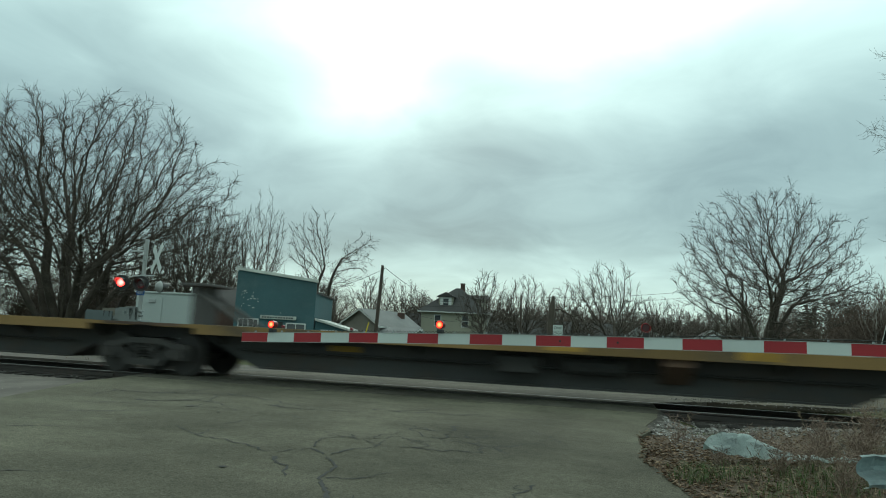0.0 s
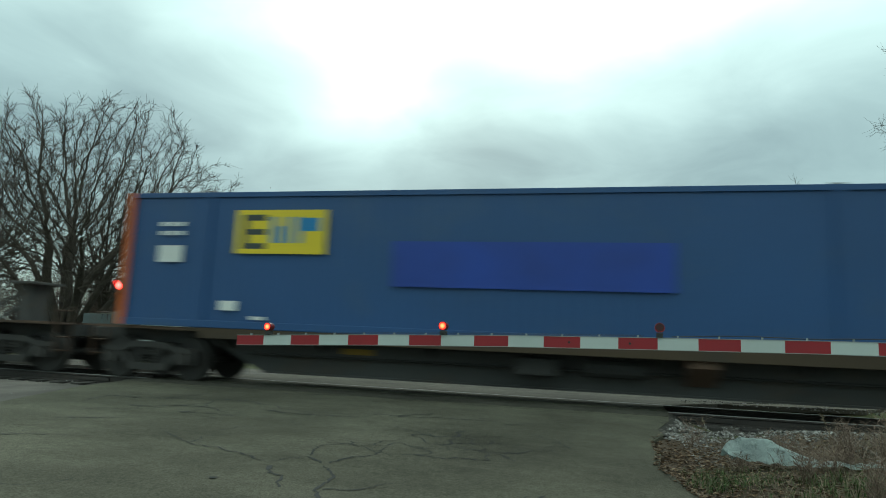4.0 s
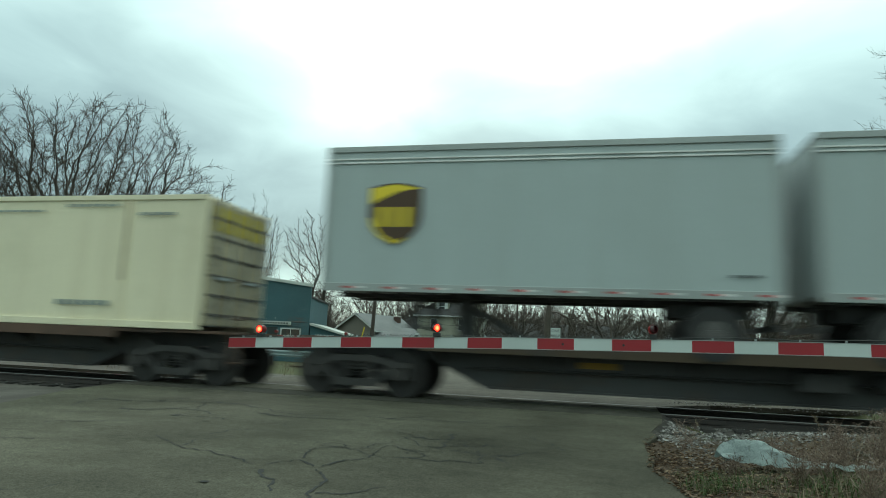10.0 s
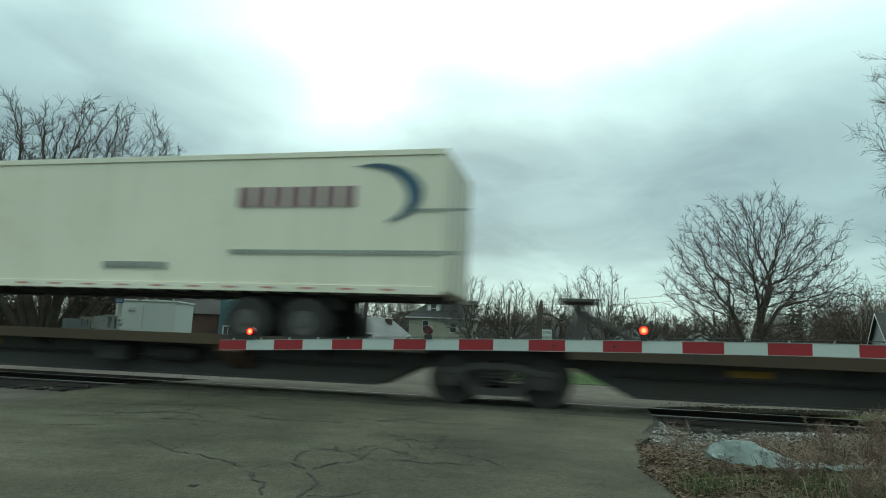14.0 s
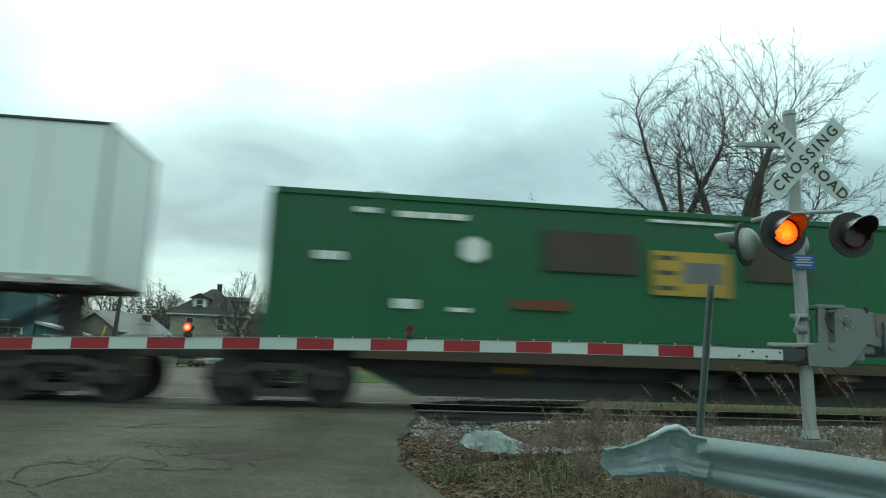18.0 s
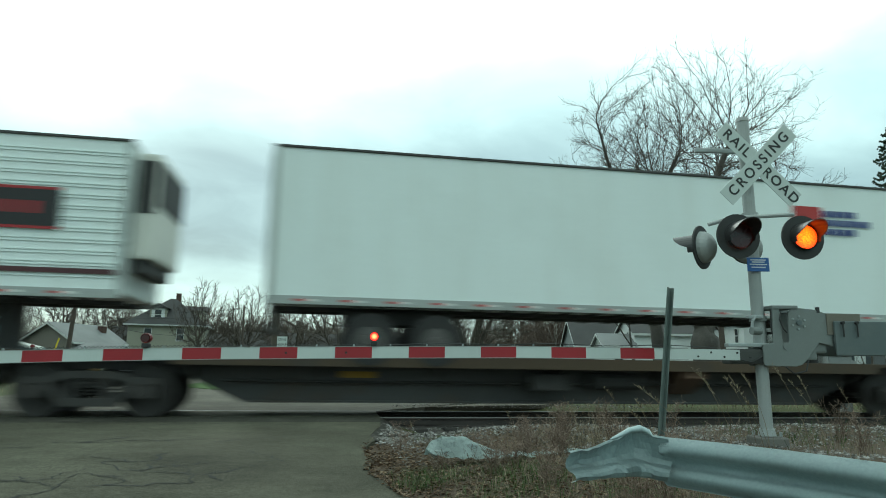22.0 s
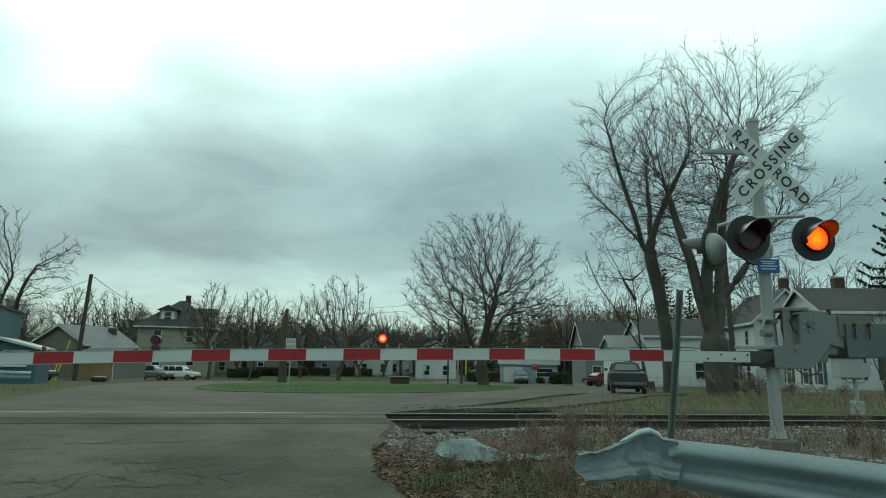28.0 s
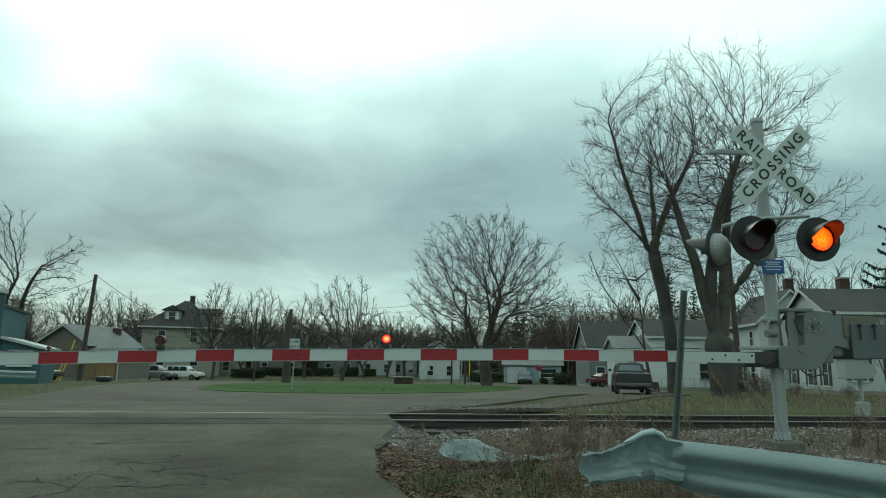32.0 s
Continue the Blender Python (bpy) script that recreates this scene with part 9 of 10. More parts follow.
gable_house("white_house", "white gabled house behind the bare tree", 39.3, 40.4, -14, 5.4, 8, 6.0, 2.6, CLAP_WHITE, SHINGLE, "y", windows=((-1.3, 1.9, 0.8, 1.5, "f", False), (1.3, 1.9, 0.8, 1.5, "f", False), (0, 4.9, 0.8, 1.3, "f", False), (-2.4, 1.6, 0.8, 1.6, "l", False), (-0.6, 1.6, 0.8, 1.6, "l", False), (-2.4, 4.5, 0.7, 1.2, "l", False), (1.4, 4.5, 0.7, 1.2, "l", False)), chimney=(2.2, 1.0, 10.2))
gable_house("white_house", "white clapboard farmhouse with steep dark roof", 33.9, 48.0, -10, 7.2, 6.2, 5.1, 1.6, CLAP_FRESH, SHINGLE, "x", windows=((-1.0, 4.6, 0.55, 1.2, "l", False), (1.0, 1.9, 0.7, 1.4, "l", False), (1.7, 1.7, 0.9, 1.5, "f", False), (-1.0, 3.9, 1.0, 0.6, "f", False)))
gable_house("grey_house", "grey house with a dark shingle roof", 33.2, 62.4, -10, 6.6, 8, 4.6, 3.0, CLAP_GREY, SHINGLE, "x", windows=((-2.0, 1.6, 0.9, 1.4, "f", False), (0.4, 1.6, 0.9, 1.4, "f", False)))
gable_house("porch_house", "small white porch with a grey roof", 28.5, 47.6, -10, 2.8, 4, 3.9, 1.0, CLAP_FRESH, SHINGLE_GREY, "x", windows=((0, 1.9, 0.8, 1.4, "f", False),))
gr = gable_house("garage", "pale grey garage with a white door at the street's end", 28.9, 80.5, -14, 8.0, 7, 2.8, 1.2, CLAP_BLUE, SHINGLE_GREY, "x", windows=((2.2, 1.5, 2.2, 1.1, "f", False),))
part("garage_door", box((-3.6, -3.56, 0.05), (-0.9, -3.5, 2.3)), TRIM, gr, "white sectional garage door")
for i, (x, y, w, d, h, pk, ridge, paint) in enumerate(((16.5, 90, 6, 8, 3.4, 2.0, "y", CLAP_WHITE), (-9.5, 108, 9, 8, 4.6, 2.4, "x", CLAP_TAN), (0.5, 112, 7, 8, 4.8, 2.4, "x", CLAP_GREY), (8.5, 114, 7, 8, 5.0, 2.4, "y", CLAP_WHITE), (-20, 104, 10, 8, 4.2, 2.2, "x", CLAP_OLIVE), (-32, 100, 9, 8, 4.8, 2.4, "x", CLAP_WHITE), (40, 86, 9, 8, 4.6, 2.4, "x", CLAP_TAN), (20.5, 118, 8, 8, 4.5, 2.4, "y", CLAP_TAN), (13.6, 120, 5, 7, 4.2, 2.2, "y", CLAP_WHITE), (52, 62, 9, 8, 4.8, 2.6, "x", CLAP_WHITE))):
    gable_house("far_house", "small %s house on the far street" % ("white" if paint is CLAP_WHITE else "grey" if paint is CLAP_GREY else "tan"), x, y, -6 + 5 * (i % 3), w, d, h, pk, paint, SHINGLE, ridge, windows=((-w * 0.25, 1.5, 0.9, 1.4, "f", False), (w * 0.25, 1.5, 0.9, 1.4, "f", False), (0, 3.7, 0.8, 1.1, "f", False)), group="far houses")

# hedges and shrubs in front of the far houses
HEDGE = island_mix("hedge leaves", [(0.015, 0.025, 0.012), (0.03, 0.045, 0.02), (0.05, 0.05, 0.03)])


def hedge(x, y, w, h, seed):
    rnd = random.Random(seed)
    s = Sticks()
    for _ in range(int(420 * w * h / 4)):
        p = Vector((rnd.uniform(-w / 2, w / 2), rnd.uniform(-0.5, 0.5), rnd.uniform(0.05, h)))
        q = p + Vector((rnd.uniform(-0.2, 0.2), rnd.uniform(-0.2, 0.2), rnd.uniform(0.0, 0.25)))
        s.tube([p, p.lerp(q, 0.5), q], [0.05, 0.16, 0.03], 4)
    tagged(put("hedge", s.mesh("hedge", False), HEDGE, None, "", pose(x, y, base_z(y))), "dark clipped hedge in front of a house", "hedge", "hedges")


for i, (x, y, w, h) in enumerate(((-9.5, 103, 4, 1.3), (-5.5, 103, 3.5, 1.2), (-1.5, 104, 3, 1.3), (2.8, 105, 3, 1.5), (-13.5, 101, 4, 1.2), (-12.0, 84, 4.5, 1.2), (6.6, 108, 2.2, 1.2), (-25, 99, 5, 1.2), (31.8, 75.2, 2.6, 1.5), (34.0, 73.4, 1.6, 1.0), (21.6, 79, 5, 1.3), (29.2, 75.6, 1.0, 0.8))):
    hedge(x, y, w, h, i)

# ---- vehicles ----
CAR_GLASS = glass("car glass", (0.03, 0.036, 0.04), 0.05)
PLATE = mat("orange plate", (0.4, 0.2, 0.04), 0.5, grain=8, vary=0.1)
TAIL = mat("tail lamp", (0.09, 0.012, 0.012), 0.3, grain=5, vary=0.1)
HEAD = mat("headlamp glass", (0.6, 0.62, 0.62), 0.2, grain=5, vary=0.1)
CAR_WHEEL_ME = mesh_of(rod((0, -0.11, 0), (0, 0.11, 0), 0.36, 0.36, 22), "tyre")
CAR_WHEEL_ME.materials.append(TYRE)
CAR_RIM_ME = mesh_of(rod((0, -0.125, 0), (0, 0.125, 0), 0.22, 0.22, 14), "rim")
CAR_RIM_ME.materials.append(HUB)


def loft(bm, sections):
    """Skins a closed body from sections (x, half widths and heights as (y, z) loops)."""
    rows = [[bm.verts.new((x, y, z)) for y, z in loop] for x, loop in sections]
    n = len(rows[0])
    for a, b in zip(rows, rows[1:]):
        for i in range(n):
            bm.faces.new((a[i], a[(i + 1) % n], b[(i + 1) % n], b[i]))
    bm.faces.new(rows[0][::-1])
    bm.faces.new(rows[-1])
    bmesh.ops.recalc_face_normals(bm, faces=bm.faces[:])


def car_section(w, z0, z1, tuck=0.06):
    return [(-w + tuck, z0), (-w, z0 + 0.15), (-w, z1 - 0.12), (-w + tuck, z1), (w - tuck, z1), (w, z1 - 0.12), (w, z0 + 0.15), (w - tuck, z0)]


def vehicle(name, label, x, y, yaw, paint, kind, z=None):
    """A parked vehicle, nose towards its own +x."""
    zz = base_z(y) + 0.012 if z is None else z
    v = thing(name, label, "car", "parked vehicles", m=pose(x, y, zz, 0, 0, yaw) @ Matrix.Scale(0.9 if kind == "pickup" else 1.0, 4))
    if kind == "pickup":
        L, W, hood, belt, roof = 5.6, 0.92, 1.08, 1.2, 1.76
    elif kind == "suv":
        L, W, hood, belt, roof = 4.6, 0.92, 1.0, 1.08, 1.76
    else:
        L, W, hood, belt, roof = 4.6, 0.9, 0.88, 0.92, 1.45
    a, b = -L / 2, L / 2
    bm = bmesh.new()
    if kind == "pickup":
        loft(bm, [(a, car_section(W * 0.97, 0.58, 1.16)), (a + 0.1, car_section(W, 0.53, 1.19)), (a + 1.9, car_section(W, 0.45, 1.19)), (0.9, car_section(W, 0.38, belt)), (b - 0.25, car_section(W * 0.97, 0.4, hood)), (b, car_section(W * 0.9, 0.5, hood - 0.15))])
    else:
        loft(bm, [(a, car_section(W * 0.9, 0.5, belt - 0.05)), (a + 0.15, car_section(W * 0.97, 0.4, belt)), (-0.2, car_section(W, 0.34, belt)), (0.9, car_section(W, 0.34, belt - 0.02)), (b - 0.3, car_section(W * 0.96, 0.38, hood)), (b, car_section(W * 0.86, 0.48, hood - 0.2))])
    bmesh.ops.bevel(bm, geom=[e for e in bm.edges if e.calc_face_angle(0) > 0.5], offset=0.03, segments=2, affect="EDGES")
    part("body", bm, paint, v, "painted body", smooth=False)
    # cab
    bm = bmesh.new()
    if kind == "pickup":
        c0, c1, c2, c3 = -0.55, -0.45, 0.85, 1.5
    elif kind == "suv":
        c0, c1, c2, c3 = a + 0.12, a + 0.35, 0.35, 1.15
    else:
        c0, c1, c2, c3 = a + 0.5, a + 1.2, 0.3, 1.3
    ww = W * 0.93

    tumble = 0.22 if kind == "pickup" else 0.14
    rw = 0.76 if kind == "pickup" else 0.86

    def cab(x, w, z):
        return (x, [(-w, belt - 0.04), (-w + tumble * 0.3, (belt + z) / 2), (-w + tumble, z), (w - tumble, z), (w - tumble * 0.3, (belt + z) / 2), (w, belt - 0.04)])
    loft(bm, [cab(c0, ww, belt + 0.05), cab(c1, ww * 0.96, roof - 0.04), cab((c1 + c2) / 2, ww * 0.96, roof), cab(c2, ww * 0.95, roof - 0.05), cab(c3, ww, belt + 0.02)])
    bmesh.ops.bevel(bm, geom=[e for e in bm.edges if e.calc_face_angle(0) > 0.5], offset=0.04, segments=2, affect="EDGES")
    part("cabin", bm, paint, v)
    # windows set just proud of the cab
    bm = bmesh.new()
    k = (roof - belt)
    for s in (-1, 1):
        segs = ((c1 + 0.15, (c1 + c2) / 2 - 0.05), ((c1 + c2) / 2 + 0.05, c2 + 0.1))
        if kind == "suv":
            q = (c2 - c1) / 3
            segs = ((c1 + 0.12, c1 + q - 0.05), (c1 + q + 0.05, c1 + 2 * q), (c1 + 2 * q + 0.1, c2 + 0.2))
        for p, r in segs:
            y0 = s * (ww + 0.006 - tumble * 0.08)
            vs = [bm.verts.new(pp) for pp in ((p, y0, belt + 0.06), (r + 0.12, y0, belt + 0.06), (r, s * (ww * 0.99 - tumble * 0.52), belt + k * 0.82), (p + 0.05, s * (ww * 0.99 - tumble * 0.52), belt + k * 0.82))]
            bm.faces.new(vs)
    part("side_glass", bm, CAR_GLASS, v)
    bm = bmesh.new()
    vs = [bm.verts.new(p) for p in ((c0 - 0.012, -ww * rw, belt + 0.1), (c0 - 0.012, ww * rw, belt + 0.1), (c1 - 0.035, ww * (rw - 0.14), roof - 0.14), (c1 - 0.035, -ww * (rw - 0.14), roof - 0.14))]
    bm.faces.new(vs)
    # the pickup's pane has sky reflection put into its pale base colour
    part("rear_glass", bm, mat("rear window with painted sky reflection", (0.19, 0.23, 0.23), 0.12, grain=2, vary=0.3, bump=0.0) if kind == "pickup" else CAR_GLASS, v, "rear window pane")
    bm = bmesh.new()
    vs = [bm.verts.new(p) for p in ((c3 - 0.02, -ww * 0.9, belt + 0.07), (c3 - 0.02, ww * 0.9, belt + 0.07), (c2 + 0.05, ww * 0.82, roof - 0.13), (c2 + 0.05, -ww * 0.82, roof - 0.13))]
    bm.faces.new(vs)
    part("windscreen", bm, CAR_GLASS, v)
    for x0 in (a + 0.95, b - 0.95):
        for s in (-1, 1):
            wh = put("wheel", CAR_WHEEL_ME, None, v, "black tyre", pose(x0, s * (W - 0.1), 0.36))
            put("rim", CAR_RIM_ME, None, wh)
    for s in (-1, 1):
        part("tail_lamp", box((a - 0.02, s * W * 0.86, belt - 0.36), (a + 0.06, s * W * 0.97, belt - 0.06), 0.01), TAIL, v, "red tail lamp")
        part("headlamp", box((b - 0.16, s * W * 0.55, hood - 0.33), (b - 0.02, s * W * 0.88, hood - 0.16), 0.02), HEAD, v)
        part("mirror", box((c3 - 0.35, s * (W + 0.02), belt + 0.02), (c3 - 0.22, s * (W + 0.2), belt + 0.18), 0.02), paint, v)
    part("rear_bumper", box((a - 0.1, -W * 0.92, 0.42), (a + 0.06, W * 0.92, 0.6), 0.02), BLACK, v)
    part("front_bumper", box((b - 0.08, -W * 0.9, 0.36), (b + 0.06, W * 0.9, 0.58), 0.03), BLACK, v)
    part("plate", box((a - 0.115, -0.15, 0.48), (a - 0.1, 0.15, 0.6)), PLATE if kind == "pickup" else WHITE_MARK, v, "plain plate")
    if kind == "pickup":
        part("underbody", box((a + 0.15, -W * 0.72, 0.3), (b - 0.4, W * 0.72, 0.56), 0.03), BLACK, v)
        # body is closed on top: a black sheet paints the shaded bed
        part("bed_recess", box((a + 0.12, -W + 0.12, 1.18), (-0.6, W - 0.12, 1.196)), BLACK, v)
        gate = part("tailgate", box((a - 0.014, -0.72, 0.68), (a + 0.01, 0.72, 1.14), 0.012), paint, v)
        part("tailgate_handle", box((a - 0.022, -0.13, 0.98), (a - 0.012, 0.13, 1.06), 0.004), BLACK, gate)
        part("step_bumper", box((a - 0.16, -W * 0.95, 0.5), (a + 0.02, W * 0.95, 0.66), 0.03), mat("dull bumper steel", (0.12, 0.125, 0.125), 0.5, metal=0.4), v)
    if kind == "suv":
        for s in (-1, 1):
            part("roof_rail", rod((c1 + 0.2, s * 0.68, roof + 0.05), (c2 - 0.2, s * 0.68, roof + 0.05), 0.02, n=6), BLACK, v)
    return v


P_GREY = mat("dark grey car paint", (0.03, 0.037, 0.04), 0.35, metal=0.3, grain=3, vary=0.08, bump=0.0, coat=0.4)
P_SILVER = mat("dull silver car paint", (0.2, 0.21, 0.205), 0.35, metal=0.4, grain=3, vary=0.08, bump=0.0, coat=0.4)
P_WHITE = mat("white car paint", (0.62, 0.64, 0.63), 0.35, grain=3, vary=0.06, bump=0.0, coat=0.4)
P_RED = mat("red car paint", (0.13, 0.012, 0.014), 0.35, grain=3, vary=0.08, bump=0.0, coat=0.4)
vehicle("pickup_truck", "dark grey pickup parked on the gravel, tail to the road", 15.2, 18.9, 69, P_GREY, "pickup")
vehicle("suv", "grey boxy sport utility parked by the hip-roofed house", -20.6, 68.6, -12, P_SILVER, "suv")
vehicle("suv", "white sport utility parked beside the grey one", -18.2, 72.5, -14, P_WHITE, "suv")
vehicle("car", "red car parked behind the pickup by the houses", 29.6, 54.5, 10, P_RED, "sedan")
vehicle("suv", "blue-grey sport utility in the garage driveway", 26.3, 75.2, -105, mat("blue grey car paint", (0.08, 0.11, 0.13), 0.35, grain=3, vary=0.08, bump=0.0), "suv")
vehicle("car", "pale grey car parked by the teal shop", -26.0, 49.5, -15, P_SILVER, "sedan")

# ---- poles, wires, signs and small street things ----


def utility_pole(x, y, z_top, lean, label, r=0.15):
    g = base_z(y)
    p = thing("utility_pole", label, "utility pole", "utility poles", m=pose(x, y, g, 0, lean, 0))
    part("pole", rod((0, 0, -0.5), (0, 0, z_top - g), r * 1.15, r * 0.85, 12), WOOD_POLE, p)
    part("insulator", rod((-0.2, 0, z_top - g - 0.4), (0.0, 0, z_top - g - 0.4), 0.05, n=8), GALV, p)
    return p


utility_pole(-24.1, 55.0, 9.0, 2.6, "dark leaning wooden utility pole without crossarms", 0.2)
utility_pole(-33.5, 54, 6.5, 0, "old wooden utility pole behind the shop", 0.17)
utility_pole(13.2, 60, 6.0, 0, "slim grey pole at the island's edge", 0.09)
utility_pole(-9.8, 72, 7.5, -1, "thin wooden pole by the far street", 0.12)
utility_pole(16.0, 66, 9.5, 0, "wooden utility pole along the far street", 0.13)
utility_pole(30.0, 31.6, 11.0, -2, "wooden utility pole behind the tall tree", 0.2)


def wire(a, b, sag, r=0.016):
    pts = []
    for i in range(13):
        t = i / 12
        p = Vector(a).lerp(Vector(b), t)
        p.z -= sag * 4 * t * (1 - t)
        pts.append(p)
    s = Sticks()
    s.tube(pts, [r] * 13, 4)
    tagged(put("overhead_wire", s.mesh("overhead_wire"), BLACK), "thin black overhead wire between poles", "wire", "overhead wires")


wire((-23.3, 55, 8.7), (-18.0, 78, 5.2), 0.9, 0.025)
wire((-23.3, 55, 8.7), (-33.5, 54, 5.6), 0.7, 0.025)
wire((-23.3, 55, 4.6), (-17.0, 78, 3.8), 0.6, 0.03)
for z in (6.9, 7.6):
    wire((-9.8, 72, z - 0.4), (16.0, 66, z + 1.2), 0.5, 0.02)
    wire((16.0, 66, z + 1.2), (60, 62, z + 2.0), 0.8, 0.02)
    wire((-40, 85, z - 0.3), (-9.8, 72, z - 0.5), 0.7, 0.02)


def sign_on_post(name, label, x, y, h, w, sh, shape, paint, words="", ink=None, yaw=0, post=0.03):
    g = base_z(y)
    s = thing(name, label, "road sign", "road signs", m=pose(x, y, g + 0.05, 0, 0, yaw))
    part("post", box((-post, -0.02, -0.3), (post, 0.02, h), 0.004), GALV, s, "galvanised sign post")
    n = {"oct": 8, "round": 24}.get(shape)
    if n:
        bm = bmesh.new()
        add_rod(bm, (0, -0.03, h - w / 2), (0, -0.022, h - w / 2), w / 2 * 1.05, w / 2 * 1.05, n)
        if n == 8:
            bmesh.ops.rotate(bm, verts=bm.verts[:], cent=(0, 0, h - w / 2), matrix=Matrix.Rotation(radians(22.5), 3, "Y"))
        pl = part("sign_plate", bm, paint, s)
    else:
        pl = part("sign_plate", box((-w / 2, -0.03, h - sh), (w / 2, -0.022, h), 0.002), paint, s)
    for i, wd in enumerate(words.split("/") if words else ()):
        put("lettering", text_mesh(wd, sh * 0.36), ink or LETTER, pl, "black capitals", pose(0, -0.034, h - sh * (0.27 + 0.43 * i), 90, 0, 0))
    return s


sign_on_post("one_way_sign", "white rectangular sign on a steel post at the grass island", -1.95, 19.6, 2.4, 0.48, 0.54, "rect", WHITE_SHEET, "ONE/WAY")
sign_on_post("stop_sign", "red octagonal stop sign at the end of the street", 23.4, 59.8, 2.35, 0.75, 0.75, "oct", RED_SHEET, "STOP", TRIM)
sign_on_post("road_sign", "grey back of a round sign on the island", 8.1, 57.3, 2.2, 0.75, 0.75, "round", GALV)
sign_on_post("road_sign", "small white plate on a post by the island", 10.2, 58, 1.9, 0.45, 0.5, "rect", WHITE_SHEET)
sign_on_post("marker_post", "yellow marker post beside the large tree", 12.6, 47.2, 2.9, 0.1, 1.9, "rect", SIGN_YELLOW)
sign_on_post("marker_post", "slim grey post beside the large tree", 11.9, 47.5, 3.2, 0.16, 2.0, "rect", GALV)
guy = thing("guy_wire_guard", "leaning yellow plastic guard on the pole's guy wire", "guy wire guard", m=pose(-25.3, 52.8, base_z(52.8), 0, 14, 0))
part("guard", box((-0.06, -0.04, 0.0), (0.06, 0.04, 2.6), 0.02), SIGN_YELLOW, guy)
part("guard", box((0.24, -0.04, 0.0), (0.36, 0.04, 3.9), 0.02), SIGN_YELLOW, guy)
planter = thing("planter_box", "brown brick planter on the grass island", "planter", m=pose(7.4, 56.8, base_z(56.8)))
part("box", box((-1.0, -0.4, 0), (1.0, 0.4, 0.7), 0.03), BRICK_BROWN, planter)
part("cap", box((-1.1, -0.48, 0.7), (1.1, 0.48, 0.8), 0.02), CONCRETE, planter)
tagged(part("dark_tarp_bundle", box((-0.55, -0.3, 0.0), (0.55, 0.3, 0.42), 0.14, pose(-18.2, 43.5, base_z(43.5))), mat("dark plastic", (0.02, 0.025, 0.03), 0.5)), "dark bundle lying at the road's edge", "bundle")
fg = thing("guardrail", "short galvanised guardrail beyond the far signal", "guardrail")
bm = bmesh.new()
w_beam(bm, [(-19.5, 17.8, 0.35, 0), (-16.5, 17.2, 0.35, 0), (-13.8, 16.6, 0.35, 0), (-12.2, 16.5, 0.33, 0)])
bmesh.ops.solidify(bm, geom=bm.faces[:], thickness=0.008)
part("beam", bm, GALV_RAIL, fg, smooth=True)
for x, y in ((-18.5, 17.8), (-16.2, 17.4), (-14.0, 16.9)):
    part("post", box((x - 0.08, y, -0.9), (x + 0.08, y + 0.15, 0.33), 0.01), WOOD_POLE, fg)
# low fence in front of the farmhouse
fence = thing("wire_fence", "low wire fence in front of the white farmhouse", "fence")
for i in range(14):
    x, y = 25.5 + i * 0.95, 41.0 - i * 0.16
    part("fence_post", rod((x, y, base_z(y) - 0.2), (x, y, base_z(y) + 1.0), 0.03, n=6), GALV, fence)
for z in (0.35, 0.95):
    part("fence_wire", rod((25.5, 41.0, base_z(41) + z), (25.5 + 13 * 0.95, 41 - 13 * 0.16, base_z(39) + z), 0.015, n=5), GALV, fence)

# ---- weeds, leaves and grass on the verges ----


class Blades:
    def __init__(self, seed):
        self.v, self.f, self.rnd = [], [], random.Random(seed)

    def blade(self, x, y, z, h, w, lean, bend=0.6):
        r = self.rnd
        a = r.uniform(0, 6.283)
        dx, dy = math.cos(a) * lean * h, math.sin(a) * lean * h
        px, py = -math.sin(a) * w / 2, math.cos(a) * w / 2
        k = len(self.v)
        self.v += [(x - px, y - py, z), (x + px, y + py, z),
                   (x + dx * 0.35 - px * 0.8, y + dy * 0.35 - py * 0.8, z + h * 0.55), (x + dx * 0.35 + px * 0.8, y + dy * 0.35 + py * 0.8, z + h * 0.55),
                   (x + dx, y + dy, z + h * (1 - lean * bend * 0.5))]
        self.f += [(k, k + 1, k + 3, k + 2), (k + 2, k + 3, k + 4)]

    def leaf(self, x, y, z, s):
        r = self.rnd
        a, t = r.uniform(0, 6.283), r.uniform(-0.6, 0.6)
        c, sn = math.cos(a), math.sin(a)
        k = len(self.v)
        for u, v, h in ((-1, 0, 0), (-0.2, 0.55, 0.25), (1, 0, 0.1), (-0.2, -0.55, 0.3), (0.1, 0, -0.12)):
            uu, vv = u * s, v * s
            self.v.append((x + uu * c - vv * sn, y + uu * sn + vv * c, z + h * s + t * uu * 0.5))
        self.f += [(k, k + 4, k + 1), (k + 1, k + 4, k + 2), (k + 2, k + 4, k + 3), (k + 3, k + 4, k)]

    def done(self, name, material, label, category):
        me = bpy.data.meshes.new(name)
        me.from_pydata(self.v, [], self.f)
        return tagged(put(name, me, material), label, category, kind="stuff")


LEAF_MIX = island_mix("dead leaves", [(0.06, 0.04, 0.028), (0.1, 0.062, 0.04), (0.15, 0.098, 0.06), (0.23, 0.17, 0.115), (0.12, 0.095, 0.075)])
DRY_MIX = island_mix("dry grass", [(0.1, 0.077, 0.05), (0.18, 0.14, 0.095), (0.27, 0.22, 0.155), (0.13, 0.115, 0.08)])
GREEN_MIX = island_mix("green grass", [(0.03, 0.058, 0.016), (0.045, 0.082, 0.024), (0.07, 0.095, 0.036), (0.1, 0.1, 0.05)])
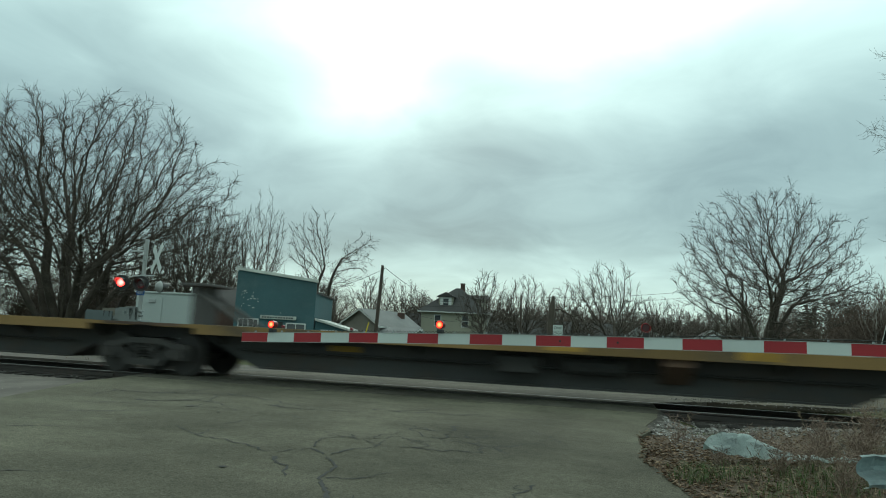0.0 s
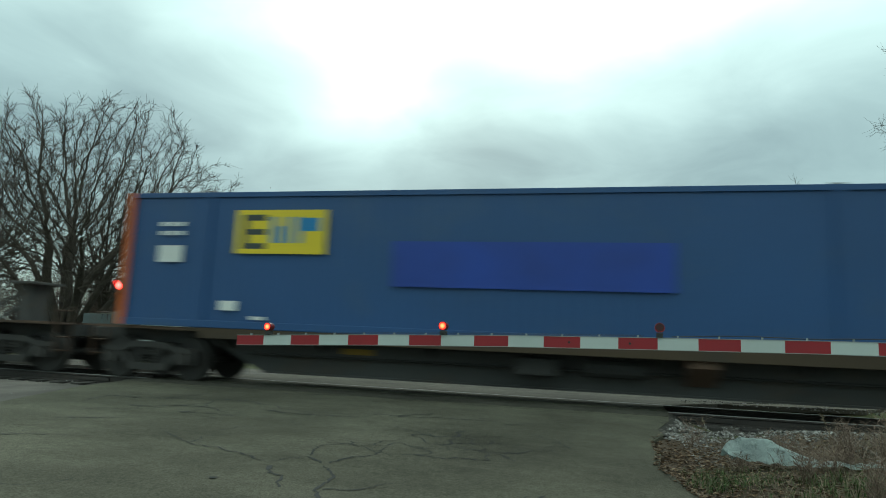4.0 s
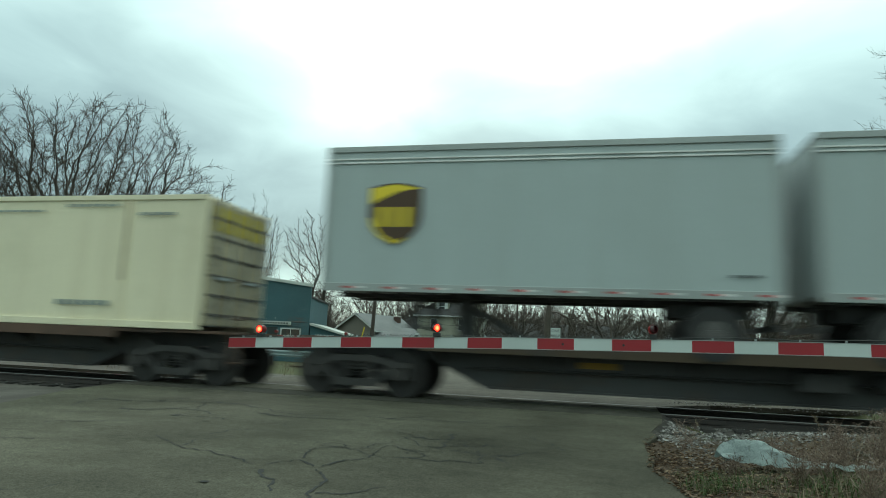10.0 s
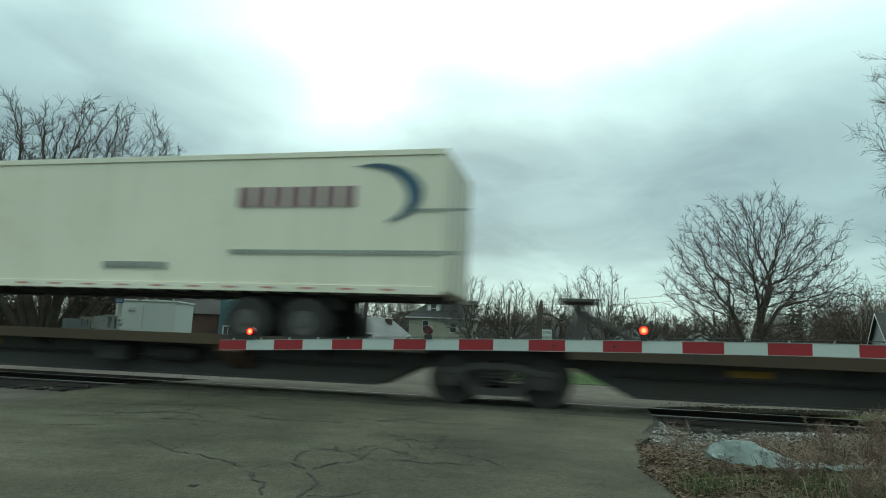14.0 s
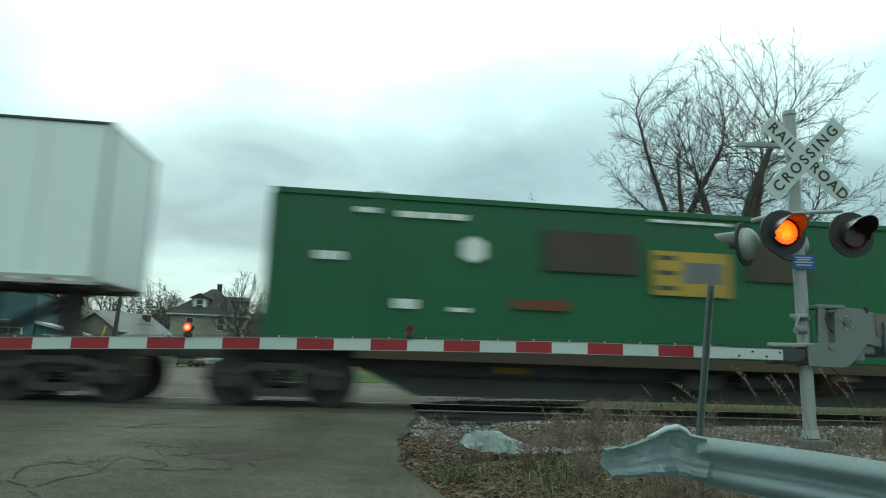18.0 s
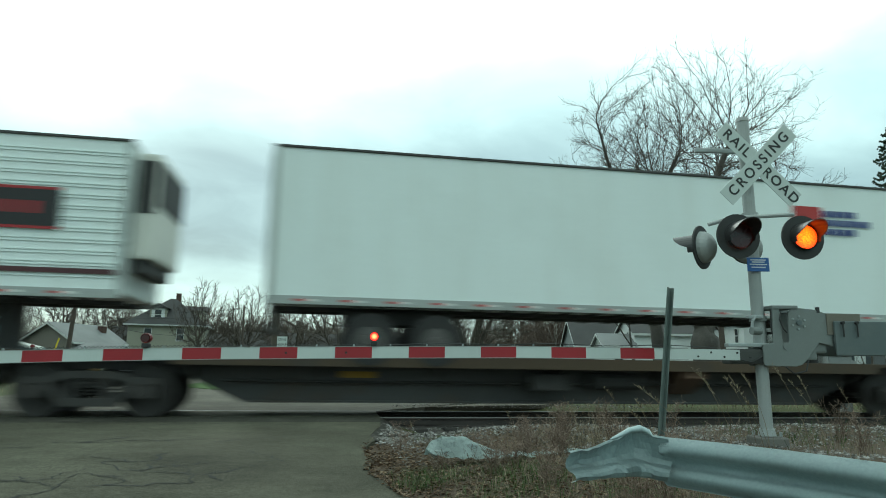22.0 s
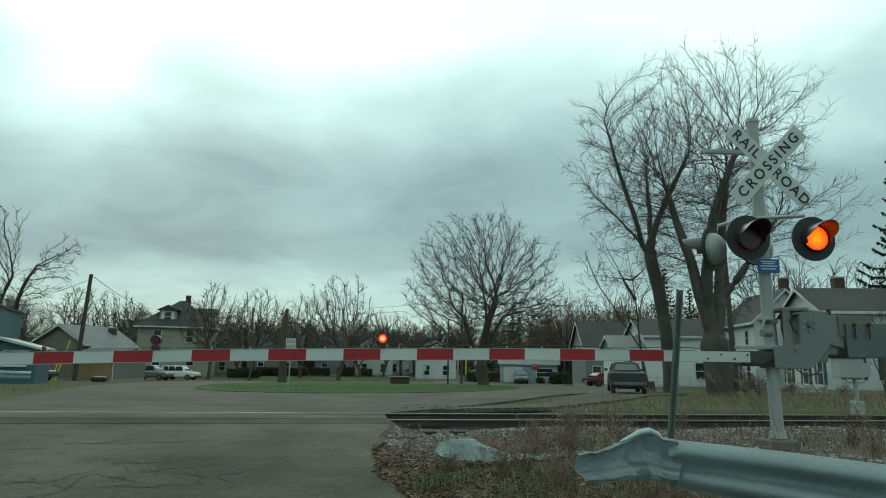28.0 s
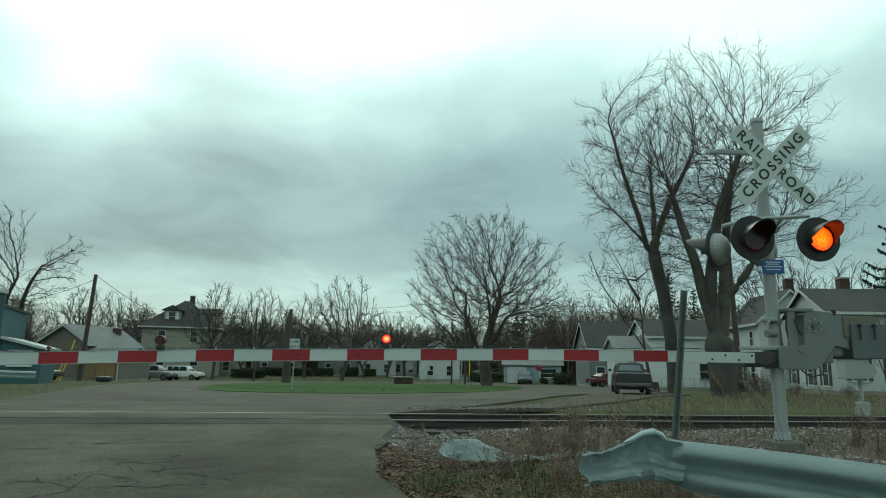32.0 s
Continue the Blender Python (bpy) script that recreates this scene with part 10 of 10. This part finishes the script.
WEED_MIX = island_mix("dead weed stems", [(0.095, 0.068, 0.05), (0.165, 0.117, 0.09), (0.22, 0.17, 0.14)])


def edge_x(y):
    return float(np.interp(-y, [-q[1] for q in NEAR_RIGHT], [q[0] for q in NEAR_RIGHT]))


def verge_soil():
    """Bare leafy soil between the asphalt and the rails."""
    bm = bmesh.new()
    ys = [-10.6 + 0.3 * i for i in range(25)]
    rows = []
    for y in ys:
        row = []
        for j in range(20):
            x = edge_x(y) - 0.03 + (8.5 + 0.6 * math.sin(y * 3)) * (j / 19) ** 1.5
            row.append(bm.verts.new((x, y, ground_z(x, y) + 0.012 + 0.02 * noise.noise((x * 3, y * 3, 1)))))
        rows.append(row)
    for p, q in zip(rows, rows[1:]):
        for j in range(19):
            bm.faces.new((p[j], p[j + 1], q[j + 1], q[j]))
    tagged(part("verge", bm, SOIL, smooth=True), "bare brown soil verge with leaf litter", "verge", kind="structure")


verge_soil()


def ballast_corner():
    """Gravel heaped against the asphalt's end beside the rails."""
    bm = bmesh.new()
    rows = []
    for i in range(19):
        y = -3.75 + 0.16 * i
        row = []
        for j in range(14):
            k = j / 13
            x = edge_x(y) - 0.04 + 1.9 * k ** 1.3
            w = max(0.0, 1 - (x - edge_x(y)) / 0.2)
            z = ground_z(x, y) - 0.004
            z += (base_z(y) - 0.006 - z) * w * w * (3 - 2 * w)
            row.append(bm.verts.new((x, y, z + 0.012 * noise.noise((x * 6, y * 6, 2)))))
        rows.append(row)
    for p, q in zip(rows, rows[1:]):
        for j in range(13):
            bm.faces.new((p[j], p[j + 1], q[j + 1], q[j]))
    tagged(part("gravel_corner", bm, mat("dark cinders", (0.06, 0.056, 0.05), 0.95, grain=6, vary=0.4, bump=1.0, stain=(0.12, 0.11, 0.1), stain_amount=0.7, fine=40, spec=0.12), smooth=True), "dark grey gravel heaped between asphalt and rails", "gravel", kind="structure")


ballast_corner()


def corner_stones():
    """Loose pale and dark stones over the gravel corner."""
    rnd = random.Random(77)
    verts, faces = [], []
    for _ in range(620):
        y = rnd.uniform(-3.9, -1.75)
        x = edge_x(y) + 0.02 + abs(rnd.gauss(0, 0.9))
        if x > 3.2:
            continue
        r = rnd.uniform(0.014, 0.036)
        z = ground_z(x, y) + r * 0.35 + max(0.0, 1 - (x - edge_x(y)) / 0.2) * 0.03
        k = len(verts)
        a = rnd.uniform(0, 1.5)
        for i in range(4):
            verts.append((x + r * math.cos(a + 1.571 * i) * rnd.uniform(0.7, 1.3), y + r * math.sin(a + 1.571 * i) * rnd.uniform(0.7, 1.3), z + r * rnd.uniform(-0.3, 0.3)))
        verts += [(x, y, z + r * 0.7), (x, y, z - r * 0.6)]
        faces += [(k + i, k + (i + 1) % 4, k + 4) for i in range(4)] + [(k + (i + 1) % 4, k + i, k + 5) for i in range(4)]
    me = bpy.data.meshes.new("loose_stones")
    me.from_pydata(verts, [], faces)
    tagged(put("loose_stones", me, STONE_MIX), "loose mixed stones beside the asphalt's end", "stones", kind="stuff")


corner_stones()


def build_verge():
    b = Blades(3)
    r = b.rnd
    for _ in range(10500):
        y = r.uniform(-10.5, -3.8)
        x = edge_x(y) - 0.06 + abs(r.gauss(0, 1.3))
        if x < 7.5:
            dens = 1.0 if y < -4.6 else 0.35
            if r.random() < dens:
                b.leaf(x, y, max(ground_z(x, y), base_z(y) if x < edge_x(y) else -9) + r.uniform(0.004, 0.035), r.uniform(0.014, 0.034))
    b.done("dead_leaves", LEAF_MIX, "brown fallen leaves along the road's edge", "leaves")
    g = Blades(5)
    r = g.rnd
    for cx, cy, n, sp, h in ((1.25, -6.6, 240, 0.2, 0.12), (1.95, -6.75, 190, 0.2, 0.12), (1.0, -6.2, 120, 0.12, 0.08), (2.1, -7.3, 300, 0.3, 0.12), (1.6, -7.5, 300, 0.3, 0.09), (2.6, -8.4, 380, 0.4, 0.14), (2.2, -8.9, 260, 0.45, 0.12), (6.2, -5.6, 300, 0.7, 0.2), (3.2, -9.6, 400, 0.4, 0.2), (1.95, -9.85, 330, 0.22, 0.16), (2.35, -10.15, 330, 0.2, 0.18), (1.4, -9.2, 220, 0.25, 0.12), (0.95, -6.75, 160, 0.14, 0.1)):
        for _ in range(n):
            x, y = cx + r.gauss(0, sp), cy + r.gauss(0, sp * 0.8)
            if x > edge_x(y):
                g.blade(x, y, ground_z(x, y), h * r.uniform(0.6, 1.7), r.uniform(0.003, 0.007), r.uniform(0.4, 1.3))
    g.done("grass_tufts", GREEN_MIX, "tufts of green grass in the verge", "grass")
    d = Blades(7)
    r = d.rnd
    for _ in range(1300):
        x, y = 1.2 + abs(r.gauss(0, 2.2)), r.uniform(-9.5, -5.6)
        if x > edge_x(y) + 0.1 and x < 12:
            d.blade(x, y, ground_z(x, y), r.uniform(0.08, 0.34), r.uniform(0.002, 0.005), r.uniform(0.5, 1.4))
    for cx, cy, n, sp, h in ((2.65, -5.6, 260, 0.3, 0.3), (3.3, -5.5, 260, 0.35, 0.34), (2.9, -6.2, 200, 0.3, 0.26), (3.6, -6.7, 160, 0.3, 0.3), (2.7, -8.1, 400, 0.35, 0.24), (3.0, -8.8, 300, 0.4, 0.28), (3.4, -9.6, 700, 0.4, 0.3), (6.4, -6.4, 90, 0.6, 0.45), (5.4, -5.6, 50, 0.5, 0.35), (8.4, -5.8, 60, 0.9, 0.4)):
        for _ in range(n):
            x, y = cx + r.gauss(0, sp), cy + r.gauss(0, sp)
            if x > edge_x(y):
                d.blade(x, y, ground_z(x, y), h * r.uniform(0.4, 1.5), r.uniform(0.002, 0.005), r.uniform(0.3, 1.1))
    d.done("dry_grass", DRY_MIX, "dry straw-coloured grass along the verge", "grass")
    # bushy dead weeds
    s = Sticks()
    r = random.Random(9)

    def weed(x, y, h, n):
        z = ground_z(x, y)
        for _ in range(n):
            a, ln = r.uniform(0, 6.283), r.uniform(0.1, 0.5)
            p = Vector((x + r.gauss(0, 0.03), y + r.gauss(0, 0.03), z))
            d0 = Vector((math.cos(a) * ln, math.sin(a) * ln, 1)).normalized()
            pts = [p]
            for k in range(4):
                d0 = (d0 + Vector((r.gauss(0, 0.15), r.gauss(0, 0.15), -0.05))).normalized()
                pts.append(pts[-1] + d0 * h * r.uniform(0.2, 0.3))
            s.tube(pts, [0.0035, 0.003, 0.0025, 0.002, 0.001], 3)
            for k in range(1, 5):
                for _ in range(3):
                    q = pts[k] + Vector((r.gauss(0, 1), r.gauss(0, 1), r.uniform(0.2, 1.2))).normalized() * r.uniform(0.03, 0.12)
                    s.tube([pts[k], pts[k].lerp(q, 0.5), q], [0.0018, 0.0018, 0.003], 3)
    for x, y, h, n in ((2.45, -5.5, 0.36, 26), (2.75, -5.8, 0.38, 30), (2.3, -6.0, 0.3, 24), (3.0, -5.4, 0.42, 26), (2.6, -6.3, 0.3, 24), (3.3, -6.2, 0.38, 22), (1.2, -3.9, 0.35, 8), (1.05, -4.3, 0.22, 6), (3.7, -5.0, 0.36, 16), (2.05, -6.35, 0.24, 18), (3.9, -7.3, 0.4, 14), (3.45, -7.15, 0.32, 20), (5.9, -6.9, 0.45, 16), (6.6, -5.8, 0.5, 18), (4.5, -5.3, 0.4, 14), (7.6, -6.4, 0.5, 18), (1.9, -5.3, 0.3, 12), (3.05, -7.05, 0.3, 20), (1.75, -6.7, 0.3, 22), (2.0, -7.6, 0.34, 22), (2.35, -8.6, 0.5, 24), (2.55, -8.75, 0.55, 26), (2.3, -9.5, 0.34, 10), (1.3, -6.0, 0.16, 12)):
        weed(x, y, h, n)
    tagged(put("dead_weeds", s.mesh("dead_weeds", False), WEED_MIX), "brown branching dead weeds by the rails", "weeds", kind="stuff")
    # tall seed-head grass stalks
    s = Sticks()
    r = random.Random(13)
    for x, y, h, lx, ly in ((3.9, -7.6, 0.95, 0.25, -0.1), (4.35, -7.0, 0.95, 0.32, 0.1), (4.6, -6.9, 0.8, 0.22, 0.0), (3.1, -7.6, 0.7, -0.2, -0.1), (4.9, -6.7, 0.85, 0.1, 0.15), (5.0, -7.2, 0.95, -0.16, 0.1), (5.5, -6.8, 0.85, 0.12, 0.05), (5.7, -6.6, 0.8, 0.25, 0.1), (3.3, -7.3, 0.6, -0.35, 0.1), (2.75, -6.6, 0.6, 0.1, 0), (3.5, -6.3, 0.7, -0.3, 0), (6.3, -6.5, 0.8, 0.2, 0), (4.05, -7.9, 0.75, -0.18, 0), (2.3, -5.7, 0.5, -0.1, 0), (3.6, -7.5, 0.85, 0.5, 0.1), (4.2, -7.6, 0.9, 0.1, 0.2), (1.3, -4.1, 0.35, 0.05, 0)):
        z = ground_z(x, y)
        lx = -0.12 - 1.3 * abs(lx)
        pts = [Vector((x, y, z))]
        for k in range(1, 7):
            t = k / 6
            pts.append(Vector((x + lx * h * t * t, y + ly * h * t * t, z + h * t)))
        s.tube(pts, [0.0035, 0.003, 0.003, 0.0025, 0.002, 0.002, 0.001], 3)
        for k in range(26):
            t = 0.78 + 0.22 * r.random()
            p = Vector((x + lx * h * t * t, y + ly * h * t * t, z + h * t))
            q = p + Vector((r.gauss(0, 0.014), r.gauss(0, 0.014), r.uniform(0.01, 0.04)))
            s.tube([p, p.lerp(q, 0.5), q], [0.001, 0.003, 0.001], 3)
    tagged(put("grass_stalks", s.mesh("grass_stalks", False), DRY_MIX), "tall dry grass stalks with seed heads", "grass", kind="stuff")
    # far verge
    f = Blades(17)
    r = f.rnd
    for _ in range(12000):
        x, y = r.uniform(4, 34), r.uniform(2.6, 13)
        lo = 1.2 + (y - 0.8) * 0.72
        if x > lo + 1.2:
            f.blade(x, y, ground_z(x, y), r.uniform(0.06, 0.24), r.uniform(0.006, 0.014), r.uniform(0.2, 0.8))
    for _ in range(3500):
        x, y = r.uniform(16.5, 34), r.uniform(5, 17)
        f.blade(x, y, ground_z(x, y), r.uniform(0.2, 0.75) * (1 if x > 20 else 0.5), r.uniform(0.006, 0.012), r.uniform(0.1, 0.5))
    for _ in range(2500):
        x, y = r.uniform(-26, -9.2), r.uniform(3, 20)
        if x < -8.6 - max(0, y - 4.6) * 0.22:
            f.blade(x, y, ground_z(x, y), r.uniform(0.06, 0.3), r.uniform(0.006, 0.012), r.uniform(0.2, 0.8))
    f.done("dry_verge_grass", DRY_MIX, "dry yellowed grass beyond the rails", "grass")
    f = Blades(19)
    r = f.rnd
    for _ in range(9000):
        x, y = r.uniform(-8, 15), r.uniform(13.4, 34)
        left = float(np.interp(y, [13.5, 17, 23.5, 32, 44], [-2.2, -4.1, -6.2, -7.8, -8]))
        right = float(np.interp(y, [13.5, 15.3, 19.1, 27, 38], [0.3, 3.3, 6.6, 11, 15]))
        if left < x < right:
            f.blade(x, y, base_z(y) + 0.018, r.uniform(0.03, 0.08), r.uniform(0.006, 0.014), r.uniform(0.2, 0.8))
    for _ in range(6000):
        x, y = r.uniform(8, 40), r.uniform(5, 24)
        if x > 6 + (y - 4) * 0.9:
            f.blade(x, y, ground_z(x, y), r.uniform(0.04, 0.12), r.uniform(0.006, 0.014), r.uniform(0.2, 0.8))
    f.done("short_grass", GREEN_MIX, "short green grass on island and verge", "grass")


build_verge()


def motions():
    times = [0, 2, 4, 6, 8, 10, 12, 14, 16, 18, 20, 22, 24, 26, 28, 30, 32]
    for ob, s in TRAIN:
        walk(ob, [(t, pose(s - train_shift(t), 0, 0)) for t in times])
    # wheels roll while they pass the crossing
    for ob, m, s in WHEELS:
        seen_from = next((f for f in range(0, 961) if s - train_shift(f / 30) < 17), 961)
        seen_to = next((f for f in range(0, 961) if s - train_shift(f / 30) < -17), 961)
        rows, ang = [], 0.0
        if seen_from > 0:
            rows.append((0, m))
        for f in range(seen_from, min(seen_to, 960) + 1):
            ang = -math.degrees((train_shift(f / 30) - train_shift(seen_from / 30)) / 0.46)
            rows.append((f / 30, m @ pose(0, 0, 0, 0, ang, 0)))
        if not rows or rows[-1][0] < 32:
            rows.append((32, m @ pose(0, 0, 0, 0, ang, 0)))
        if len(rows) == 1:
            rows.append((32, m))
        walk(ob, rows)
    # signal lenses turn between their lit and dark faces
    for ob, m, delay, even in FLASHERS:
        start = FLASH0 + delay
        n0 = math.floor((0 - start) / FLASH)
        lit = (n0 % 2 == 0) == even
        rows = [(0, m @ pose(0, 0, 0, 0, 0, 0 if lit else 180))]
        n = n0 + 1
        while start + n * FLASH < 31.8:
            f = round((start + n * FLASH) * 30)
            a = 0 if lit else 180
            if f > 2:
                for k in range(4):
                    rows.append(((f - 1 + k) / 30, m @ pose(0, 0, 0, 0, 0, a + 60 * k)))
                lit = not lit
            n += 1
        rows.append((32, m @ pose(0, 0, 0, 0, 0, 0 if lit else 180)))
        walk(ob, rows)


motions()
